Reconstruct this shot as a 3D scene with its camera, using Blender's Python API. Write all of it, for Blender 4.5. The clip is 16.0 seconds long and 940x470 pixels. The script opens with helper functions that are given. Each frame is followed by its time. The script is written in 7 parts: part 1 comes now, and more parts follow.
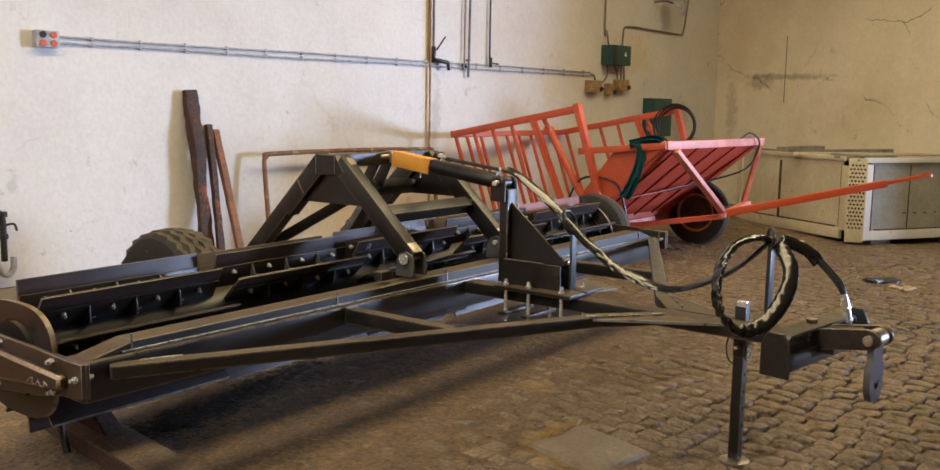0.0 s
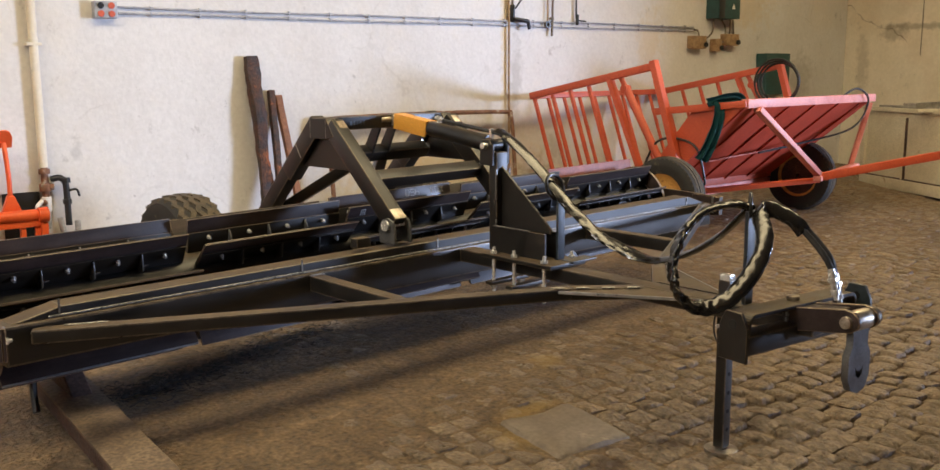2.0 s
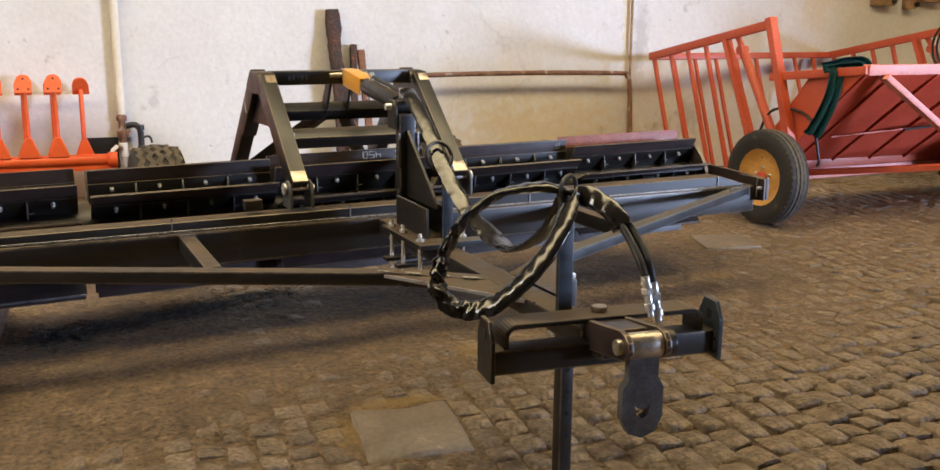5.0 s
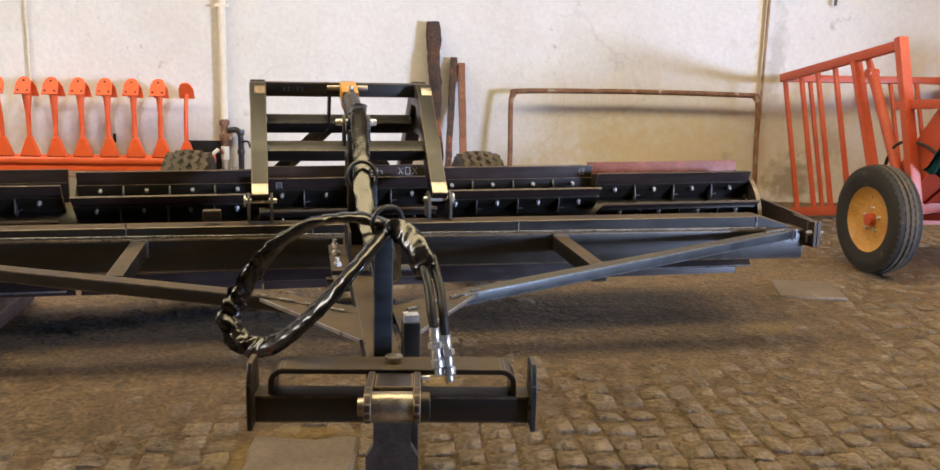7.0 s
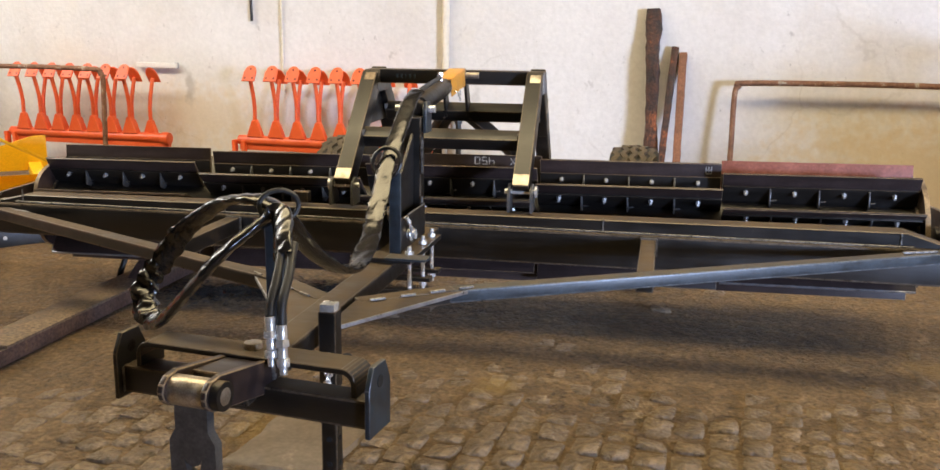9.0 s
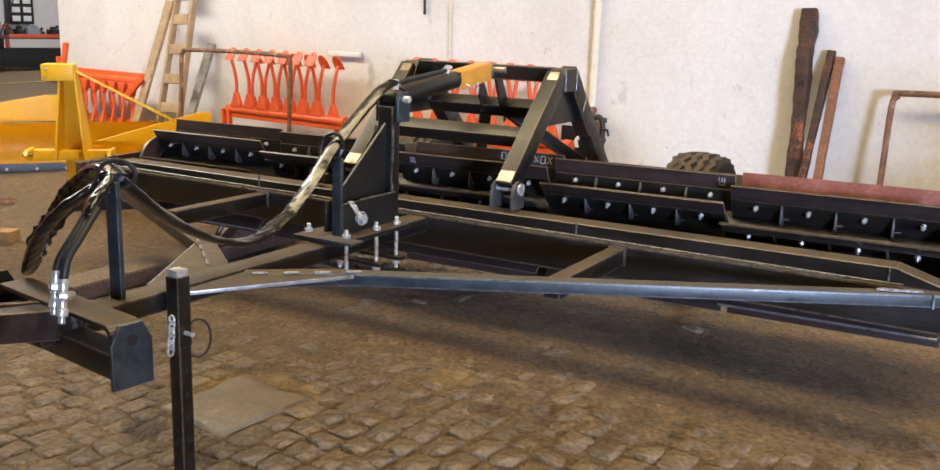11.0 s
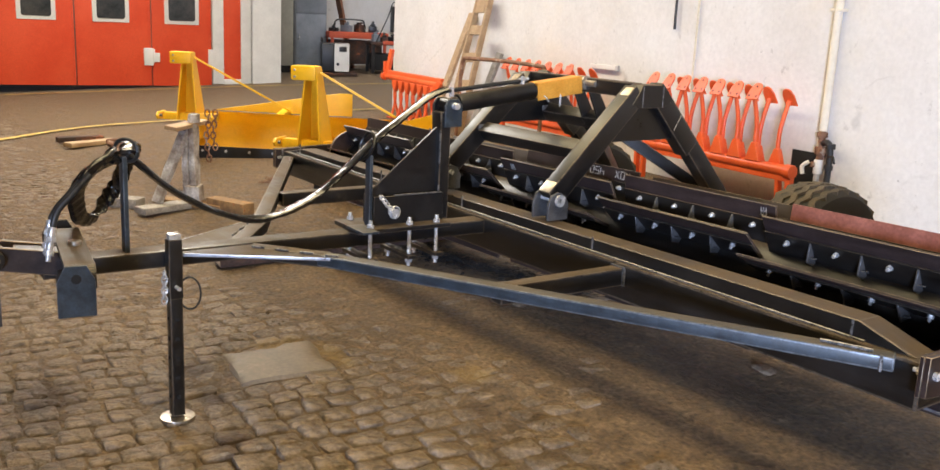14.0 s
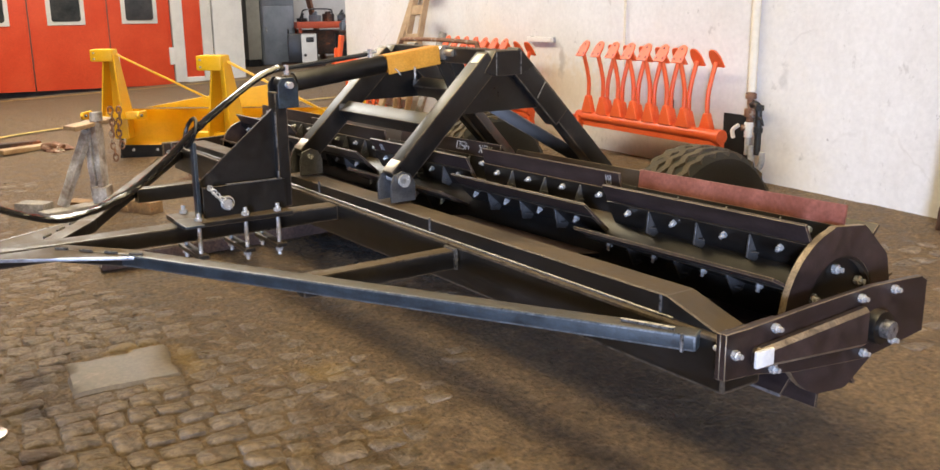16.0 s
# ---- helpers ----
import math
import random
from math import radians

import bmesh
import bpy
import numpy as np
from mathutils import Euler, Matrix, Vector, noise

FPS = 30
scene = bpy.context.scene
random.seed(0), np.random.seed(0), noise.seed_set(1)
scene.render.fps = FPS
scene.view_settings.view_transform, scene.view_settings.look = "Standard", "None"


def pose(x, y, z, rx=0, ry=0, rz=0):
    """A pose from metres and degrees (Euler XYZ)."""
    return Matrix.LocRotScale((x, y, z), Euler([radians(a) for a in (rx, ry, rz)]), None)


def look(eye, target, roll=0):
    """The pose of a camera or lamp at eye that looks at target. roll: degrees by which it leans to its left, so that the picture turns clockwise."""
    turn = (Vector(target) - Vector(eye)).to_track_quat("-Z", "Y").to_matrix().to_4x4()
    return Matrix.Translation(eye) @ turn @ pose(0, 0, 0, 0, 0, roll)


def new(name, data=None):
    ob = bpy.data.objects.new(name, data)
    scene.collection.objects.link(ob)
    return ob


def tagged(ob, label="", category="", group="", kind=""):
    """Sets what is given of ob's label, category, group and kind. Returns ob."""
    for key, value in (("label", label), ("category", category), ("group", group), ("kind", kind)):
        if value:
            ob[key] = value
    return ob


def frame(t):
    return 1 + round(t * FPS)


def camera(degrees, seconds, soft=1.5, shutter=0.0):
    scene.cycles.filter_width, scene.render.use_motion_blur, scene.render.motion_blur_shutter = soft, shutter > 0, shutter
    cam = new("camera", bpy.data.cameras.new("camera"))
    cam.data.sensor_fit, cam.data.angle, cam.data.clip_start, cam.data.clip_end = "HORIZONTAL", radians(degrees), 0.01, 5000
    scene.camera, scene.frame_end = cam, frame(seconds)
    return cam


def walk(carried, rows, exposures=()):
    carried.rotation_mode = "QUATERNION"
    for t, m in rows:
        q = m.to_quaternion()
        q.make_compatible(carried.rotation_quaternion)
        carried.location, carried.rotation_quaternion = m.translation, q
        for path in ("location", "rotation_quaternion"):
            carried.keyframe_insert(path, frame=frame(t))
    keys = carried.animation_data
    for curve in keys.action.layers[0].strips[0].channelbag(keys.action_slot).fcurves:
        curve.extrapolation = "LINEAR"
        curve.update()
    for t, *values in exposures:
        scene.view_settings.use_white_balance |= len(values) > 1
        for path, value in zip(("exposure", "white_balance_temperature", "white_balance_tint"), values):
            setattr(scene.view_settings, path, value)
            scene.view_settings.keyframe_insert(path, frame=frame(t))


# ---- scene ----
cam = camera(52.8, 16.0)
METRES, EYE, TILT, LEAN, TURN = 9.2, 1.6, 0.0, 0.0, -47.5
ROWS = [
    (0.0, 0.0, 0.0, 0.0, 0.13, -7.7, -0.98),
    (0.5, 0.0221, 0.0042, -0.0003, 4.76, -7.68, -0.35),
    (1.0, 0.0476, 0.0085, -0.0008, 7.63, -8.1, -0.82),
    (1.5, 0.0679, 0.0196, -0.0037, 8.56, -9.14, 0.1),
    (2.0, 0.0935, 0.0333, -0.0021, 9.98, -9.92, 0.32),
    (2.5, 0.1283, 0.0398, -0.0028, 14.23, -10.14, 0.64),
    (3.0, 0.1562, 0.0495, -0.0033, 16.78, -10.46, 0.37),
    (3.5, 0.1791, 0.0722, -0.0042, 18.47, -10.59, -0.2),
    (4.0, 0.2038, 0.0955, -0.0057, 20.73, -11.49, -0.41),
    (6.5, 0.3297, 0.215, -0.0042, 38.39, -11.87, -1.01),
    (7.0, 0.3469, 0.2457, -0.0035, 42.16, -11.69, -1.39),
    (7.5, 0.3704, 0.274, -0.0053, 48.07, -11.77, -0.9),
    (8.0, 0.3902, 0.302, -0.0046, 54.01, -11.95, -0.77),
    (8.5, 0.4021, 0.3364, -0.006, 59.48, -12.05, -0.71),
    (9.0, 0.4126, 0.3696, -0.0062, 64.35, -12.36, -0.66),
    (11.5, 0.461, 0.5484, -0.0045, 88.42, -13.13, -2.16),
    (12.0, 0.4638, 0.5778, -0.003, 93.37, -13.38, -2.63),
    (12.5, 0.4735, 0.607, -0.0005, 97.36, -13.13, -3.53),
    (13.0, 0.4715, 0.6315, -0.0013, 101.3, -13.11, -2.79),
    (13.5, 0.4623, 0.658, 0.0001, 104.58, -13.07, -3.16),
    (14.0, 0.4595, 0.6842, 0.001, 107.92, -13.03, -2.68),
    (14.5, 0.4567, 0.7087, 0.002, 108.41, -13.06, -2.09),
    (15.0, 0.4401, 0.7224, -0.0014, 108.02, -12.94, -0.36),
    (15.5, 0.424, 0.7298, -0.0003, 107.54, -13.35, -0.12),
    (16.0, 0.4051, 0.7486, -0.0061, 108.1, -13.89, 0.64),
]
walk(cam, [(t, pose(0, 0, EYE, TILT, LEAN, TURN) @ pose(METRES * x, METRES * y, METRES * z, 90 + pitch, roll, yaw)) for t, x, y, z, yaw, pitch, roll in ROWS],
     [(0.0, -0.12), (3.0, 0.03), (7.0, 0.08), (9.0, 0.14), (11.5, 0.17), (14.6, 0.15), (15.5, -0.02), (16.0, 0.17)])

# ---- light ----
world = bpy.data.worlds.new("sky")
scene.world = world
world.use_nodes = True
wn = world.node_tree
sky = wn.nodes.new("ShaderNodeTexSky")
sky.sky_type, sky.sun_disc = "NISHITA", False
sky.sun_elevation, sky.sun_rotation = radians(40), radians(120)
wn.links.new(sky.outputs[0], wn.nodes["Background"].inputs[0])
wn.nodes["Background"].inputs[1].default_value = 0.028
scene.view_settings.exposure = 0.0


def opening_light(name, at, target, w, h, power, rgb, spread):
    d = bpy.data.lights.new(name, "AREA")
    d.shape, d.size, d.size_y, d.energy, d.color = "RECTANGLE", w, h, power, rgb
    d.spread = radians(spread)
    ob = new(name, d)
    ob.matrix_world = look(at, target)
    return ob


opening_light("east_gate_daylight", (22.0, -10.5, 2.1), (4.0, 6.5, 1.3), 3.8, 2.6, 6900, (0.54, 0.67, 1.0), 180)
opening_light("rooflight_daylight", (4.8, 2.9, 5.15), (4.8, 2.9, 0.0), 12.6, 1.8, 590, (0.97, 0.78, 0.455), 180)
# Fill lamp added to brighten the west end; no clear pane is known there.
opening_light("west_fill", (-4.3, 2.9, 5.15), (-4.3, 2.9, 0.0), 5.4, 1.8, 600, (0.97, 0.93, 0.86), 180)
# Fill lamp added to whiten the workshop bay, with no known source.
opening_light("bay_fill", (-9.0, 10.0, 5.12), (-9.0, 10.0, 0.0), 2.6, 2.0, 190, (0.95, 0.96, 1.0), 180)

# ---- materials ----


def material(name, a, b, rough=0.6, metal=0.0, scale=6.0, bump=0.15, fine=90.0, spread=0.12, piece=0.0, c=None, cpos=0.62, coat=0.0, detail=0.02, ior=1.5, grain=None, dust=None):
    """Two base colours mixed by broad noise, a third in patches, fine grain in relief and gloss."""
    m = bpy.data.materials.new(name)
    m.use_nodes = True
    nt = m.node_tree
    bs = nt.nodes["Principled BSDF"]
    tc = nt.nodes.new("ShaderNodeTexCoord")
    n1 = nt.nodes.new("ShaderNodeTexNoise")
    n1.inputs["Scale"].default_value, n1.inputs["Detail"].default_value, n1.inputs["Roughness"].default_value = scale, 8, 0.65
    n2 = nt.nodes.new("ShaderNodeTexNoise")
    n2.inputs["Scale"].default_value, n2.inputs["Detail"].default_value = fine, 4
    for n in (n1, n2):
        nt.links.new(tc.outputs["Object"], n.inputs["Vector"])
    ramp = nt.nodes.new("ShaderNodeValToRGB")
    ramp.color_ramp.elements[0].position, ramp.color_ramp.elements[1].position = 0.36, 0.60
    ramp.color_ramp.elements[0].color, ramp.color_ramp.elements[1].color = (*a, 1), (*b, 1)
    if c:
        e = ramp.color_ramp.elements.new(cpos + 0.06)
        e.color = (*c, 1)
        ramp.color_ramp.elements[1].position = cpos
    nt.links.new(n1.outputs["Fac"], ramp.inputs[0])
    col = ramp.outputs[0]
    hsv = nt.nodes.new("ShaderNodeHueSaturation")
    nt.links.new(col, hsv.inputs["Color"])
    mr = nt.nodes.new("ShaderNodeMapRange")
    mr.inputs["To Min"].default_value, mr.inputs["To Max"].default_value = 1 - spread * 1.6, 1 + spread * 1.6
    mr.inputs["From Min"].default_value, mr.inputs["From Max"].default_value = 0.3, 0.7
    nt.links.new(n2.outputs["Fac"], mr.inputs["Value"])
    val = mr.outputs[0]
    if piece:
        oi = nt.nodes.new("ShaderNodeObjectInfo")
        geo = nt.nodes.new("ShaderNodeNewGeometry")
        ad = nt.nodes.new("ShaderNodeMath")
        ad.operation = "ADD"
        nt.links.new(oi.outputs["Random"], ad.inputs[0])
        nt.links.new(geo.outputs["Random Per Island"], ad.inputs[1])
        fr = nt.nodes.new("ShaderNodeMath")
        fr.operation = "FRACT"
        nt.links.new(ad.outputs[0], fr.inputs[0])
        m2 = nt.nodes.new("ShaderNodeMapRange")
        m2.inputs["To Min"].default_value, m2.inputs["To Max"].default_value = 1 - piece, 1 + piece
        nt.links.new(fr.outputs[0], m2.inputs["Value"])
        mu = nt.nodes.new("ShaderNodeMath")
        mu.operation = "MULTIPLY"
        nt.links.new(val, mu.inputs[0])
        nt.links.new(m2.outputs[0], mu.inputs[1])
        val = mu.outputs[0]
    if grain:
        mp = nt.nodes.new("ShaderNodeMapping")
        mp.inputs["Scale"].default_value = grain
        nt.links.new(tc.outputs["Object"], mp.inputs["Vector"])
        n3 = nt.nodes.new("ShaderNodeTexNoise")
        n3.inputs["Scale"].default_value, n3.inputs["Detail"].default_value, n3.inputs["Roughness"].default_value = 1.0, 6, 0.7
        nt.links.new(mp.outputs[0], n3.inputs["Vector"])
        m3 = nt.nodes.new("ShaderNodeMapRange")
        m3.inputs["From Min"].default_value, m3.inputs["From Max"].default_value = 0.32, 0.68
        m3.inputs["To Min"].default_value, m3.inputs["To Max"].default_value = 0.55, 1.5
        nt.links.new(n3.outputs["Fac"], m3.inputs["Value"])
        mu = nt.nodes.new("ShaderNodeMath")
        mu.operation = "MULTIPLY"
        nt.links.new(val, mu.inputs[0])
        nt.links.new(m3.outputs[0], mu.inputs[1])
        val = mu.outputs[0]
    nt.links.new(val, hsv.inputs["Value"])
    col = hsv.outputs[0]
    lies = None
    if dust:
        # brown dust lies on what faces up, thin and patchy
        up = nt.nodes.new("ShaderNodeNewGeometry")
        ax = nt.nodes.new("ShaderNodeSeparateXYZ")
        nt.links.new(up.outputs["Normal"], ax.inputs[0])
        m6 = nt.nodes.new("ShaderNodeMapRange")
        m6.inputs["From Min"].default_value, m6.inputs["From Max"].default_value = 0.80, 0.97
        m6.inputs["To Max"].default_value = dust[1]
        nt.links.new(ax.outputs["Z"], m6.inputs["Value"])
        m7 = nt.nodes.new("ShaderNodeMapRange")
        m7.inputs["From Min"].default_value, m7.inputs["From Max"].default_value = 0.36, 0.58
        m7.inputs["To Min"].default_value, m7.inputs["To Max"].default_value = 0.45, 1.0
        nt.links.new(n1.outputs["Fac"], m7.inputs["Value"])
        m8 = nt.nodes.new("ShaderNodeMath")
        m8.operation = "MULTIPLY"
        nt.links.new(m6.outputs[0], m8.inputs[0])
        nt.links.new(m7.outputs[0], m8.inputs[1])
        lies = m8.outputs[0]
        mx = nt.nodes.new("ShaderNodeMix")
        mx.data_type = "RGBA"
        mx.inputs[7].default_value = (*dust[0], 1)
        nt.links.new(lies, mx.inputs[0])
        nt.links.new(col, mx.inputs[6])
        col = mx.outputs[2]
    nt.links.new(col, bs.inputs["Base Color"])
    r2 = nt.nodes.new("ShaderNodeMapRange")
    r2.inputs["From Min"].default_value, r2.inputs["From Max"].default_value = 0.3, 0.7
    r2.inputs["To Min"].default_value, r2.inputs["To Max"].default_value = max(0.03, rough - spread), min(1, rough + spread)
    nt.links.new(n1.outputs["Fac"], r2.inputs["Value"])
    ro = r2.outputs[0]
    if grain:
        m4 = nt.nodes.new("ShaderNodeMath")
        m4.operation = "MULTIPLY_ADD"
        m4.inputs[1].default_value, m4.inputs[2].default_value = 0.34, -0.17
        nt.links.new(n3.outputs["Fac"], m4.inputs[0])
        m5 = nt.nodes.new("ShaderNodeMath")
        nt.links.new(ro, m5.inputs[0])
        nt.links.new(m4.outputs[0], m5.inputs[1])
        ro = m5.outputs[0]
    if dust:
        m9 = nt.nodes.new("ShaderNodeMath")
        m9.operation = "MULTIPLY_ADD"
        m9.inputs[1].default_value = 0.40
        nt.links.new(lies, m9.inputs[0])
        nt.links.new(ro, m9.inputs[2])
        ro = m9.outputs[0]
    nt.links.new(ro, bs.inputs["Roughness"])
    bs.inputs["Metallic"].default_value = metal
    bs.inputs["Coat Weight"].default_value = coat
    bs.inputs["IOR"].default_value = ior
    if bump:
        bp = nt.nodes.new("ShaderNodeBump")
        bp.inputs["Strength"].default_value, bp.inputs["Distance"].default_value = bump, detail
        mx = nt.nodes.new("ShaderNodeMath")
        mx.operation = "MULTIPLY_ADD"
        mx.inputs[1].default_value = 0.35
        nt.links.new(n2.outputs["Fac"], mx.inputs[0])
        nt.links.new(n1.outputs["Fac"], mx.inputs[2])
        nt.links.new(mx.outputs[0], bp.inputs["Height"])
        nt.links.new(bp.outputs[0], bs.inputs["Normal"])
    return m


STEEL = material("dark_mill_steel", (0.0050, 0.0047, 0.0045), (0.011, 0.0095, 0.0085), 0.40, 0.0, 5, 0.05, 120, 0.09, c=(0.028, 0.021, 0.015), cpos=0.64, detail=0.003, ior=1.52, grain=(2.5, 34, 34), dust=((0.115, 0.076, 0.038), 0.66))
# Copy of the mill steel with the gate's blue light in its colour.
BLUELIT = material("bluelit_mill_steel", (0.012, 0.019, 0.026), (0.027, 0.040, 0.052), 0.44, 0.0, 9, 0.04, 140, 0.10, c=(0.070, 0.090, 0.108), cpos=0.66, detail=0.004, ior=1.55, grain=(2.5, 30, 30), dust=((0.115, 0.080, 0.044), 0.50))
BLADE = material("purple_brown_steel", (0.019, 0.0125, 0.012), (0.040, 0.026, 0.024), 0.42, 0.0, 4, 0.05, 110, 0.10, piece=0.25, c=(0.024, 0.022, 0.023), cpos=0.62, detail=0.003, ior=1.5, grain=(2, 22, 22))
REDBLADE = material("red_oxide_steel", (0.17, 0.055, 0.040), (0.27, 0.10, 0.080), 0.55, 0.1, 6, 0.06, 90, 0.12, detail=0.004)
BRIGHT = material("bright_zinc", (0.62, 0.62, 0.61), (0.86, 0.86, 0.84), 0.24, 0.62, 30, 0.03, 200, 0.08, detail=0.003)
WELD = material("ground_weld", (0.08, 0.078, 0.075), (0.26, 0.25, 0.24), 0.38, 0.6, 60, 0.3, 220, 0.15, detail=0.004)
EDGE = material("cut_steel_edge", (0.28, 0.24, 0.19), (0.48, 0.43, 0.36), 0.38, 0.8, 20, 0.05, 200, 0.12, detail=0.003)
BAREEDGE = material("bare_steel_edge", (0.26, 0.27, 0.29), (0.42, 0.43, 0.46), 0.35, 0.7, 20, 0.05, 200, 0.12, detail=0.003)
YELLOW = material("yellow_paint", (0.80, 0.44, 0.008), (0.86, 0.50, 0.014), 0.40, 0.0, 5, 0.04, 120, 0.06, detail=0.004)
AMBER = material("amber_channel", (0.55, 0.25, 0.03), (0.64, 0.31, 0.045), 0.5, 0.0, 9, 0.04, 120, 0.08, detail=0.004)
ORANGE = material("orange_paint", (0.72, 0.095, 0.022), (0.80, 0.135, 0.036), 0.40, 0.0, 5, 0.04, 120, 0.06, detail=0.004)
CARTRED = material("cart_red_paint", (0.46, 0.068, 0.024), (0.54, 0.095, 0.040), 0.48, 0.0, 4, 0.06, 90, 0.10, c=(0.38, 0.075, 0.040), cpos=0.66, detail=0.005)
CRIMSON = material("brick_red_paint", (0.40, 0.050, 0.022), (0.48, 0.070, 0.034), 0.70, 0.0, 5, 0.06, 90, 0.10, c=(0.34, 0.07, 0.045), cpos=0.66, detail=0.005, ior=1.3)
CARTPINK = material("faded_red_paint", (0.55, 0.16, 0.12), (0.68, 0.26, 0.21), 0.5, 0.0, 5, 0.05, 90, 0.10, detail=0.005)
DOORRED = material("orange_red_door", (0.66, 0.060, 0.018), (0.74, 0.085, 0.028), 0.45, 0.0, 1.5, 0.03, 60, 0.06, detail=0.004)
RUBBER = material("worn_rubber", (0.012, 0.012, 0.012), (0.024, 0.022, 0.020), 0.80, 0.0, 8, 0.2, 120, 0.1, c=(0.075, 0.062, 0.045), cpos=0.63, detail=0.006)
TREAD = material("dusty_tread_rubber", (0.045, 0.036, 0.026), (0.105, 0.082, 0.056), 0.85, 0.0, 12, 0.3, 120, 0.2, c=(0.030, 0.027, 0.024), cpos=0.64, detail=0.006)
SLEEVE = material("black_vinyl_sleeve", (0.0055, 0.0055, 0.0055), (0.011, 0.010, 0.0095), 0.19, 0.0, 26, 0.16, 80, 0.04, detail=0.006, ior=1.6)
HOSE = material("black_hose", (0.012, 0.012, 0.012), (0.022, 0.022, 0.022), 0.45, 0.0, 30, 0.2, 200, 0.1, detail=0.003)
CABLE = material("grey_cable", (0.25, 0.25, 0.26), (0.42, 0.42, 0.43), 0.5, 0.0, 20, 0.05, 150, 0.1, detail=0.003)
CABLEDARK = material("brown_cable", (0.10, 0.08, 0.06), (0.24, 0.20, 0.15), 0.6, 0.0, 14, 0.1, 150, 0.12, detail=0.003)
TEAL = material("dark_teal_paint", (0.012, 0.050, 0.050), (0.022, 0.080, 0.078), 0.5, 0.0, 6, 0.05, 90, 0.12, detail=0.004)
CLOTH = material("teal_cloth", (0.006, 0.060, 0.070), (0.012, 0.10, 0.11), 0.9, 0.0, 18, 0.5, 220, 0.15, detail=0.006)
OLDWOOD = material("dark_weathered_wood", (0.014, 0.009, 0.007), (0.085, 0.036, 0.020), 0.75, 0.0, 7, 0.8, 60, 0.3, c=(0.26, 0.085, 0.036), cpos=0.58)
REDWOOD = material("reddish_wood", (0.14, 0.055, 0.025), (0.26, 0.11, 0.055), 0.7, 0.0, 9, 0.4, 80, 0.18, c=(0.10, 0.04, 0.02), cpos=0.64)
PALEWOOD = material("pale_ladder_wood", (0.30, 0.19, 0.10), (0.44, 0.31, 0.18), 0.65, 0.0, 7, 0.3, 80, 0.15, c=(0.24, 0.15, 0.08), cpos=0.64)
GREYWOOD = material("grey_weathered_wood", (0.20, 0.18, 0.16), (0.36, 0.33, 0.29), 0.8, 0.0, 8, 0.5, 80, 0.18, c=(0.14, 0.11, 0.09), cpos=0.64)
RUST = material("rusty_pipe", (0.13, 0.060, 0.032), (0.26, 0.13, 0.075), 0.7, 0.2, 14, 0.4, 110, 0.2, c=(0.42, 0.37, 0.30), cpos=0.58, detail=0.008)
RUSTBEAM = material("rusty_beam", (0.045, 0.027, 0.023), (0.105, 0.062, 0.046), 0.7, 0.2, 6, 0.7, 60, 0.25, c=(0.19, 0.115, 0.060), cpos=0.63, detail=0.012)
FLAKED = material("flaked_grey_paint", (0.15, 0.105, 0.075), (0.46, 0.44, 0.42), 0.75, 0.0, 6, 0.5, 60, 0.10, c=(0.60, 0.59, 0.58), cpos=0.56, detail=0.016)
STAINEDWOOD = material("stained_wood", (0.18, 0.10, 0.045), (0.33, 0.20, 0.085), 0.75, 0.0, 14, 0.4, 80, 0.18, c=(0.34, 0.10, 0.03), cpos=0.62, detail=0.010)
DUSTYRUST = material("dusty_rust", (0.085, 0.058, 0.038), (0.16, 0.112, 0.070), 0.8, 0.0, 7, 0.5, 60, 0.25, c=(0.22, 0.16, 0.10), cpos=0.63, detail=0.010)
BROWNBOX = material("aged_brown_box", (0.22, 0.13, 0.06), (0.38, 0.25, 0.13), 0.6, 0.0, 16, 0.2, 120, 0.15, detail=0.005)
CREAM = material("cream_enamel", (0.56, 0.50, 0.36), (0.68, 0.62, 0.47), 0.55, 0.0, 3, 0.08, 60, 0.08, c=(0.36, 0.25, 0.13), cpos=0.66, detail=0.006)
WHITEPAINT = material("white_paint", (0.70, 0.69, 0.66), (0.80, 0.79, 0.76), 0.5, 0.0, 3, 0.04, 80, 0.05, c=(0.60, 0.57, 0.52), cpos=0.68, detail=0.004)
GREYPAINT = material("blue_grey_paint", (0.16, 0.18, 0.20), (0.23, 0.25, 0.28), 0.5, 0.1, 3, 0.04, 80, 0.08, detail=0.004)
GREYENAMEL = material("grey_enamel", (0.30, 0.29, 0.24), (0.40, 0.385, 0.32), 0.5, 0.0, 3, 0.06, 60, 0.08, c=(0.22, 0.17, 0.11), cpos=0.67, detail=0.006)
BLACK = material("black_gloss", (0.008, 0.008, 0.009), (0.016, 0.016, 0.016), 0.35, 0.0, 8, 0.03, 90, 0.08, detail=0.003)
DARKHOLE = material("sooty_black", (0.006, 0.006, 0.006), (0.012, 0.011, 0.010), 0.9, 0.0, 8, 0.1, 90, 0.1)
CHALK = material("white_chalk", (0.16, 0.155, 0.15), (0.42, 0.41, 0.40), 0.9, 0.0, 70, 0.1, 200, 0.3, detail=0.002)
RIM = material("ochre_rim_paint", (0.42, 0.20, 0.035), (0.55, 0.29, 0.07), 0.5, 0.0, 12, 0.1, 100, 0.12, c=(0.25, 0.11, 0.03), cpos=0.64, detail=0.005)
SLAB = material("trodden_cement_slab", (0.128, 0.097, 0.069), (0.190, 0.153, 0.115), 0.60, 0.0, 3.4, 0.10, 50, 0.10, c=(0.29, 0.245, 0.19), cpos=0.62, detail=0.005)
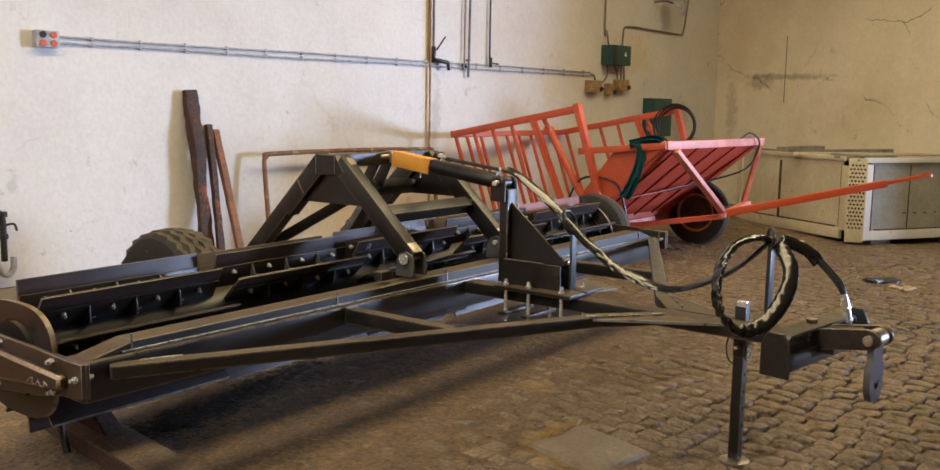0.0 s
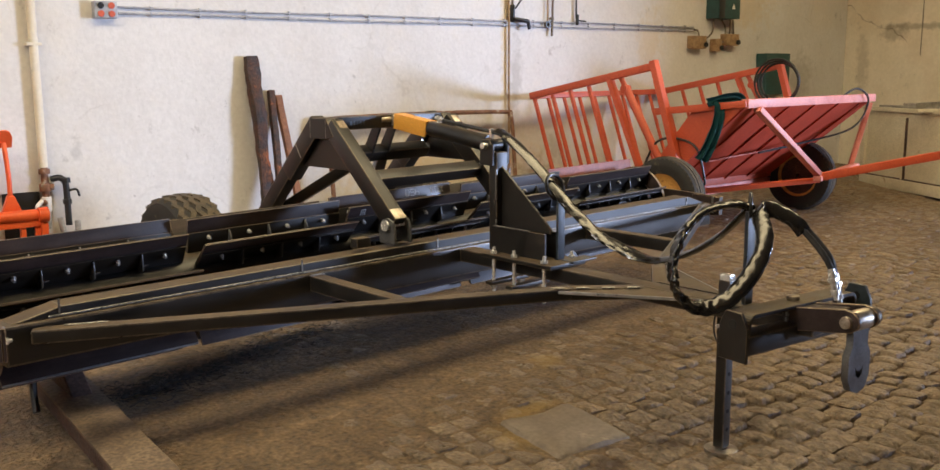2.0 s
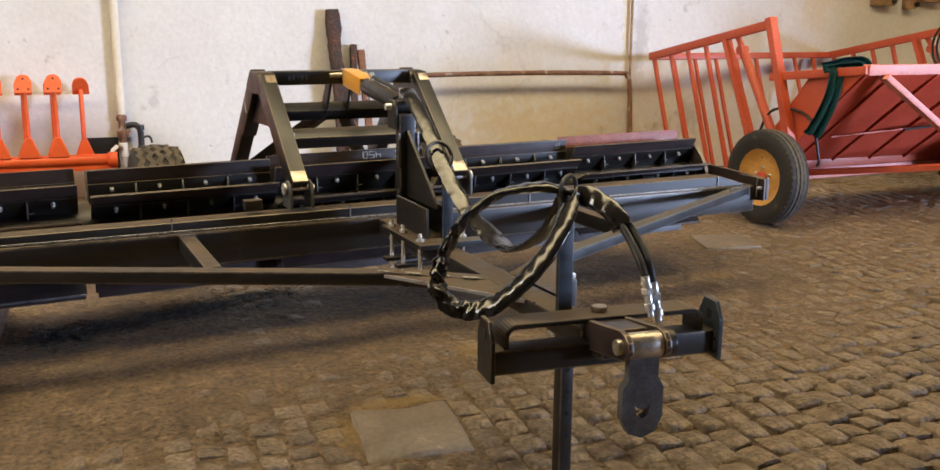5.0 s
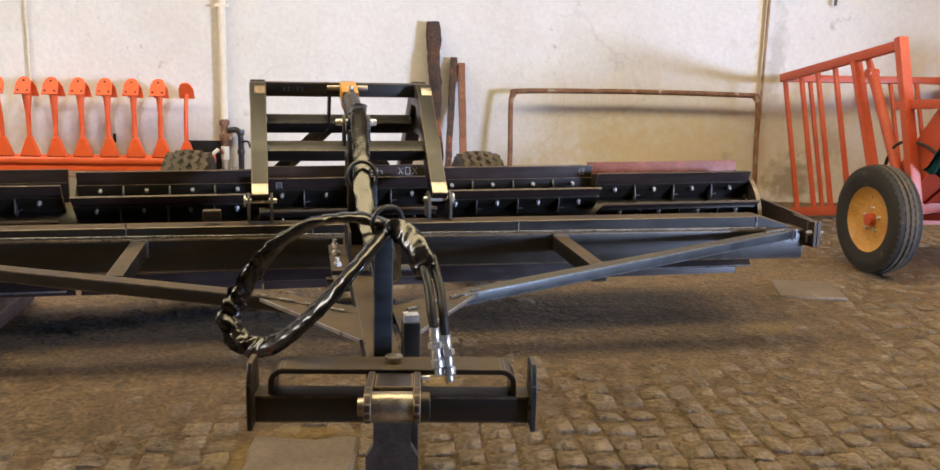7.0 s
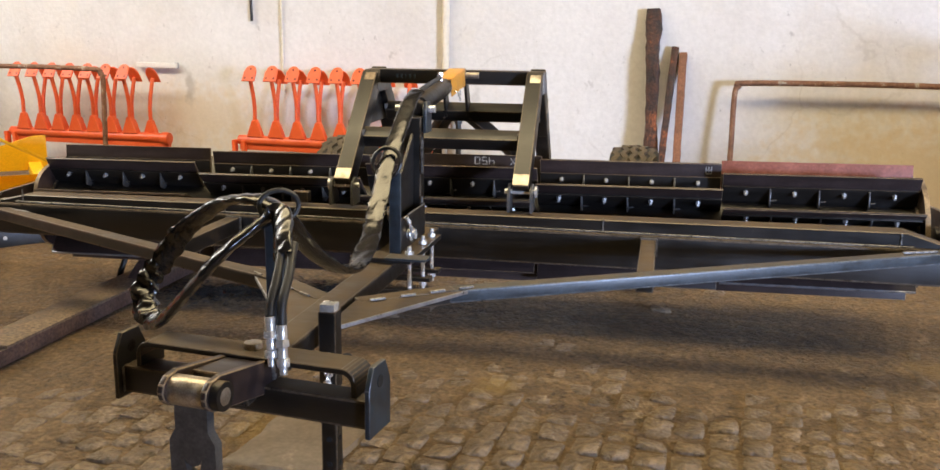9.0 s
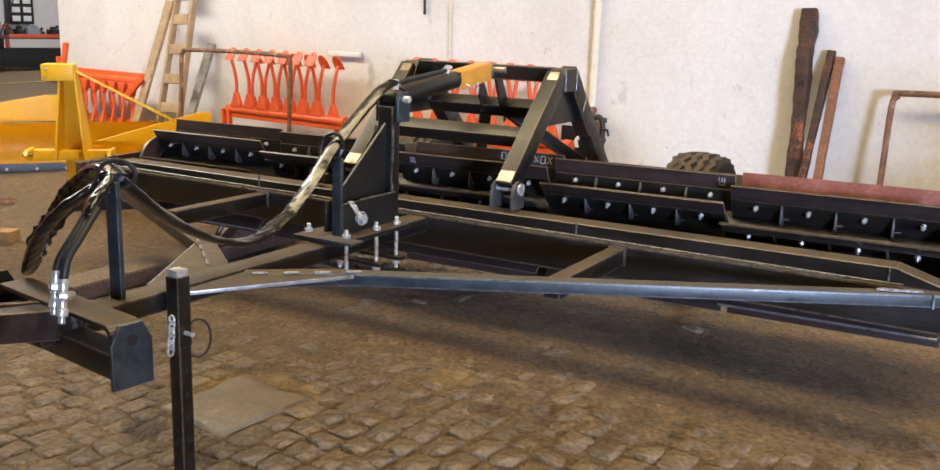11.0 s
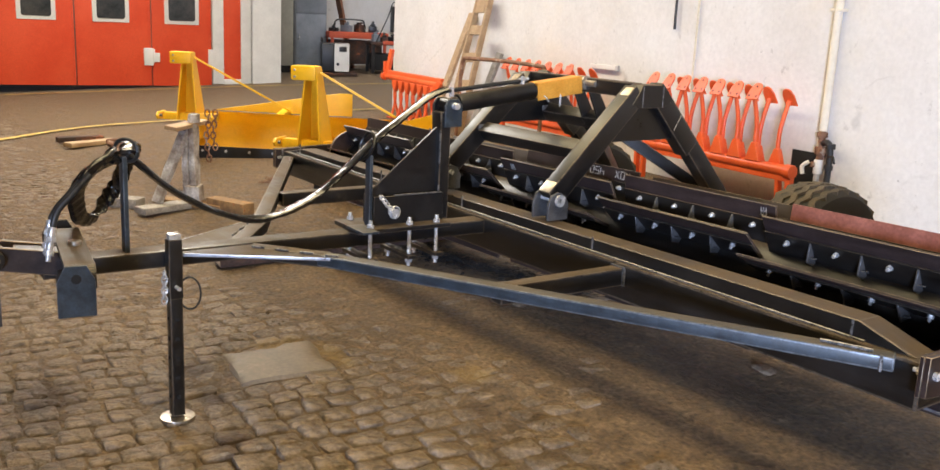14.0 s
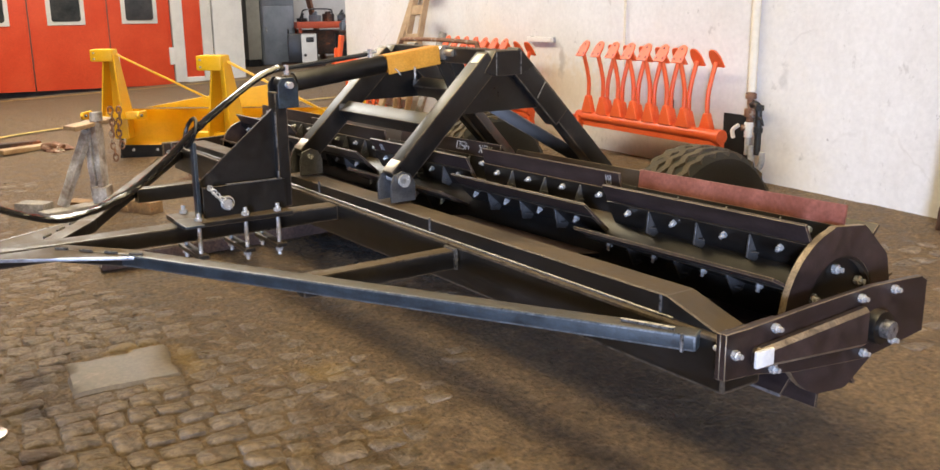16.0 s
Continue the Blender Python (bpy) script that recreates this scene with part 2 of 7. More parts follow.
CEILING = material("unseen_dark_ceiling", (0.26, 0.22, 0.17), (0.36, 0.31, 0.25), 0.9, 0.0, 1.5, 0.05, 40, 0.05)
GLASS = material("dusty_window_glass", (0.02, 0.025, 0.03), (0.05, 0.055, 0.06), 0.15, 0.0, 4, 0.0, 60, 0.05)

LINEYELLOW = material("worn_yellow_line", (0.40, 0.27, 0.07), (0.52, 0.37, 0.10), 0.8, 0.0, 5, 0.05, 60, 0.15, c=(0.20, 0.15, 0.09), cpos=0.60)
SOOT = material("black_shavings", (0.010, 0.010, 0.011), (0.030, 0.029, 0.029), 0.6, 0.2, 20, 0.6, 120, 0.2)
STONE = material("worn_setts", (0.150, 0.109, 0.070), (0.277, 0.210, 0.143), 0.45, 0.0, 9.0, 1.0, 48, 0.24, piece=0.12, c=(0.39, 0.33, 0.26), cpos=0.67, detail=0.042, ior=1.38)
DIRT = material("trodden_earth_floor", (0.131, 0.086, 0.047), (0.240, 0.167, 0.097), 0.62, 0.0, 11, 1.0, 46, 0.26, c=(0.280, 0.206, 0.130), cpos=0.62, detail=0.070, ior=1.38)
for m in (STONE, DIRT):
    m.node_tree.nodes["Principled BSDF"].inputs["Diffuse Roughness"].default_value = 1.0
GUSSETGREY = material("grey_bare_steel", (0.040, 0.040, 0.042), (0.085, 0.084, 0.084), 0.40, 0.2, 12, 0.05, 140, 0.15, detail=0.003, ior=1.6)
WORNSTEEL = material("worn_steel_edge", (0.045, 0.035, 0.026), (0.115, 0.090, 0.064), 0.42, 0.3, 26, 0.10, 160, 0.20, detail=0.003)
WORNBLUELIT = material("worn_bluelit_edge", (0.055, 0.066, 0.076), (0.13, 0.14, 0.15), 0.42, 0.3, 26, 0.10, 160, 0.20, detail=0.003)
TANEDGE = material("tan_cut_edge", (0.13, 0.095, 0.060), (0.27, 0.205, 0.135), 0.5, 0.3, 26, 0.10, 160, 0.20, detail=0.003)
WORN = {STEEL: WORNSTEEL, BLUELIT: WORNBLUELIT, BLADE: TANEDGE}


def wall_material(name, a, b, stain, dirt, crack=0.3):
    """Old limewash: broad tone, blotches of stain, rising damp near the foot, flakes and fine relief."""
    m = material(name, a, b, 0.88, 0.0, 0.7, 0.35, 30, 0.03, c=None, detail=0.02)
    nt = m.node_tree
    bs = nt.nodes["Principled BSDF"]
    old = bs.inputs["Base Color"].links[0].from_socket
    tc = nt.nodes.new("ShaderNodeTexCoord")

    def blot(scale, lo, hi, colour, base, strength, stretch=(1, 1, 1), seed=0.0):
        mp = nt.nodes.new("ShaderNodeMapping")
        mp.inputs["Scale"].default_value, mp.inputs["Location"].default_value = stretch, (seed, seed, seed)
        nt.links.new(tc.outputs["Object"], mp.inputs["Vector"])
        n = nt.nodes.new("ShaderNodeTexNoise")
        n.inputs["Scale"].default_value, n.inputs["Detail"].default_value, n.inputs["Roughness"].default_value = scale, 10, 0.7
        nt.links.new(mp.outputs[0], n.inputs["Vector"])
        r = nt.nodes.new("ShaderNodeMapRange")
        r.inputs["From Min"].default_value, r.inputs["From Max"].default_value = lo, hi
        r.inputs["To Max"].default_value = strength
        nt.links.new(n.outputs["Fac"], r.inputs["Value"])
        mix = nt.nodes.new("ShaderNodeMix")
        mix.data_type = "RGBA"
        nt.links.new(r.outputs[0], mix.inputs["Factor"])
        nt.links.new(base, mix.inputs["A"])
        mix.inputs["B"].default_value = (*colour, 1)
        return mix.outputs["Result"]

    c1 = blot(0.55, 0.52, 0.75, stain, old, 0.55)
    c2 = blot(2.2, 0.60, 0.74, dirt, c1, 0.35, (1, 1, 0.35), 3.0)
    c3 = blot(6.0, 0.62, 0.72, (0.30, 0.27, 0.25), c2, 0.60, (1, 1, 0.7), 7.0)
    c3 = blot(19.0, 0.655, 0.72, (0.22, 0.20, 0.19), c3, 0.65, (1, 1, 0.6), 2.0)
    # hair cracks: edges of warped cells, broken up by broad noise
    nz = nt.nodes.new("ShaderNodeTexNoise")
    nz.inputs["Scale"].default_value, nz.inputs["Detail"].default_value = 1.6, 8
    nt.links.new(tc.outputs["Object"], nz.inputs["Vector"])
    warp = nt.nodes.new("ShaderNodeMix")
    warp.data_type = "VECTOR"
    warp.inputs["Factor"].default_value = 0.35
    nt.links.new(tc.outputs["Object"], warp.inputs["A"])
    nt.links.new(nz.outputs["Color"], warp.inputs["B"])
    vo = nt.nodes.new("ShaderNodeTexVoronoi")
    vo.feature = "DISTANCE_TO_EDGE"
    vo.inputs["Scale"].default_value = 1.1
    nt.links.new(warp.outputs["Result"], vo.inputs["Vector"])
    thin = nt.nodes.new("ShaderNodeMapRange")
    thin.inputs["From Min"].default_value, thin.inputs["From Max"].default_value = 0.002, 0.007
    thin.inputs["To Min"].default_value, thin.inputs["To Max"].default_value = 1.0, 0.0
    nt.links.new(vo.outputs["Distance"], thin.inputs["Value"])
    here = nt.nodes.new("ShaderNodeMapRange")
    here.inputs["From Min"].default_value, here.inputs["From Max"].default_value, here.inputs["To Max"].default_value = 0.50, 0.62, crack
    nt.links.new(nz.outputs["Fac"], here.inputs["Value"])
    both = nt.nodes.new("ShaderNodeMath")
    both.operation = "MULTIPLY"
    nt.links.new(thin.outputs[0], both.inputs[0])
    nt.links.new(here.outputs[0], both.inputs[1])
    mix = nt.nodes.new("ShaderNodeMix")
    mix.data_type = "RGBA"
    nt.links.new(both.outputs[0], mix.inputs["Factor"])
    nt.links.new(c3, mix.inputs["A"])
    mix.inputs["B"].default_value = (0.20, 0.16, 0.12, 1)
    nt.links.new(mix.outputs["Result"], bs.inputs["Base Color"])
    return m


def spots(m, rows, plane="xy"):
    """Spills and painted shade on a floor or stains on a wall: each row is two coordinates, radii, colour, strength."""
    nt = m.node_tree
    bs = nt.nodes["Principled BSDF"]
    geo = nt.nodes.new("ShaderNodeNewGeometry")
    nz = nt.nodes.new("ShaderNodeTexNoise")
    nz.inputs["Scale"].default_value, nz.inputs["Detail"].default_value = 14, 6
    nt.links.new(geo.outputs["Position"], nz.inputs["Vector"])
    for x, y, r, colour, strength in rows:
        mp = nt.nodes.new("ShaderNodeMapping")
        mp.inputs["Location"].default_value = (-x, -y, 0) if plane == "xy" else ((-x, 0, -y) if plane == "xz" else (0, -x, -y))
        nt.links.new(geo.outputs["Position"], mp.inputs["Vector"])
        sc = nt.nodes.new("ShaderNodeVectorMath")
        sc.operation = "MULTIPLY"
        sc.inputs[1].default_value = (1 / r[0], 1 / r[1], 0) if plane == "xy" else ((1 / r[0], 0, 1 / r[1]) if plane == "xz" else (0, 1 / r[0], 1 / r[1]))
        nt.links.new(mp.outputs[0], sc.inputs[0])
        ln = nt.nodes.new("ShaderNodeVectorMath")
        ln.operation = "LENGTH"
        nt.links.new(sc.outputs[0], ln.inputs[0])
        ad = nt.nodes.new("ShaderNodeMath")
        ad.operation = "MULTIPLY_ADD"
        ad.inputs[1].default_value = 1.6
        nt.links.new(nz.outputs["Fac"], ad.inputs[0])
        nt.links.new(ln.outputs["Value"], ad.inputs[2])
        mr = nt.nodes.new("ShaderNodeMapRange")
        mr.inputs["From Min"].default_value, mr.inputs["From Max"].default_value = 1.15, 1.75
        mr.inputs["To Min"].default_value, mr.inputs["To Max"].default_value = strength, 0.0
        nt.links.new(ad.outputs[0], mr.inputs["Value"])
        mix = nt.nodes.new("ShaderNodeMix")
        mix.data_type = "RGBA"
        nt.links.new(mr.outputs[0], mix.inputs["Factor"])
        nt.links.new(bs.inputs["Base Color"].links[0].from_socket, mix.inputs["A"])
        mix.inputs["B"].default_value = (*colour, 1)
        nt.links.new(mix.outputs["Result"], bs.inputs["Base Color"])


OCHRE, DAMP, SOOTSHADE = (0.34, 0.225, 0.075), (0.060, 0.034, 0.018), (0.028, 0.025, 0.023)
# The long dark rows under the rotor paint its shade, mixed with soot.
SPILLS_AND_SHADE = [(4.08, 3.18, (0.17, 0.12), OCHRE, 0.55), (3.30, 2.52, (0.11, 0.20), OCHRE, 0.5), (3.55, 2.72, (0.26, 0.07), OCHRE, 0.6), (3.43, 2.10, (0.14, 0.09), DAMP, 0.8), (3.79, 2.10, (0.12, 0.08), DAMP, 0.85), (4.23, 2.04, (0.16, 0.11), DAMP, 0.8),
          (3.50, 1.50, (0.30, 0.16), DAMP, 0.8), (2.75, 4.2, (0.85, 0.30), SOOTSHADE, 0.65), (4.7, 4.12, (1.25, 0.20), SOOTSHADE, 0.55), (3.45, 4.10, (0.5, 0.2), SOOTSHADE, 0.5), (1.2, 2.9, (0.68, 0.41), DAMP, 0.4), (5.9, 3.9, (0.20, 0.12), OCHRE, 0.4)]
spots(DIRT, SPILLS_AND_SHADE)
spots(STONE, SPILLS_AND_SHADE)
WALL = wall_material("old_limewash", (0.61, 0.58, 0.545), (0.685, 0.665, 0.64), (0.71, 0.63, 0.50), (0.58, 0.52, 0.43), 0.14)
# Very dark, for unseen walls that the steel should reflect as black.
SOUTHWALL = wall_material("unseen_dark_plaster", (0.075, 0.066, 0.055), (0.11, 0.098, 0.082), (0.07, 0.05, 0.035), (0.05, 0.04, 0.03))
WALLYELLOW = wall_material("stained_limewash", (0.66, 0.59, 0.45), (0.76, 0.69, 0.56), (0.54, 0.40, 0.26), (0.30, 0.25, 0.18), 0.9)
MOULD, TEASTAIN, SMEAR = (0.17, 0.135, 0.09), (0.62, 0.48, 0.27), (0.33, 0.31, 0.29)
spots(WALL, [(6.3, 0.45, (1.5, 0.62), TEASTAIN, 0.55), (7.42, 0.42, (0.30, 0.26), MOULD, 0.6), (7.75, 0.75, (0.16, 0.22), MOULD, 0.35), (0.25, 0.72, (0.9, 0.36), TEASTAIN, 0.4), (0.10, 0.98, (0.07, 0.17), SMEAR, 0.55), (2.82, 0.97, (0.05, 0.11), SMEAR, 0.35),
             (9.2, 1.9, (0.25, 0.5), TEASTAIN, 0.4), (10.9, 2.35, (0.8, 0.35), TEASTAIN, 0.45), (7.05, 2.4, (0.07, 1.8), TEASTAIN, 0.7), (7.2, 1.5, (0.10, 0.5), MOULD, 0.3), (12.2, 1.4, (0.35, 0.5), MOULD, 0.3)], "xz")
spots(WALLYELLOW, [(6.42, 2.04, (0.24, 0.16), MOULD, 0.45), (6.0, 2.11, (0.85, 0.06), MOULD, 0.5), (6.85, 1.6, (0.12, 0.6), MOULD, 0.3)], "yz")

# ---- mesh tools ----


def YZ(x):
    return Matrix(((0, 0, 1, x), (1, 0, 0, 0), (0, 1, 0, 0), (0, 0, 0, 1)))


def XZ(y):
    return Matrix(((1, 0, 0, 0), (0, 0, -1, y), (0, 1, 0, 0), (0, 0, 0, 1)))


def XY(z):
    return Matrix.Translation((0, 0, z))


def round_edges(t, bev, segments, profile=0.5):
    """Bevels every edge; the new faces take the second, worn material."""
    t.normal_update()
    flats = [f.normal.copy() for f in t.faces]
    bmesh.ops.bevel(t, geom=t.edges[:], offset=bev, segments=segments, affect="EDGES", profile=profile)
    t.normal_update()
    for f in t.faces:
        if max(f.normal.dot(n) for n in flats) < 0.999:
            f.material_index = 1


def box(bm, c, s, bev=0.0, m=None):
    t = bmesh.new()
    bmesh.ops.create_cube(t, size=1)
    bmesh.ops.scale(t, vec=s, verts=t.verts)
    if bev:
        round_edges(t, bev, 2, 0.6)
    bmesh.ops.translate(t, vec=c, verts=t.verts)
    return join(bm, t, m)


def join(bm, t, m=None):
    if m is not None:
        bmesh.ops.transform(t, matrix=m, verts=t.verts)
    keep = {}
    for v in t.verts:
        keep[v] = bm.verts.new(v.co)
    for f in t.faces:
        bm.faces.new([keep[v] for v in f.verts]).material_index = f.material_index
    t.free()
    return bm


def aim(p, q, up=(0, 0, 1)):
    p, q = Vector(p), Vector(q)
    d = (q - p).normalized()
    u = Vector(up)
    if abs(d.dot(u)) > 0.98:
        u = Vector((0, 1, 0))
    x = d.cross(u).normalized()
    y = x.cross(d).normalized()
    return Matrix(((x.x, y.x, -d.x, (p.x + q.x) / 2), (x.y, y.y, -d.y, (p.y + q.y) / 2), (x.z, y.z, -d.z, (p.z + q.z) / 2), (0, 0, 0, 1)))


def beam(bm, p, q, w, h, bev=0.006, up=(0, 0, 1)):
    """A square tube from p to q, w wide and h high."""
    return box(bm, (0, 0, 0), (w, h, (Vector(q) - Vector(p)).length), bev, aim(p, q, up))


def rod(bm, p, q, r, seg=14, r2=None, bev=0.0):
    t = bmesh.new()
    L = (Vector(q) - Vector(p)).length
    bmesh.ops.create_cone(t, cap_ends=True, segments=seg, radius1=r, radius2=r if r2 is None else r2, depth=L)
    if bev:
        rim = [e for e in t.edges if abs(e.verts[0].co.z - e.verts[1].co.z) < 1e-6]
        bmesh.ops.bevel(t, geom=rim, offset=bev, segments=2, affect="EDGES", profile=0.6)
    return join(bm, t, aim(q, p))


def plate(bm, poly, thick, m, bev=0.0):
    """A polygon of (u, v) with thickness, laid by m."""
    t = bmesh.new()
    lo = [t.verts.new((u, v, -thick / 2)) for u, v in poly]
    hi = [t.verts.new((u, v, thick / 2)) for u, v in poly]
    t.faces.new(hi)
    t.faces.new(lo[::-1])
    n = len(poly)
    for i in range(n):
        t.faces.new((lo[i], lo[(i + 1) % n], hi[(i + 1) % n], hi[i]))
    bmesh.ops.recalc_face_normals(t, faces=t.faces[:])
    if bev:
        round_edges(t, bev, 1)
    return join(bm, t, m)


def ring_plate(bm, r1, r0, thick, m, seg=32, cut=None):
    """A flat ring; cut gives the outline's radius by angle."""
    t = bmesh.new()
    rows = []
    for i in range(seg):
        a = 2 * math.pi * i / seg
        ro = cut(a) if cut else r1
        rows.append([t.verts.new((rr * math.cos(a), rr * math.sin(a), z)) for rr, z in ((ro, -thick / 2), (ro, thick / 2), (r0, thick / 2), (r0, -thick / 2))])
    for i in range(seg):
        a, b = rows[i], rows[(i + 1) % seg]
        for k in range(4):
            t.faces.new((a[k], b[k], b[(k + 1) % 4], a[(k + 1) % 4])).material_index = 0 if k % 2 else 1
    bmesh.ops.recalc_face_normals(t, faces=t.faces[:])
    return join(bm, t, m)


def lathe(bm, prof, m, seg=32):
    """Turns a closed profile of (radius, z) round z."""
    t = bmesh.new()
    rows = [[t.verts.new((r * math.cos(2 * math.pi * i / seg), r * math.sin(2 * math.pi * i / seg), z)) for r, z in prof] for i in range(seg)]
    n = len(prof)
    for i in range(seg):
        a, b = rows[i], rows[(i + 1) % seg]
        for k in range(n):
            t.faces.new((a[k], b[k], b[(k + 1) % n], a[(k + 1) % n]))
    bmesh.ops.recalc_face_normals(t, faces=t.faces[:])
    return join(bm, t, m)


def glide(pts, step=6):
    """A smooth line through the points."""
    p = [Vector(v) for v in pts]
    p = [p[0] * 2 - p[1]] + p + [p[-1] * 2 - p[-2]]
    out = []
    for i in range(1, len(p) - 2):
        a, b, c, d = p[i - 1], p[i], p[i + 1], p[i + 2]
        for k in range(step):
            t = k / step
            out.append(0.5 * ((2 * b) + (c - a) * t + (2 * a - 5 * b + 4 * c - d) * t * t + (3 * b - a - 3 * c + d) * t ** 3))
    out.append(p[-2])
    return out


def sweep(bm, pts, r, seg=8, step=6, flat=1.0, wrinkle=0.0, smooth=True):
    """A hose of radius r along the points; flat squashes it, wrinkle makes it baggy."""
    line = glide(pts, step) if smooth else [Vector(v) for v in pts]
    t = bmesh.new()
    n = len(line)
    tang = [(line[min(i + 1, n - 1)] - line[max(i - 1, 0)]).normalized() for i in range(n)]
    side = tang[0].orthogonal().normalized()
    rows = []
    for i in range(n):
        side = (side - tang[i] * side.dot(tang[i])).normalized()
        other = tang[i].cross(side)
        row = []
        for k in range(seg):
            a = 2 * math.pi * k / seg
            f = 1 + (wrinkle * noise.noise((i * 0.9, math.cos(a) * 1.3 + 5, math.sin(a) * 1.3)) if wrinkle else 0)
            row.append(t.verts.new(line[i] + (side * math.cos(a) * r + other * math.sin(a) * r * flat) * f))
        rows.append(row)
    for i in range(n - 1):
        for k in range(seg):
            t.faces.new((rows[i][k], rows[i][(k + 1) % seg], rows[i + 1][(k + 1) % seg], rows[i + 1][k]))
    t.faces.new(rows[0][::-1])
    t.faces.new(rows[-1])
    bmesh.ops.recalc_face_normals(t, faces=t.faces[:])
    return join(bm, t)


def baggy(bm, pts, w, h, hint, step=16, seg=20, crease=0.22, pleats=0.0):
    """A half collapsed sleeve, w wide along hint and h thick, pinched into creases."""
    line = glide(pts, step)
    t = bmesh.new()
    n = len(line)
    rows = []
    run = 0.0
    for i in range(n):
        d = (line[min(i + 1, n - 1)] - line[max(i - 1, 0)]).normalized()
        run += (line[i] - line[max(i - 1, 0)]).length
        u = Vector(hint(line[i]) if callable(hint) else hint)
        u = (u - d * u.dot(d)).normalized()
        v = d.cross(u)
        amp = crease(i / n) if callable(crease) else crease
        row = []
        for k in range(seg):
            a = 2 * math.pi * k / seg
            ca, sa = math.cos(a), math.sin(a)
            slant = run + 0.020 * ca + 0.012 * noise.noise((run * 14, ca * 1.5, sa * 1.5))
            pleat = pleats * (1 - 2 * abs(2 * ((slant / 0.050 + 0.5 * noise.noise((run * 11, 7.0, 0.0))) % 1.0) - 1))
            wave = noise.noise((run * 9, ca * 1.1, sa * 1.1 + 9)) + 1.1 * abs(noise.noise((run * 24 + 1.4 * ca, 4.0, 1.3 * sa))) + 0.5 * abs(noise.noise((run * 55, 2.0 * ca, 2.0 * sa + 3))) - 0.3
            fw = 1 + amp * (0.35 * pleat + 0.8 * wave)
            fh = 1 + amp * (1.3 * pleat + 1.6 * wave)
            row.append(t.verts.new(line[i] + u * (ca * w * fw) + v * (sa * h * fh)))
        rows.append(row)
    for i in range(n - 1):
        for k in range(seg):
            t.faces.new((rows[i][k], rows[i][(k + 1) % seg], rows[i + 1][(k + 1) % seg], rows[i + 1][k]))
    t.faces.new(rows[0][::-1])
    t.faces.new(rows[-1])
    bmesh.ops.recalc_face_normals(t, faces=t.faces[:])
    return join(bm, t)


def mesh_of(name, bm, mat):
    me = bpy.data.meshes.new(name)
    bm.to_mesh(me)
    bm.free()
    for p in me.polygons:
        p.use_smooth = True
    me.set_sharp_from_angle(angle=radians(38))
    me.materials.append(mat)
    if mat in WORN:
        me.materials.append(WORN[mat])
    else:
        me.polygons.foreach_set("material_index", [0] * len(me.polygons))
    return me


def part(name, bm, mat, parent=None, label="", m=None):
    """One mesh object, under a thing or a part."""
    me = bm if isinstance(bm, bpy.types.Mesh) else mesh_of(name, bm, mat)
    ob = new(name, me)
    if parent is not None:
        ob.parent = parent
    if m is not None:
        ob.matrix_basis = m
    if label:
        tagged(ob, label)
    return ob


def thing(name, label, category, m=None, group="", kind=""):
    ob = new(name)
    ob.empty_display_size = 0.2
    if m is not None:
        ob.matrix_basis = m
    return tagged(ob, label, category, group, kind)


def single(name, bm, mat, label, category, m=None, group="", kind=""):
    return tagged(part(name, bm, mat, None, "", m), label, category, group, kind)


def B():
    return bmesh.new()


def bolt(bm, at, axis, r=0.012, h=0.012, stud=0.012):
    """A hexagon head or nut with a stud end."""
    a, d = Vector(at), Vector(axis).normalized()
    rod(bm, a, a + d * h, r, 6)
    rod(bm, a + d * h, a + d * (h + stud), r * 0.55, 8)
    return bm


BOLT = mesh_of("bolt", bolt(B(), (0, 0, 0), (0, 0, 1)), BRIGHT)


def bolts(parent, places, axis, size=1.0, name="bolt"):
    turn = Vector((0, 0, 1)).rotation_difference(Vector(axis)).to_matrix().to_4x4()
    for p in places:
        part(name, BOLT, None, parent, m=Matrix.Translation(p) @ turn @ Matrix.Scale(size, 4))

# ---- the hall ----
WALL_Y, EAST_X, WEST_X, SOUTH_Y, NORTH_Y, HALL_H = 7.12, 13.25, -9.9, -7.2, 12.5, 5.2


def wall(name, lo, hi, mat, label):
    bm = B()
    box(bm, [(a + b) / 2 for a, b in zip(lo, hi)], [b - a for a, b in zip(lo, hi)])
    return single(name, bm, mat, label, "wall", kind="structure")




def ground(y):
    """The floor's height: it falls gently away from the north wall."""
    return 0.045 * max(0.0, y - 2.0)


bm = B()
bmesh.ops.create_grid(bm, x_segments=420, y_segments=300, size=1)
for v in bm.verts:
    v.co = Vector((v.co.x * 15 + 0.5, v.co.y * 11 + 2.0, 0))
    v.co.z = 0.006 * noise.noise(v.co * 0.8) + 0.005 * noise.noise(v.co * 3.1) + 0.004 * noise.noise(v.co * 7.3) - 0.0035 + ground(v.co.y)
floor = single("floor", bm, DIRT, "brown trodden earth and setts floor of the hall", "floor", kind="structure")

wall("wall_north", (-5.25, WALL_Y, -0.1), (EAST_X + 0.4, WALL_Y + 0.4, HALL_H), WALL, "old white limewashed wall with yellowed stains")
wall("wall_east", (EAST_X, 0.9, -0.1), (EAST_X + 0.4, WALL_Y - 0.003, HALL_H), WALLYELLOW, "yellowed limewashed wall with cracks and stains")
# These two walls and the lintel are unseen, added to shut out light.
wall("wall_east_south", (EAST_X, SOUTH_Y + 0.003, -0.1), (EAST_X + 0.4, -5.0, HALL_H), SOUTHWALL, "unseen dark wall added beside the gate")
wall("wall_east_lintel", (EAST_X, -5.0, 3.7), (EAST_X + 0.4, 0.9, HALL_H), SOUTHWALL, "unseen dark lintel added over the open gate")
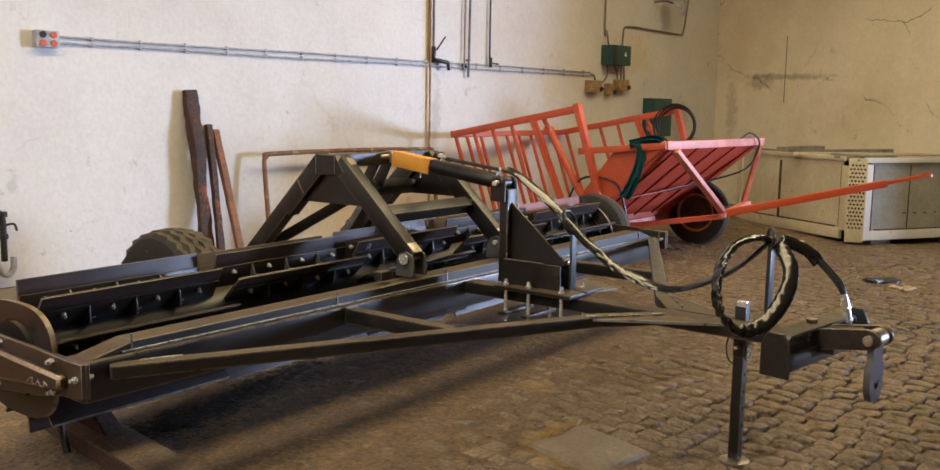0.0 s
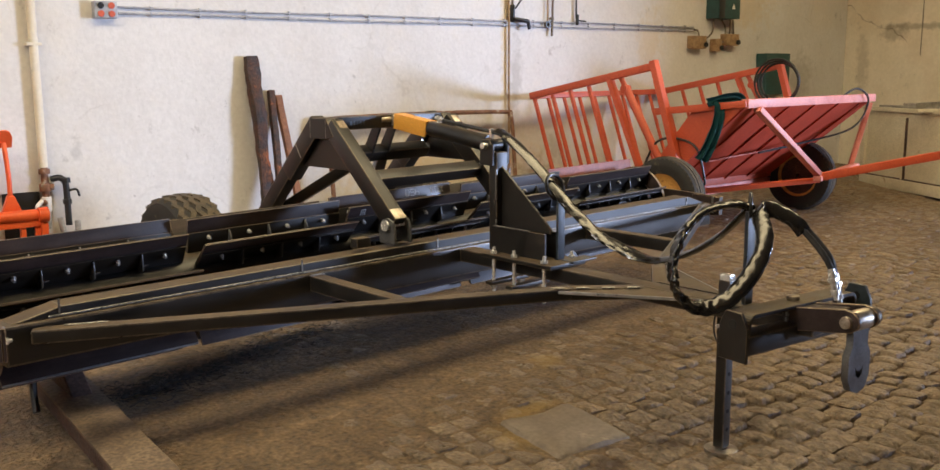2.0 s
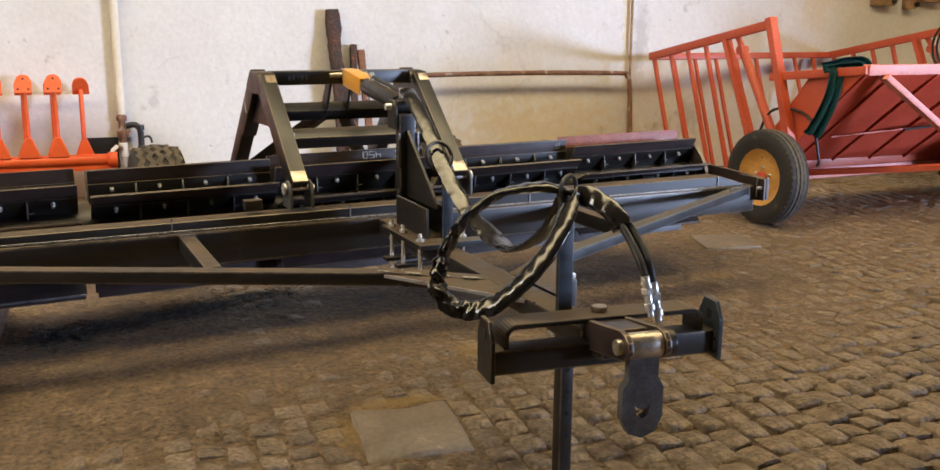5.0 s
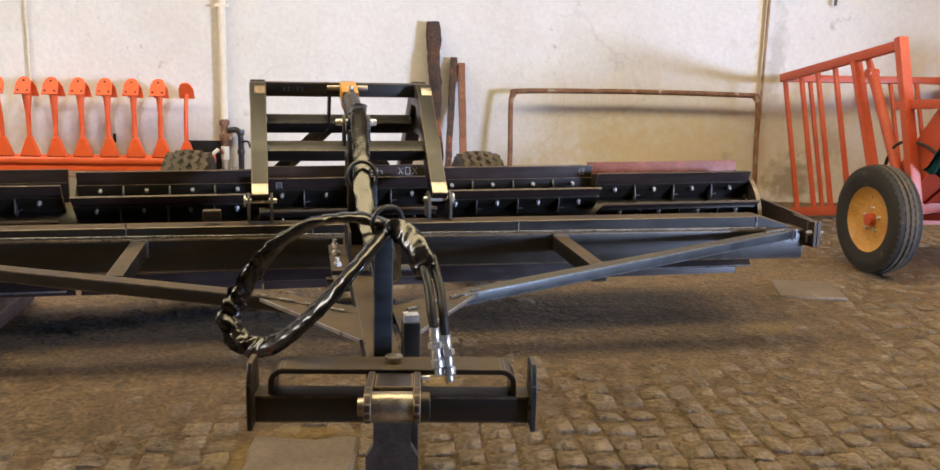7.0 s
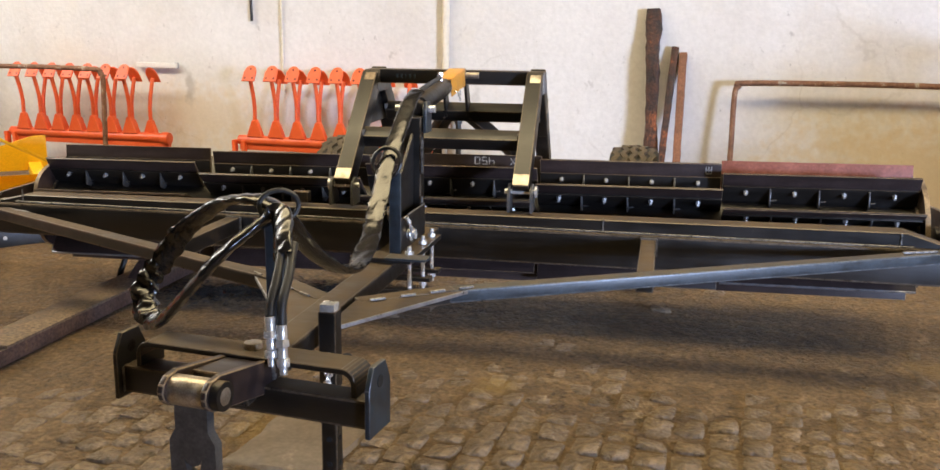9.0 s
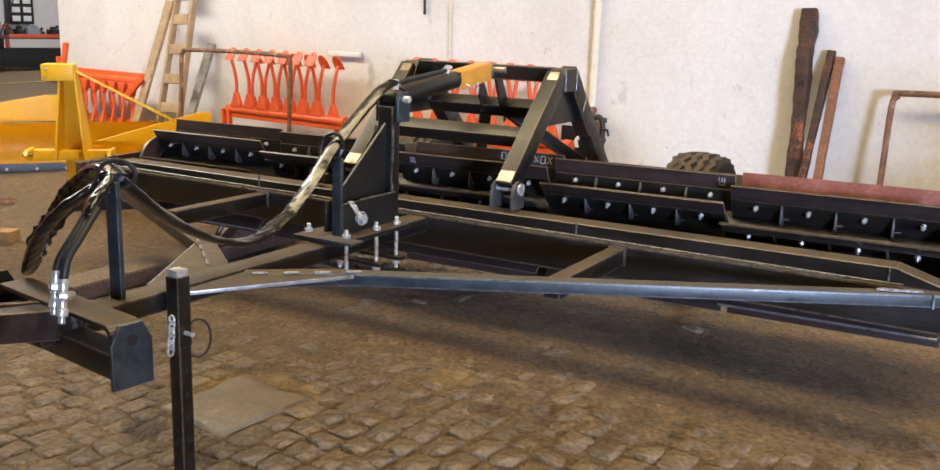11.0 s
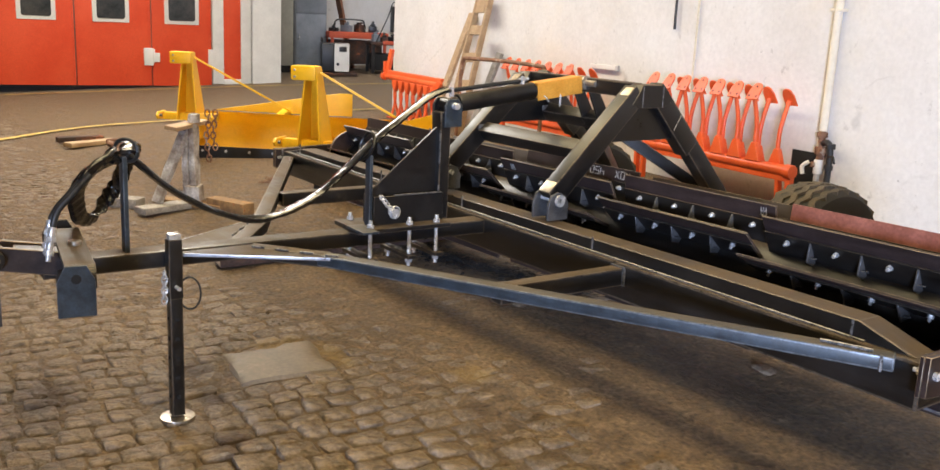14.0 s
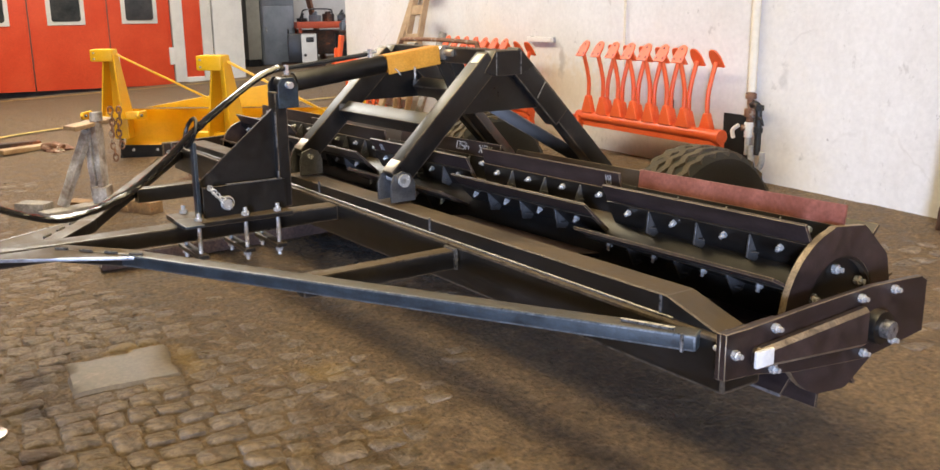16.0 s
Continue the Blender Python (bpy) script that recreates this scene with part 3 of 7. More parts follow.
wall("wall_south", (WEST_X - 0.4, SOUTH_Y - 0.4, -0.1), (EAST_X + 0.4, SOUTH_Y, HALL_H), SOUTHWALL, "unseen dark wall added to close the hall on the south")
wall("wall_far_north", (WEST_X - 3.5, NORTH_Y, -0.1), (-4.85, NORTH_Y + 0.4, HALL_H), WALL, "white wall of the workshop bay")
wall("wall_bay_side", (-5.25, WALL_Y + 0.4, -0.1), (-4.85, NORTH_Y, HALL_H), WALL, "white side wall of the workshop bay")
wall("wall_bay_west", (WEST_X - 3.9, WALL_Y, -0.1), (WEST_X - 3.5, NORTH_Y + 0.4, HALL_H), WALL, "white end wall of the workshop bay")
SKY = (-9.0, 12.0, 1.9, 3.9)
# Unseen ceiling, added to close the hall; its dark tone limits bounced light.
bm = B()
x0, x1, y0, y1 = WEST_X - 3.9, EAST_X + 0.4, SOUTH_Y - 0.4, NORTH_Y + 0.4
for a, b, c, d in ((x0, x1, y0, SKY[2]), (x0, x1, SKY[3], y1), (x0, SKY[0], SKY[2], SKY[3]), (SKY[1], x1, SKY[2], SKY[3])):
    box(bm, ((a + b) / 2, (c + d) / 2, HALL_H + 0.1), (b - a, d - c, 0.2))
single("ceiling", bm, CEILING, "unseen dark ceiling added over the hall, open along the rooflight", "ceiling", kind="structure")
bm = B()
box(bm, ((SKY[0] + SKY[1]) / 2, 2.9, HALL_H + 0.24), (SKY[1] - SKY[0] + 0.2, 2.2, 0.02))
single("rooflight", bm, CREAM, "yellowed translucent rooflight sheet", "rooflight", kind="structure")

# Unseen sheet, added to go with the bay's fill lamp.
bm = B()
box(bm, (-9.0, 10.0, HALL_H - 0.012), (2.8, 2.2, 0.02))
single("bay_rooflight", bm, CREAM, "unseen sheet added above the workshop bay's fill lamp", "rooflight", kind="structure")

# ---- the bladed roller on its drawn frame ----
AX_Y, AX_Z, R_TIP, R_DRUM = 0.65, 0.630, 0.310, 0.152
roller = thing("bladed_roller", "unpainted black steel bladed field roller with lift frame and drawbar", "farm machine", pose(3.736, 3.312, 0, 0, 0, 4.5))

bm = B()
beam(bm, (-2.265, 0.15, 0.605), (2.20, 0.15, 0.615), 0.15, 0.15, 0.010)
main = part("main_beam", bm, STEEL, roller)
bm = B()
plate(bm, [(-2.235, 0.680), (2.17, 0.690), (1.97, 0.752), (-2.05, 0.722)], 0.11, XZ(0.155), 0.004)
part("top_rail", bm, STEEL, roller)
bm = B()
rod(bm, (-2.1, 0.097, 0.687), (2.0, 0.097, 0.693), 0.005, 6)
part("weld_seam", bm, WELD, main)
for x in (-1.0, -0.2, 0.75, 1.95, -2.06):
    bm = B()
    box(bm, (x, 0.098, 0.722), (0.006, 0.006, 0.055))
    part("weld_bead", bm, WELD, main)
bm = B()
beam(bm, (-0.68, 0.145, 0.775), (-0.60, 0.145, 0.775), 0.05, 0.045, 0.004)
part("stop_block", bm, STEEL, main)

# tongue and its braces
bm = B()
beam(bm, (-0.02, 0.075, 0.645), (-0.02, -1.86, 0.645), 0.10, 0.066, 0.007)
part("tongue", bm, STEEL, roller)
for sx in (-1, 1):
    bm = B()
    z_out, z_in = (0.635, 0.658) if sx < 0 else (0.671, 0.656)
    beam(bm, (2.12 if sx > 0 else -2.17, 0.070, z_out), (sx * 0.31 - 0.02, -0.90, z_in), 0.07, 0.045 if sx > 0 else 0.051, 0.007)
    # the right brace gets the copy coloured as lit from the gate
    brace = part("diagonal_brace", bm, BLUELIT if sx > 0 else STEEL, roller)
    bm = B()
    beam(bm, (sx * 0.33 - 0.02, -0.885, z_in - 0.001), (sx * 0.055 - 0.02, -1.09, z_in - 0.006), 0.07, 0.051, 0.007)
    part("brace_toe", bm, STEEL, brace)
    bm = B()
    plate(bm, [(sx * 0.40 - 0.02, -0.875), (sx * 0.055 - 0.02, -1.06), (sx * 0.055 - 0.02, -1.40), (sx * 0.07 - 0.02, -1.40)], 0.010, XY(0.670))
    gp = part("gusset", bm, STEEL, brace)
    bm = B()
    beam(bm, (sx * 0.385 - 0.02, -0.895, 0.670), (sx * 0.075 - 0.02, -1.395, 0.670), 0.005, 0.0125, 0.001)
    part("cut_edge", bm, BAREEDGE, gp)
    for k in range(4):
        bm = B()
        u = 0.14 + 0.22 * k
        p = Vector((sx * 0.43 - 0.02, -0.80, 0.684)).lerp(Vector((sx * 0.05 - 0.02, -1.10, 0.680)), u)
        q = Vector((sx * 0.43 - 0.02, -0.80, 0.684)).lerp(Vector((sx * 0.05 - 0.02, -1.10, 0.680)), u + 0.11)
        rod(bm, p + Vector((sx * 0.02, -0.03, 0)), q + Vector((sx * 0.02, -0.03, 0)), 0.005, 6)
        part("weld_bead", bm, WELD, brace)
    bm = B()
    rod(bm, (sx * 2.07, 0.03, z_out + 0.027), (sx * 1.93, -0.03, z_out + 0.027), 0.006, 6)
    part("weld_bead", bm, WELD, brace)
    bm = B()
    rod(bm, (sx * 2.105, 0.02, z_out + 0.025), (sx * 2.105, 0.02, z_out - 0.025), 0.005, 6)
    part("weld_bead", bm, WELD, brace)
    bm = B()
    beam(bm, (sx * 0.945, 0.075, 0.640), (sx * 0.945, -0.53, 0.640), 0.065, 0.07, 0.006)
    st = part("stringer", bm, STEEL, roller)
    bm = B()
    box(bm, (sx * 0.945, 0.062, 0.677), (0.07, 0.012, 0.008))
    part("weld_bead", bm, WELD, st)
    bm = B()
    box(bm, (sx * 0.945 + 0.036, 0.062, 0.640), (0.008, 0.012, 0.07))
    part("weld_bead", bm, WELD, st)

# side arms that carry the rotor; the left one hangs a little lower

def disc_edge(a):
    """Round towards the drawbar, flame-cut flats towards the back."""
    flat = math.tau / 10
    return 0.256 if math.pi * 0.55 < a < math.pi * 1.4 else 0.252 / math.cos((a + 0.1) % flat - flat / 2)


def low_edge(a):
    """The left disc: wide, with a flattened top and bottom."""
    return ((abs(math.cos(a)) / 0.272) ** 3 + (abs(math.sin(a)) / 0.226) ** 3) ** (-1 / 3)


for sx in (-1, 1):
    dz, ax = (-0.040, 2.300) if sx < 0 else (0.0, 2.243)
    bm = B()
    plate(bm, [(0.018, 0.612 + dz), (0.018, 0.735 + dz), (0.10, 0.735 + dz), (0.34, 0.745 + dz), (0.63, 0.752 + dz), (0.88, 0.738 + dz), (0.91, 0.72 + dz), (0.91, 0.560 + dz), (0.62, 0.535 + dz), (0.30, 0.570 + dz), (0.14, 0.602 + dz)], 0.018, YZ(sx * ax), 0.002)
    arm = part("side_arm", bm, BLADE, roller)
    bm = B()
    plate(bm, [(0.020, 0.608 + dz), (0.020, 0.732 + dz), (0.235, 0.735 + dz), (0.235, 0.590 + dz)], 0.014, YZ(sx * (ax - 0.018)), 0.002)
    part("end_flange", bm, BLADE, arm)
    for k in range(5):
        bm = B()
        box(bm, (sx * (ax - 0.031), 0.068 + 0.002 * (k % 2), 0.630 + 0.022 * k + dz), (0.012, 0.012, 0.020), 0.004)
        part("weld_bead", bm, WELD, arm)
    bm = B()
    plate(bm, [(0.11, 0.632 + dz), (0.11, 0.684 + dz), (0.58, 0.708 + dz), (0.58, 0.590 + dz)], 0.040, YZ(sx * (ax + 0.025)), 0.012)
    part("channel_rib", bm, BLADE, arm)
    if sx < 0:
        bm = B()
        pts = [(-(ax + 0.046), 0.18 + 0.0135 * k + 0.008 * math.sin(k * 2.1), 0.640 + dz + 0.013 * math.sin(k * 1.7)) for k in range(11)]
        sweep(bm, pts, 0.0015, 5, 4)
        part("chalk_mark", bm, CHALK, arm)
    bm = B()
    rod(bm, (sx * (ax - 0.03), AX_Y, AX_Z), (sx * (ax + 0.042), AX_Y, AX_Z), 0.050, 20, bev=0.006)
    part("bearing_hub", bm, STEEL, arm)
    bm = B()
    rod(bm, (sx * (ax + 0.04), AX_Y, AX_Z), (sx * (ax + 0.070), AX_Y, AX_Z), 0.027, 20, bev=0.004)
    part("shaft_end", bm, WELD, arm)
    bolts(arm, [(sx * (ax + 0.010), y, z + dz) for y, z in ((0.048, 0.678), (0.20, 0.718), (0.20, 0.606), (0.57, 0.728), (0.73, 0.725), (0.60, 0.560), (0.74, 0.570))], (sx, 0, 0), 1.1)
    bolts(arm, [(sx * (ax - 0.026), 0.048, 0.678 + dz)], (-sx, 0, 0), 1.1)
    if sx > 0:
        bm = B()
        box(bm, (ax + 0.043, 0.125, 0.662), (0.012, 0.065, 0.045), 0.003)
        part("white_tag", bm, WHITEPAINT, arm, "small white square tag")
    bm = B()
    ring_plate(bm, 0.248, 0.164, 0.022, YZ(sx * (ax - 0.108)) @ Matrix.Translation((AX_Y, AX_Z, 0)), 80, disc_edge if sx > 0 else low_edge)
    disc = part("end_disc", bm, BLADE, roller)
    bm = B()
    ring_plate(bm, 0.166, 0.05, 0.008, YZ(sx * (ax - 0.122)) @ Matrix.Translation((AX_Y, AX_Z, 0)), 32)
    part("inner_web", bm, STEEL, disc)
    bm = B()
    ring_plate(bm, 0.168, 0.154, 0.034, YZ(sx * (ax - 0.116)) @ Matrix.Translation((AX_Y, AX_Z, 0)), 48)
    part("drum_lip", bm, STEEL, disc)
    bolts(disc, [(sx * (ax - 0.117), AX_Y + 0.125 * math.cos(a), AX_Z + 0.125 * math.sin(a)) for a in (0.6, 1.65, 2.7, 3.75, 4.8, 5.85)], (sx, 0, 0), 1.25)

# rotor
bm = B()
rod(bm, (-2.22, AX_Y, AX_Z), (2.12, AX_Y, AX_Z), R_DRUM, 48)
part("drum", bm, STEEL, roller)
SECTION = 0.852
bm = B()
box(bm, (0, 0, (R_DRUM + R_TIP) / 2), (SECTION - 0.004, 0.010, R_TIP - R_DRUM), 0.0015)
BLADE_MESH, RED_MESH = mesh_of("blade", bm.copy(), BLADE), mesh_of("blade", bm, REDBLADE)
bm = B()
plate(bm, [(-0.012, R_DRUM - 0.004), (-0.034, R_DRUM - 0.004), (-0.058, R_DRUM + 0.030), (-0.018, R_DRUM + 0.088), (-0.012, R_DRUM + 0.088)], 0.008, YZ(0), 0.0015)
rod(bm, (0.003, -0.036, R_DRUM + 0.036), (0.030, -0.034, R_DRUM + 0.038), 0.0035, 6)
GUSSET_MESH = mesh_of("gusset", bm, GUSSETGREY)
bm = B()
box(bm, (0, -0.009, R_DRUM + 0.044), (SECTION - 0.006, 0.008, 0.100), 0.0015)
CARRIER_MESH = mesh_of("carrier_bar", bm, STEEL)
bm = B()
box(bm, (0, 0, R_TIP + 0.002), (SECTION - 0.01, 0.0125, 0.006), 0.001)
WORN_EDGE = mesh_of("worn_edge", bm, BAREEDGE)
turn_bolt = pose(0, 0, 0, 90, 0, 0)
for s in range(5):
    cx = (s - 2) * SECTION - (0.053 if s == 0 else 0.008)
    for k in range(10):
        th = -8 + 36 * k + (19 if s % 2 else 0) + (5 if s == 0 else 0)
        b = part("blade", RED_MESH if (s == 4 and k == 0) else BLADE_MESH, None, roller, "red oxide coated blade" if (s == 4 and k == 0) else "", Matrix.Translation((cx, AX_Y, AX_Z)) @ pose(0, 0, 0, th, 0, 0))
        part("carrier_bar", CARRIER_MESH, None, b)
        if k == 4 and s in (0, 4):
            part("worn_edge", WORN_EDGE, None, b)
        for i in range(4):
            x = -SECTION / 2 + SECTION * (i + 0.5) / 4
            part("bolt", BOLT, None, b, m=Matrix.Translation((x, -0.013, R_DRUM + 0.066)) @ turn_bolt @ Matrix.Scale(0.95, 4))
        for i in range(1, 4):
            x = -SECTION / 2 + SECTION * i / 4
            part("gusset", GUSSET_MESH, None, b, m=Matrix.Translation((x, 0, 0)))

# chalked figures and strokes on the blades
DIGIT = {"4": [((-1, 1), (-1, 0)), ((-1, 0), (1, 0)), ((1, 1), (1, -1))], "5": [((1, 1), (-1, 1)), ((-1, 1), (-1, 0)), ((-1, 0), (1, 0)), ((1, 0), (1, -1)), ((1, -1), (-1, -1))],
         "0": [((-1, -1), (-1, 1)), ((-1, 1), (1, 1)), ((1, 1), (1, -1)), ((1, -1), (-1, -1))],
         "#": [((-1, -1), (-1, 1)), ((0, -1), (0, 1)), ((1, -1), (1, 1)), ((-1, 1), (1, 1)), ((-1, 0), (1, 0))], "x": [((-1, -1), (1, 1)), ((-1, 1), (1, -1))]}
for bx, word, flip, tilt, drop in ((0.165, "450", -1, -8, 0.030), (0.345, "x0x", -1, -8, 0.032), (-0.34, "#", 1, 28, 0.040), (1.21, "#", -1, 11, 0.030)):
    m = Matrix.Translation((bx, AX_Y, AX_Z)) @ pose(0, 0, 0, tilt, 0, 0)
    bm = B()
    for i, ch in enumerate(word):
        for (a, b), (c, d) in DIGIT[ch]:
            f = lambda u, v: Vector(((i * 0.036 + u * 0.012) * flip, -0.0065, R_TIP - drop + v * 0.017 * flip))
            beam(bm, f(a, b), f(c, d), 0.0045, 0.0015, 0, up=(0, 1, 0))
    tagged(part("chalk_mark", bm, CHALK, roller, "white chalked figures", m), kind="stuff")

# beam, braces and rotor sit slightly skew to the tongue
SKEW = pose(0, 0, 0, 0, 0, 0.7)
for ob in roller.children:
    if ob.name.split(".")[0] in ("main_beam", "top_rail", "side_arm", "end_disc", "drum", "blade", "chalk_mark", "diagonal_brace", "stringer"):
        ob.matrix_basis = SKEW @ ob.matrix_basis
# the rotor's left end sags
SAG = Matrix.Translation((1.0, 0, 0)) @ pose(0, 0, 0, 0, -0.75, 0) @ Matrix.Translation((-1.0, 0, 0))
for ob in roller.children:
    if ob.name.split(".")[0] in ("end_disc", "drum", "blade", "chalk_mark"):
        ob.matrix_basis = SAG @ ob.matrix_basis

# lift frame
LX = -0.04
LIFT = Matrix.Translation((LX, 0.45, 0)) @ pose(0, 0, 0, 0, 0, 2.6) @ Matrix.Translation((-LX, -0.45, 0))
for sx in (-1, 1):
    x = LX + sx * 0.405
    bm = B()
    beam(bm, (x, 0.145, 0.835), (x, 0.640, 1.300), 0.075, 0.095, 0.006, up=(0, -0.68, 0.73))
    leg = part("front_leg", bm, STEEL, roller, "", LIFT)
    bm = B()
    plate(bm, [(0.585, 1.245), (0.650, 1.337), (0.795, 1.337), (0.870, 1.262), (0.800, 1.228), (0.645, 1.228)], 0.078, YZ(x), 0.004)
    part("apex_block", bm, STEEL, leg)
    bm = B()
    beam(bm, (x, 0.76, 1.315), (x, 1.50, 0.575), 0.072, 0.085, 0.006, up=(0, 0.7, 0.7))
    rear = part("rear_leg", bm, STEEL, roller, "", LIFT)
    bm = B()
    beam(bm, (x, 0.745, 1.312), (x, 1.035, 1.022), 0.0765, 0.100, 0.006, up=(0, 0.7, 0.7))
    part("leg_knee", bm, STEEL, rear)
    for p, q in (((0.655, 1.330), (0.655, 1.232)), ((0.79, 1.232), (0.79, 1.330))):
        bm = B()
        rod(bm, (x + sx * 0.038, p[0], p[1]), (x + sx * 0.038, q[0], q[1]), 0.0032, 6)
        part("weld_bead", bm, WELD, rear)
    bm = B()
    fn = Vector((0, -0.685, 0.729)) * 0.0478
    beam(bm, Vector((x, 0.148, 0.838)) + fn, Vector((x, 0.192, 0.879)) + fn, 0.070, 0.003, 0.001, up=(0, -0.68, 0.73))
    part("ground_foot", bm, EDGE, leg, "bare ground steel patch")
    bm = B()
    beam(bm, Vector((x + 0.008, 0.592, 1.255)) + fn, Vector((x + 0.008, 0.628, 1.289)) + fn, 0.050, 0.003, 0.001, up=(0, -0.68, 0.73))
    part("ground_top", bm, TANEDGE if sx < 0 else EDGE, leg)
    bm = B()
    plate(bm, [(0.63, 1.27), (0.80, 1.27), (1.00, 1.075), (0.43, 1.075)], 0.012, YZ(x), 0.002)
    part("gusset_plate", bm, STEEL, roller, "", LIFT)
    bm = B()
    rod(bm, (x + sx * 0.039, 0.93, 1.19), (x + sx * 0.039, 0.885, 1.12), 0.003, 6)
    part("weld_bead", bm, WELD, leg)
    for d in (-1, 1):
        bm = B()
        plate(bm, [(0.10, 0.750), (0.215, 0.750), (0.215, 0.82), (0.195, 0.86), (0.155, 0.875), (0.115, 0.86), (0.10, 0.82)], 0.012, YZ(x + d * 0.050), 0.001)
        part("pivot_lug", bm, GUSSETGREY, roller, "", LIFT)
    bm = B()
    rod(bm, (x - 0.072, 0.150, 0.838), (x + 0.072, 0.150, 0.838), 0.013, 12)
    pin = part("pivot_pin", bm, BRIGHT, roller, "", LIFT)
    bm = B()
    rod(bm, (x + sx * 0.062, 0.155, 0.838), (x + sx * 0.072, 0.155, 0.838), 0.027, 18)
    part("washer", bm, BRIGHT, pin)
bm = B()
beam(bm, (LX - 0.37, 0.69, 1.305), (LX + 0.37, 0.69, 1.305), 0.07, 0.07, 0.006)
bar = part("top_crossbar", bm, STEEL, roller, "", LIFT)
for i, w in enumerate((0.012, 0.010, 0.004, 0.012, 0.010)):
    bm = B()
    box(bm, (LX - 0.28 + i * 0.022, 0.6545, 1.305), (w, 0.002, 0.022))
    part("punched_mark", bm, BLUELIT, bar)
for name, y, z in (("middle_crossbar", 0.80, 1.125), ("lower_crossbar", 0.375, 1.035)):
    bm = B()
    beam(bm, (LX - 0.37, y, z), (LX + 0.37, y, z), 0.07, 0.07, 0.006, up=(0, -0.6, 0.8))
    cb = part(name, bm, STEEL, roller, "", LIFT)
    for d in (-1, 1):
        bm = B()
        box(bm, (LX + d * 0.366, y - 0.02, z + 0.02), (0.012, 0.05, 0.03), 0.004)
        part("weld_bead", bm, WELD, cb)
for sx in (-1, 1):
    bm = B()
    plate(bm, [(0.65, 1.335), (0.71, 1.335), (0.83, 1.15), (0.83, 1.10), (0.77, 1.10)], 0.014, YZ(LX + sx * 0.055), 0.002)
    part("cylinder_bracket", bm, STEEL, roller, "", LIFT)
    bm = B()
    beam(bm, (LX + sx * 0.05, 0.80, 1.12), (LX + sx * 0.40, 1.40, 0.70), 0.06, 0.06, 0.005)
    part("rear_strut", bm, STEEL, roller, "", LIFT)
bm = B()
beam(bm, (LX - 0.72, 1.50, 0.516), (LX + 0.72, 1.50, 0.516), 0.08, 0.08, 0.006)
part("axle", bm, STEEL, roller)


def tyre_mesh(radius, width, rim, lugs, depth, slant=0.03):
    """A tyre lying round z, with a tread of zigzag ribs."""
    bm = B()
    w = width / 2
    lathe(bm, [(rim, -w * 0.80), (rim + (radius - rim) * 0.45, -w), (radius - 0.045, -w * 0.97), (radius - depth - 0.006, -w * 0.80), (radius - depth, -w * 0.4), (radius - depth, w * 0.4),
               (radius - depth - 0.006, w * 0.80), (radius - 0.045, w * 0.97), (rim + (radius - rim) * 0.45, w), (rim, w * 0.80)], Matrix.Identity(4), 56)
    tread = B()
    ribs, n = 5, lugs * 4
    for rib in range(ribs):
        mid = (rib - (ribs - 1) / 2) * width * 0.88 / ribs
        half = width * 0.88 / ribs * 0.36
        drop = 0.016 * (abs(rib - (ribs - 1) / 2) / ((ribs - 1) / 2)) ** 2
        rows = []
        for i in range(n):
            a = 2 * math.pi * i / n
            zig = slant * (1 - 2 * abs(2 * ((i / 4 + 0.5 * (rib % 2)) % 1.0) - 1))
            rows.append([tread.verts.new((rr * math.cos(a), rr * math.sin(a), mid + zig + e * half * k)) for rr, e, k in
                         ((radius - depth - 0.014 - drop, -1, 1.12), (radius - drop, -1, 0.92), (radius - drop, 1, 0.92), (radius - depth - 0.014 - drop, 1, 1.12))])
        for i in range(n):
            for k in range(3):
                tread.faces.new((rows[i][k], rows[(i + 1) % n][k], rows[(i + 1) % n][k + 1], rows[i][k + 1]))
    bmesh.ops.recalc_face_normals(tread, faces=tread.faces[:])
    return mesh_of("tyre", bm, RUBBER), mesh_of("tread", tread, TREAD)


def rim_mesh(r, w, mat, name="rim"):
    bm = B()
    lathe(bm, [(r, -w), (r + 0.012, -w), (r + 0.004, -w + 0.02), (r - 0.02, -w * 0.5), (r - 0.03, 0), (r - 0.02, w * 0.5), (r + 0.004, w - 0.02), (r + 0.012, w), (r, w), (r - 0.035, w * 0.55), (r * 0.55, w * 0.42), (0.03, w * 0.50), (0.03, w * 0.35), (r * 0.5, w * 0.28), (r - 0.055, 0.0), (r - 0.045, -w * 0.6)], Matrix.Identity(4), 40)
    return mesh_of(name, bm, mat)


MT, MR = tyre_mesh(0.388, 0.275, 0.200, 26, 0.014, 0.011), rim_mesh(0.200, 0.10, STEEL)
for sx in (-1, 1):
    w = part("wheel", MR, None, roller, "", Matrix.Translation((LX + sx * 0.85, 1.50, 0.516)) @ pose(0, 0, 0, 0, 90 * sx, 0))
    part("tyre", MT[0], None, w)
    tagged(part("tread", MT[1], None, w), kind="stuff")

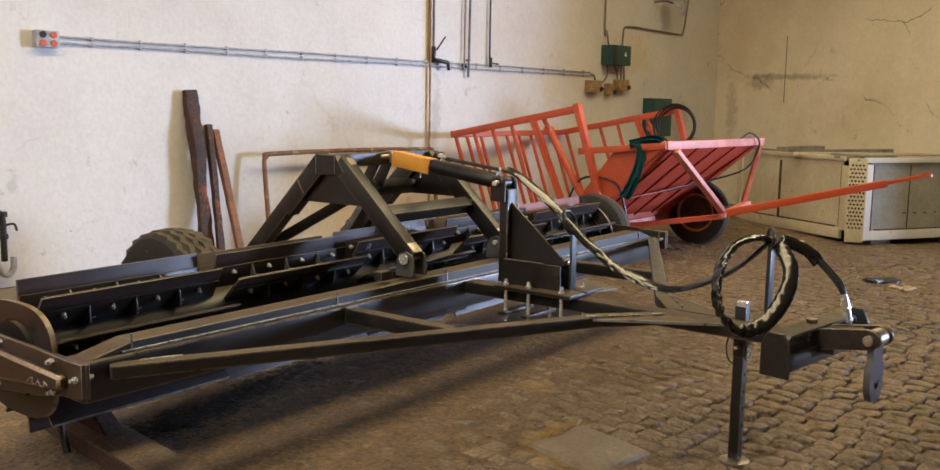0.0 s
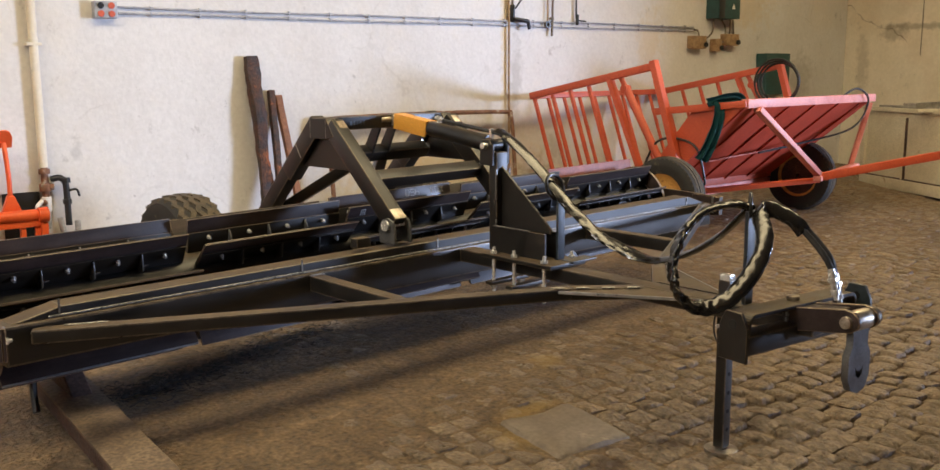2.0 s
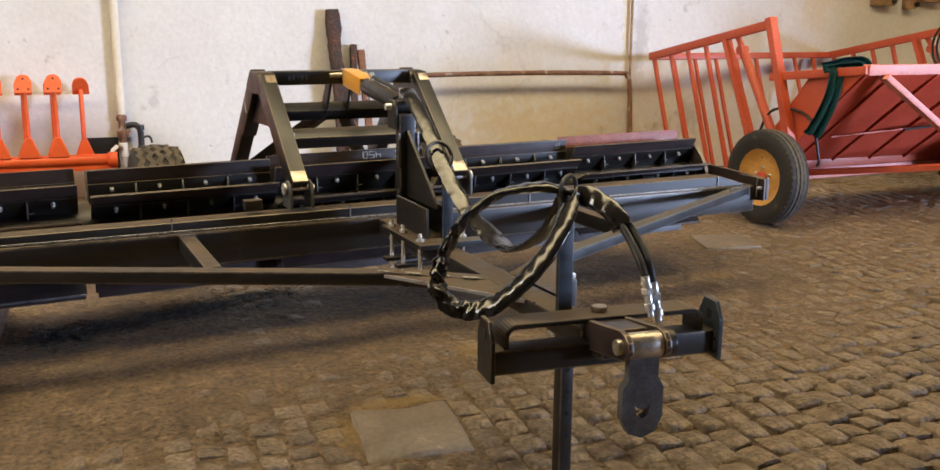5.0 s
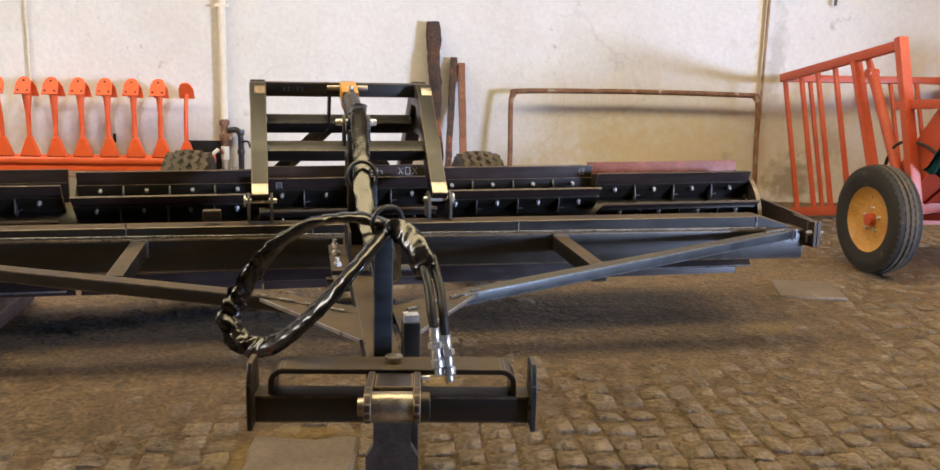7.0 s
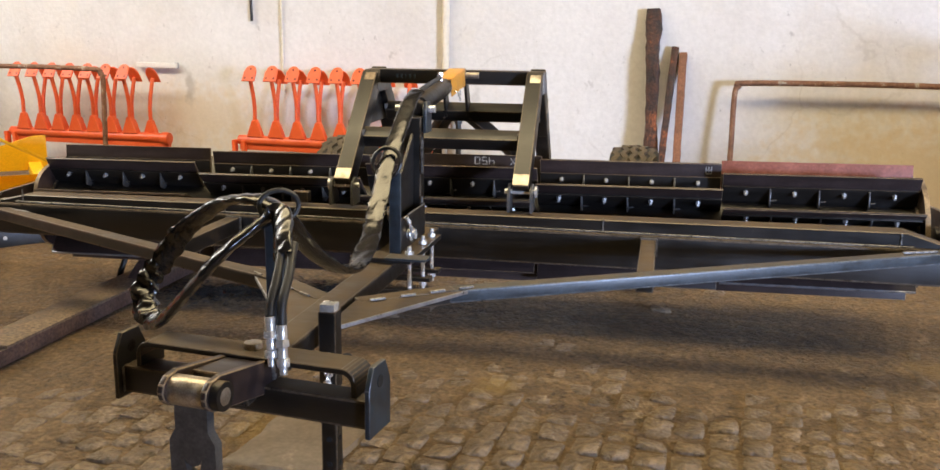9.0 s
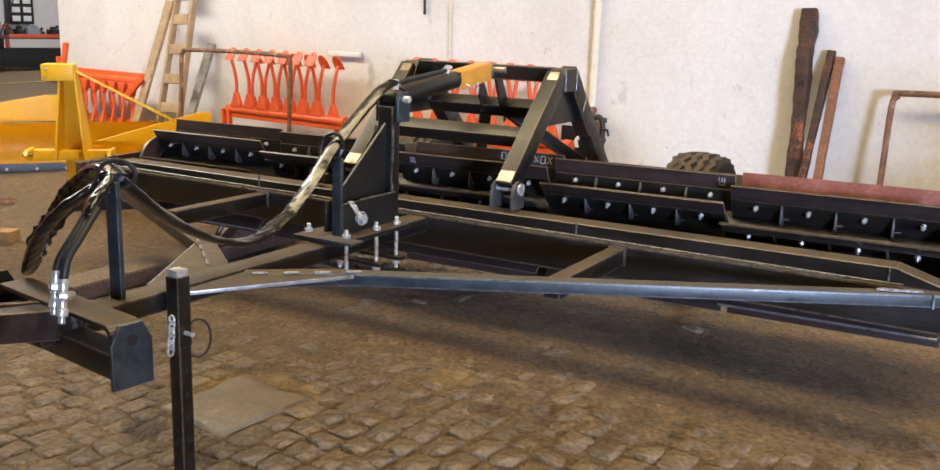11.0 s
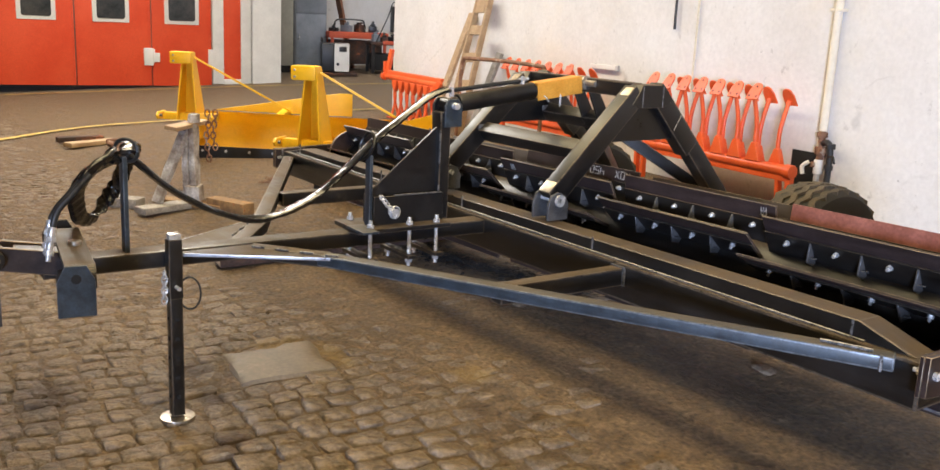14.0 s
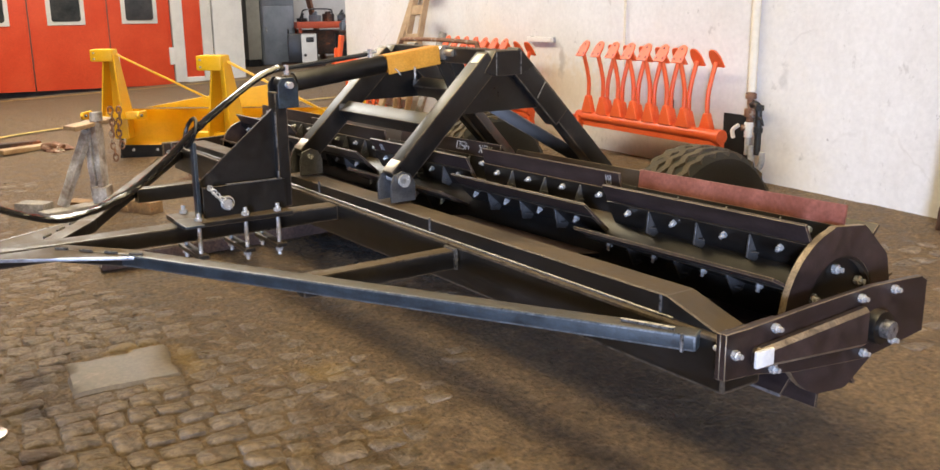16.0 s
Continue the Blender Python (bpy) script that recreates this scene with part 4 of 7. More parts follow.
# mast
MX = -0.02
bm = B()
beam(bm, (MX, -0.158, 0.70), (MX, -0.158, 1.185), 0.075, 0.055, 0.006)
mast = part("mast", bm, STEEL, roller)
bm = B()
plate(bm, [(-0.17, 1.13), (-0.17, 0.82), (-0.515, 0.82), (-0.515, 0.845)], 0.012, YZ(MX), 0.002)
part("gusset_plate", bm, STEEL, mast)
for d in (-1, 1):
    bm = B()
    plate(bm, [(-0.165, 0.70), (-0.165, 0.825), (-0.52, 0.825), (-0.52, 0.70)], 0.010, YZ(MX + d * 0.045), 0.001)
    part("cheek_plate", bm, STEEL, mast)
    bm = B()
    box(bm, (MX + d * 0.044, -0.189, 1.03), (0.010, 0.008, 0.15), 0.003)
    part("weld_bead", bm, WELD, mast)
    bm = B()
    box(bm, (MX + d * 0.044, -0.189, 0.80), (0.010, 0.008, 0.12), 0.003)
    part("weld_bead", bm, WELD, mast)
    bm = B()
    rod(bm, (MX + d * 0.05, -0.18, 0.828), (MX + d * 0.05, -0.42, 0.828), 0.004, 6)
    part("weld_bead", bm, WELD, mast)
    bm = B()
    plate(bm, [(-0.175, 1.12), (-0.085, 1.12), (-0.085, 1.215), (-0.105, 1.245), (-0.155, 1.245), (-0.175, 1.215)], 0.014, YZ(MX + d * 0.050), 0.002)
    part("clevis", bm, STEEL if d < 0 else BLUELIT, mast)
bm = B()
box(bm, (MX, -0.395, 0.690), (0.24, 0.46, 0.020), 0.003)
part("base_plate", bm, STEEL, roller)
for y in (-0.225, -0.365, -0.56):
    bm = B()
    box(bm, (MX, y, 0.560), (0.26, 0.045, 0.018), 0.003)
    part("clamp_bar", bm, STEEL, roller)
    for d in (-1, 1):
        bm = B()
        p = Vector((MX + d * 0.095, y, 0.0))
        rod(bm, p + Vector((0, 0, 0.515)), p + Vector((0, 0, 0.735)), 0.009, 10)
        bolt(bm, p + Vector((0, 0, 0.702)), (0, 0, 1), 0.017, 0.014, 0.0)
        bolt(bm, p + Vector((0, 0, 0.548)), (0, 0, -1), 0.017, 0.014, 0.0)
        part("clamp_bolt", bm, BRIGHT, roller)
bm = B()
box(bm, (MX + 0.10, -0.60, 0.700), (0.16, 0.075, 0.010), 0.002)
post = part("post_foot", bm, BLUELIT, roller)
bm = B()
box(bm, (0.015, -0.540, 0.855), (0.045, 0.014, 0.31), 0.002)
post = part("hose_post", bm, BLUELIT, roller)
bm = B()
sweep(bm, [(-0.02 + 0.055 * math.cos(a), -0.535 + 0.02 * math.sin(a), 1.045 + 0.055 * math.sin(a)) for a in [i * math.pi / 6 for i in range(12)] + [0.0]], 0.008, 8, 2)
part("hose_ring", bm, STEEL, post)
bm = B()
sweep(bm, [(MX + 0.06, -0.50, 0.835), (MX + 0.075, -0.48, 0.80), (MX + 0.075, -0.455, 0.775)], 0.005, 6, 4)
for k in range(4):
    c = Vector((MX + 0.072, -0.495 + 0.014 * k, 0.825 - 0.016 * k))
    sweep(bm, [c + Vector((0.004 * (k % 2), 0.010 * math.cos(a), 0.010 * math.sin(a))) for a in [i * math.pi / 4 for i in range(9)]], 0.003, 6, 1)
c = Vector((MX + 0.066, -0.425, 0.755))
sweep(bm, [c + Vector((0, 0.026 * math.cos(a), 0.026 * math.sin(a))) for a in [i * math.pi / 8 for i in range(17)]], 0.004, 6, 1)
part("safety_chain", bm, BRIGHT, roller)
bm = B()
rod(bm, (MX + 0.052, -0.43, 0.755), (MX + 0.085, -0.43, 0.755), 0.020, 14)
part("locking_pin", bm, BRIGHT, roller)

# hydraulic cylinder
CA, CB = Vector((MX, -0.13, 1.215)), Vector((LX + 0.02, 0.66, 1.315))
cu = (CB - CA).normalized()
bm = B()
rod(bm, CA + cu * 0.05, CA + cu * 0.485, 0.041, 28, bev=0.006)
ram = part("cylinder_barrel", bm, STEEL, roller)
bm = B()
rod(bm, CA + cu * 0.49, CB, 0.020, 16)
part("piston_rod", bm, BRIGHT, ram)
bm = B()
rod(bm, CA + cu * 0.015, CA + cu * 0.055, 0.030, 16)
rod(bm, CA - Vector((0.035, 0, 0)), CA + Vector((0.035, 0, 0)), 0.030, 18)
part("cylinder_eye", bm, STEEL, ram)
bm = B()
rod(bm, CA - Vector((0.085, 0, 0)), CA + Vector((0.085, 0, 0)), 0.015, 14, bev=0.002)
part("cylinder_pin", bm, BRIGHT, ram)
bm = B()
rod(bm, CB - Vector((0.10, 0, 0)), CB + Vector((0.10, 0, 0)), 0.016, 14, bev=0.002)
rod(bm, CB - Vector((0.033, 0, 0)), CB + Vector((0.033, 0, 0)), 0.034, 18)
part("rod_pin", bm, EDGE, ram)
bm = B()
ym = aim(CA + cu * 0.487, CA + cu * 0.760)
for c, s in (((0, 0.035, 0), (0.074, 0.006, 0.273)), ((-0.036, -0.005, 0), (0.005, 0.080, 0.273)), ((0.036, -0.005, 0), (0.005, 0.080, 0.273))):
    box(bm, c, s, 0.001, ym)
lock = part("transport_lock", bm, AMBER, roller, "amber painted steel channel")
bm = B()
c = CA + cu * 0.56 + Vector((0.055, 0, -0.03))
for k in range(4):
    p = c + Vector((-0.008, 0.06, -0.004 - 0.013 * k))
    sweep(bm, [p + Vector((0.004 * math.cos(a) * (k % 2), 0.004 * math.cos(a) * ((k + 1) % 2), 0.009 * math.sin(a))) for a in [i * math.pi / 4 for i in range(9)]], 0.0022, 5, 1)
tagged(part("lock_chain", bm, BRIGHT, lock), kind="stuff")
bm = B()
sweep(bm, [c + Vector((-0.010, -0.04, 0.0)), c + Vector((0.004, -0.035, -0.008)), c + Vector((0.004, -0.02, -0.026))], 0.004, 6, 4)
part("lock_clip", bm, BRIGHT, lock)
top = Vector((0, 0, 0.056))
bm = B()
sweep(bm, [CA + cu * 0.40 + top + Vector((0.005, 0, 0.0)), CA + cu * 0.22 + top * 1.05, CA + cu * 0.0 + top * 1.1, CA - cu * 0.05 + top * 1.05], 0.010, 8, 4)
part("feed_line", bm, HOSE, ram)
for s in (0.42, 0.02):
    bm = B()
    p = CA + cu * s
    rod(bm, p + top * 0.6, p + top * 1.35, 0.012, 6)
    rod(bm, p + top * 1.1 - cu * 0.03, p + top * 1.1 + cu * 0.03, 0.009, 8)
    part("hose_fitting", bm, BRIGHT, ram)

# hose in its sleeve, hung in a loop on the hitch post
bm = B()
baggy(bm, [(MX + 0.01, -0.15, 1.285), (MX + 0.005, -0.24, 1.245), (-0.015, -0.40, 1.14), (-0.02, -0.53, 1.04), (-0.01, -0.66, 0.93), (0.01, -0.82, 0.83), (0.03, -1.03, 0.772), (0.025, -1.22, 0.815), (0.01, -1.40, 0.92), (-0.01, -1.54, 1.05)],
      0.034, 0.013, (1, 0, 0.1), 16, 20, lambda f: 0.13 + 0.30 * math.exp(-((f - 0.60) / 0.15) ** 2))
hose = part("hose_sleeve", bm, SLEEVE, roller, "black vinyl sleeve round the hoses")
LOOP_MID = Vector((-0.22, -1.57, 0.89))


def loop_side(p):
    """The sleeve lies flat across the loop on its way down and turns on edge on its way up."""
    f = max(0.0, min(1.0, (-1.50 - p.y) / 0.14))
    f = f * f * (3 - 2 * f)
    return Vector((0.75, 0.66, 0.0)) * (1 - f) * -1 + (p - LOOP_MID).normalized() * f


bm = B()
baggy(bm, [(-0.01, -1.54, 1.055), (-0.10, -1.515, 1.072), (-0.21, -1.470, 1.050), (-0.315, -1.460, 0.985), (-0.395, -1.475, 0.895), (-0.440, -1.515, 0.81), (-0.425, -1.560, 0.752), (-0.370, -1.607, 0.730), (-0.295, -1.66, 0.770),
           (-0.185, -1.692, 0.880), (-0.10, -1.665, 0.970), (-0.02, -1.590, 1.040), (0.030, -1.62, 1.045), (0.060, -1.69, 1.01), (0.075, -1.725, 0.97)], 0.033, 0.015, loop_side, 16, 20, lambda f: 0.12 + 0.36 * math.exp(-((f - 0.36) / 0.12) ** 2), 0.75)
part("hose_loop", bm, SLEEVE, roller, "coiled loop of sleeved hose")
for d, e in ((0.0, 0.0), (0.030, -0.02)):
    bm = B()
    sweep(bm, [(0.065 + d, -1.70, 1.0), (0.078 + d, -1.77, 0.93), (0.080 + d, -1.815, 0.88), (0.084 + d, -1.835, 0.845 + e)], 0.012, 10, 6)
    hp = part("hose_end", bm, HOSE, roller)
    bm = B()
    z = 0.845 + e
    for z0, z1, r in ((0.0, -0.035, 0.014), (-0.035, -0.052, 0.019), (-0.052, -0.08, 0.013), (-0.08, -0.10, 0.017), (-0.10, -0.12, 0.010)):
        rod(bm, (0.084 + d + z0 * -0.1, -1.835 + z0 * 0.2, z + z0), (0.084 + d + z1 * -0.1, -1.835 + z1 * 0.2, z + z1), r, 12 if r != 0.019 else 6, bev=0.002)
    part("coupling", bm, BRIGHT, hp)
bm = B()
sweep(bm, [(-0.01 + 0.045 * math.cos(a), -1.545 + 0.03 * math.cos(a), 1.065 + 0.042 * math.sin(a)) for a in [i * math.pi / 6 for i in range(12)] + [0.0]], 0.007, 8, 2)
part("tie_ring", bm, HOSE, roller)
bm = B()
box(bm, (-0.022, -1.555, 0.858), (0.052, 0.018, 0.37), 0.003)
part("hose_hook_post", bm, BLUELIT, roller)

# hitch, swung a little to one side
HM = pose(-0.012, -1.77, 0.004, 0, 0, -7)
bm = B()
beam(bm, (-0.36, 0, 0.612), (0.36, 0, 0.612), 0.08, 0.075, 0.007)
hb = part("hitch_bar", bm, STEEL, roller, "", HM)
for sx in (-1, 1):
    bm = B()
    plate(bm, [(-0.061, 0.560), (0.061, 0.560), (0.061, 0.685), (0.034, 0.738), (-0.034, 0.738), (-0.061, 0.685)], 0.014, YZ(sx * 0.367), 0.002)
    pl = part("end_plate", bm, BLUELIT if sx > 0 else STEEL, hb)
    bm = B()
    rod(bm, (sx * 0.360, 0.0, 0.692), (sx * 0.3755, 0.0, 0.692), 0.016, 20)
    part("link_hole", bm, DARKHOLE, hb)
    bm = B()
    box(bm, (sx * 0.358, -0.041, 0.61), (0.006, 0.006, 0.07), 0.002)
    part("weld_bead", bm, WELD, hb)
bm = B()
half = [(0.283 + 0.040 * math.sin(a), 0.680 + 0.040 * math.cos(a)) for a in [k * math.pi / 12 for k in range(7)]]
inner = [(0.283 + 0.025 * math.sin(a), 0.680 + 0.025 * math.cos(a)) for a in [k * math.pi / 12 for k in range(7)]]
outer = half + [(0.323, 0.640), (0.308, 0.640)] + inner[::-1]
plate(bm, outer + [(-u, v) for u, v in outer[::-1]], 0.10, XZ(0.02), 0.002)
part("bridge_strap", bm, STEEL, hb)
bm = B()
rod(bm, (0.0, 0.03, 0.715), (0.0, 0.03, 0.737), 0.024, 18, bev=0.004)
part("bridge_pin", bm, EDGE, hb)
bm = B()
beam(bm, (0.005, 0.06, 0.668), (0.005, -0.178, 0.696), 0.098, 0.062, 0.006)
part("tongue_head", bm, BLADE, hb)
for sx in (-1, 1):
    bm = B()
    plate(bm, [(0.03, 0.615), (-0.225, 0.658), (-0.26, 0.666), (-0.281, 0.684), (-0.287, 0.703), (-0.281, 0.723), (-0.26, 0.740), (-0.225, 0.745), (0.03, 0.705)], 0.018, YZ(0.005 + sx * 0.058), 0.003)
    ck = part("clevis_cheek", bm, BLADE, hb)
    for k in range(4):
        bm = B()
        box(bm, (0.005 + sx * 0.069, 0.004 + 0.002 * (k % 2), 0.640 + 0.020 * k), (0.008, 0.014, 0.017), 0.003)
        part("weld_bead", bm, WELD, ck)
bm = B()
rod(bm, (-0.078, -0.24, 0.701), (0.095, -0.24, 0.701), 0.022, 18, bev=0.003)
part("clevis_pin", bm, EDGE, hb)
bm = B()
rod(bm, (-0.044, -0.24, 0.701), (0.054, -0.24, 0.701), 0.037, 22, bev=0.003)
part("eye_sleeve", bm, EDGE, hb)
bm = B()
rod(bm, (0.06, -0.24, 0.701), (0.094, -0.24, 0.701), 0.036, 22, bev=0.003)
part("pin_head", bm, STEEL, hb)
bm = B()
out = [(-0.040, 0.665), (0.050, 0.665), (0.050, 0.590), (0.068, 0.560), (0.068, 0.475), (0.045, 0.430), (0.005, 0.415), (-0.035, 0.430), (-0.058, 0.475), (-0.058, 0.560), (-0.040, 0.590)]
plate(bm, out[:4] + [(0.068, 0.520), (0.030, 0.520), (0.022, 0.505), (0.005, 0.498), (-0.012, 0.505), (-0.020, 0.520), (-0.058, 0.520)] + out[9:], 0.028, Matrix.Translation((0, 0, 0.018)) @ XZ(-0.24), 0.0)
plate(bm, [(0.068, 0.520), (0.068, 0.475), (0.045, 0.430), (0.005, 0.415), (-0.035, 0.430), (-0.058, 0.475), (-0.058, 0.520), (-0.020, 0.520), (-0.012, 0.482), (0.005, 0.472), (0.022, 0.482), (0.030, 0.520)], 0.028, Matrix.Translation((0, 0, 0.018)) @ XZ(-0.24), 0.0)
part("drawbar_eye", bm, GUSSETGREY, hb)

# parking jack
JX, JY = 0.075, -1.405
bm = B()
beam(bm, (JX, JY, 0.02), (JX, JY, 0.60), 0.050, 0.050, 0.005)
jack = part("jack_leg", bm, STEEL, roller)
bm = B()
beam(bm, (JX, JY, 0.50), (JX, JY, 0.735), 0.053, 0.053, 0.004)
part("jack_sleeve", bm, STEEL, jack)
bm = B()
box(bm, (JX, JY, 0.742), (0.046, 0.046, 0.030), 0.005)
part("jack_cap", bm, BRIGHT, jack)
bm = B()
rod(bm, (JX, JY, -0.002), (JX, JY, 0.014), 0.068, 28, bev=0.003)
part("jack_foot", bm, EDGE, jack)
for k in range(5):
    bm = B()
    rod(bm, (JX + 0.024, JY, 0.10 + 0.08 * k), (JX + 0.0262, JY, 0.10 + 0.08 * k), 0.009, 12)
    part("peg_hole", bm, DARKHOLE, jack)
    bm = B()
    rod(bm, (JX, JY - 0.0262, 0.10 + 0.08 * k), (JX, JY - 0.024, 0.10 + 0.08 * k), 0.009, 12)
    part("peg_hole", bm, DARKHOLE, jack)
bm = B()
rod(bm, (JX - 0.06, JY, 0.55), (JX + 0.06, JY, 0.55), 0.008, 10)
part("jack_pin", bm, BRIGHT, jack)
bm = B()
sweep(bm, [(JX + 0.028 + 0.018 * math.cos(a), JY + 0.050 + 0.037 * math.cos(a), 0.520 + 0.064 * math.sin(a)) for a in [k * math.pi / 8 for k in range(17)]], 0.0042, 6, 2)
part("pin_ring", bm, HOSE, jack)
bm = B()
for k in range(6):
    tw = Matrix.Translation((JX + 0.012 - 0.002 * k, JY - 0.040, 0.60 - 0.021 * k)) @ pose(0, 0, 0, 0, 0, 90 * (k % 2))
    sweep(bm, [tw @ Vector((0.011 * math.cos(a), 0, 0.016 * math.sin(a))) for a in [i * math.pi / 5 for i in range(11)]], 0.004, 6, 1)
part("jack_chain", bm, BRIGHT, jack)

# ---- red tipping cart by the wall ----
cart = thing("tipping_cart", "faded red steel barred tipping cart parked by the wall", "cart", pose(7.30, 5.34, 0, 0, 0, 6.5))
CW = 2.25
TIP = pose(0, 0, 1.58, -11.0, 0, 0)
for x, nm in ((0.0, "near"), (CW, "far")):
    bm = B()
    beam(bm, (x, 0, 0.02), (x, 1.50, 0.02), 0.055, 0.065, 0.004)
    part("top_rail", bm, CARTRED, cart, m=TIP)
    bm = B()
    beam(bm, (x, 0, 0.07), (x, -0.13, -1.06), 0.072, 0.06, 0.005)
    part("corner_post", bm, CARTRED, cart, m=TIP)
    bm = B()
    beam(bm, (x, -0.12, -1.08), (x, 1.36, -1.08), 0.06, 0.07, 0.004)
    part("bottom_rail", bm, CARTRED, cart, m=TIP)
    for i, y in enumerate((1.46, 1.22, 0.99, 0.76)):
        bm = B()
        beam(bm, (x, y, 0.0), (x, y - 0.16, -1.06), 0.030, 0.032, 0.003)
        part("upright", bm, CARTRED, cart, m=TIP)
    bm = B()
    beam(bm, (x, 0.50, -0.01), (x, 0.25, -1.06), 0.072, 0.045, 0.004)
    part("wide_upright", bm, CARTRED, cart, m=TIP)
    bm = B()
    rod(bm, (x + 0.03, 0.36, -0.10), (x + 0.03, 0.06, -0.90), 0.036, 18, bev=0.005)
    ram2 = part("tipping_cylinder", bm, CARTRED, cart, m=TIP)
    bm = B()
    rod(bm, (x + 0.03, 0.40, 0.0), (x + 0.03, 0.35, -0.13), 0.024, 12)
    rod(bm, (x - 0.01, 0.36, -0.115), (x + 0.07, 0.36, -0.115), 0.035, 12)
    part("cylinder_eye", bm, CARTRED, ram2)
bm = B()
beam(bm, (0, 1.50, 0.02), (CW, 1.50, 0.02), 0.05, 0.055, 0.004)
part("rear_rail", bm, CARTRED, cart, m=TIP)
for i in range(1, 9):
    bm = B()
    x = CW * i / 9
    beam(bm, (x, 1.50, 0.0), (x, 1.34, -1.06), 0.028, 0.028, 0.003)
    part("rear_upright", bm, CARTRED, cart, m=TIP)
bm = B()
beam(bm, (0, 1.34, -1.08), (CW, 1.34, -1.08), 0.05, 0.06, 0.004)
part("rear_sill", bm, CARTRED, cart, m=TIP)
# sloping front board
PA, PB, PC, PD = Vector((0.10, -0.86, 1.275)), Vector((CW + 0.05, -0.96, 1.275)), Vector((CW - 0.10, -0.02, 0.46)), Vector((0.05, 0.02, 0.47))
bm = B()
t = bmesh.new()
nrm = (PB - PA).cross(PD - PA).normalized() * 0.012
vs = [t.verts.new(v + s * nrm) for s in (-1, 1) for v in (PA, PB, PC, PD)]
for f in ((0, 1, 2, 3), (7, 6, 5, 4), (0, 4, 5, 1), (1, 5, 6, 2), (2, 6, 7, 3), (3, 7, 4, 0)):
    t.faces.new([vs[q] for q in f])
bmesh.ops.recalc_face_normals(t, faces=t.faces[:])
join(bm, t)
part("front_board", bm, CRIMSON, cart)
out = Vector((0, -0.60, -0.76)).normalized()
for i in range(5):
    f = 0.10 + i * 0.20
    bm = B()
    beam(bm, PA.lerp(PB, min(f + 0.02, 0.98)) + out * 0.018, PD.lerp(PC, f) + out * 0.018, 0.026, 0.014, 0.003, up=out)
    part("board_rib", bm, CRIMSON, cart)
bm = B()
beam(bm, PA + Vector((-0.02, 0, 0.01)), PB + Vector((0.03, 0, 0.01)), 0.07, 0.075, 0.004)
part("front_rail", bm, CARTPINK, cart)
bm = B()
beam(bm, PD + Vector((-0.15, -0.02, -0.05)), PC + Vector((0.15, -0.02, -0.05)), 0.08, 0.085, 0.005)
part("cross_sill", bm, CARTPINK, cart)
for x in (0.02, CW - 0.02):
    bm = B()
    plate(bm, [(-0.36, 1.215), (-0.86, 1.27), (-0.02, 0.48), (0.06, 0.50), (0.03, 0.72)], 0.008, YZ(x + 0.05), 0.001)
    part("side_sheet", bm, CARTRED, cart)
    bm = B()
    beam(bm, (x, -0.02, 1.20), (x + 0.06, -0.88, 1.285), 0.06, 0.06, 0.004)
    part("shoulder_rail", bm, CARTRED, cart)
# drawbar frame
for nm, a, b, mat in (("drawbar_strut", (0.22, -0.90, 1.24), (1.18, -1.02, 0.60), CARTPINK), ("drawbar_strut", (CW - 0.02, -0.98, 1.24), (CW - 0.10, -0.86, 0.62), CARTPINK),
                      ("drawbar_tie", (1.10, -1.03, 0.585), (CW - 0.02, -0.88, 0.615), CARTPINK), ("under_beam", (0.25, 0.05, 0.42), (1.20, -1.00, 0.565), CARTRED)):
    bm = B()
    beam(bm, a, b, 0.075, 0.045, 0.004)
    part(nm, bm, mat, cart)
bm = B()
beam(bm, (1.15, -1.0, 0.59), (2.00, -2.33, 0.93), 0.07, 0.07, 0.005)
bar2 = part("drawbar", bm, CARTRED, cart)
bm = B()
beam(bm, (1.99, -2.31, 0.928), (2.17, -2.60, 1.005), 0.035, 0.035, 0.005)
ring_plate(bm, 0.055, 0.025, 0.03, Matrix.Translation((2.20, -2.65, 1.018)), 20)
part("towing_eye", bm, CARTRED, bar2)
bm = B()
beam(bm, (-0.05, -0.05, 0.50), (CW + 0.1, -0.05, 0.50), 0.07, 0.07, 0.005)
part("axle", bm, CARTRED, cart)
CT, CR = tyre_mesh(0.355, 0.19, 0.212, 46, 0.007, 0.003), rim_mesh(0.212, 0.075, RIM)
bm = B()
rod(bm, (0, 0, 0.02), (0, 0, 0.075), 0.042, 16, bev=0.006)
HUB = mesh_of("hub", bm, CARTRED)
for x, s in ((-0.30, -1), (2.10, 1)):
    w = part("wheel", CR, None, cart, "ochre painted rim", Matrix.Translation((x, -0.37, 0.488)) @ pose(0, 0, 0, 0, 90 * s, 0))
    part("tyre", CT[0], None, w)
    tagged(part("tread", CT[1], None, w), kind="stuff")
    part("hub", HUB, None, w)
    # a dark disc, added to stand for the shade inside the rim
    bm = B()
    lathe(bm, [(0.02, -0.062), (0.198, -0.058), (0.198, -0.046), (0.02, -0.040)], Matrix.Identity(4), 32)
    part("brake_plate", bm, RUSTBEAM, w, "dark disc added for the shade inside the rim")
    for k in range(5):
        a = 2 * math.pi * k / 5
        part("wheel_nut", BOLT, None, w, m=Matrix.Translation((0.075 * math.cos(a), 0.075 * math.sin(a), 0.035)))
bm = B()
sweep(bm, [(0.03, 0.10, 0.72), (0.02, -0.02, 0.92), (0.03, -0.20, 0.97), (0.05, -0.42, 0.90), (0.08, -0.50, 0.62), (0.10, -0.47, 0.56)], 0.011, 8, 6)
part("cart_hose", bm, HOSE, cart)
bm = B()
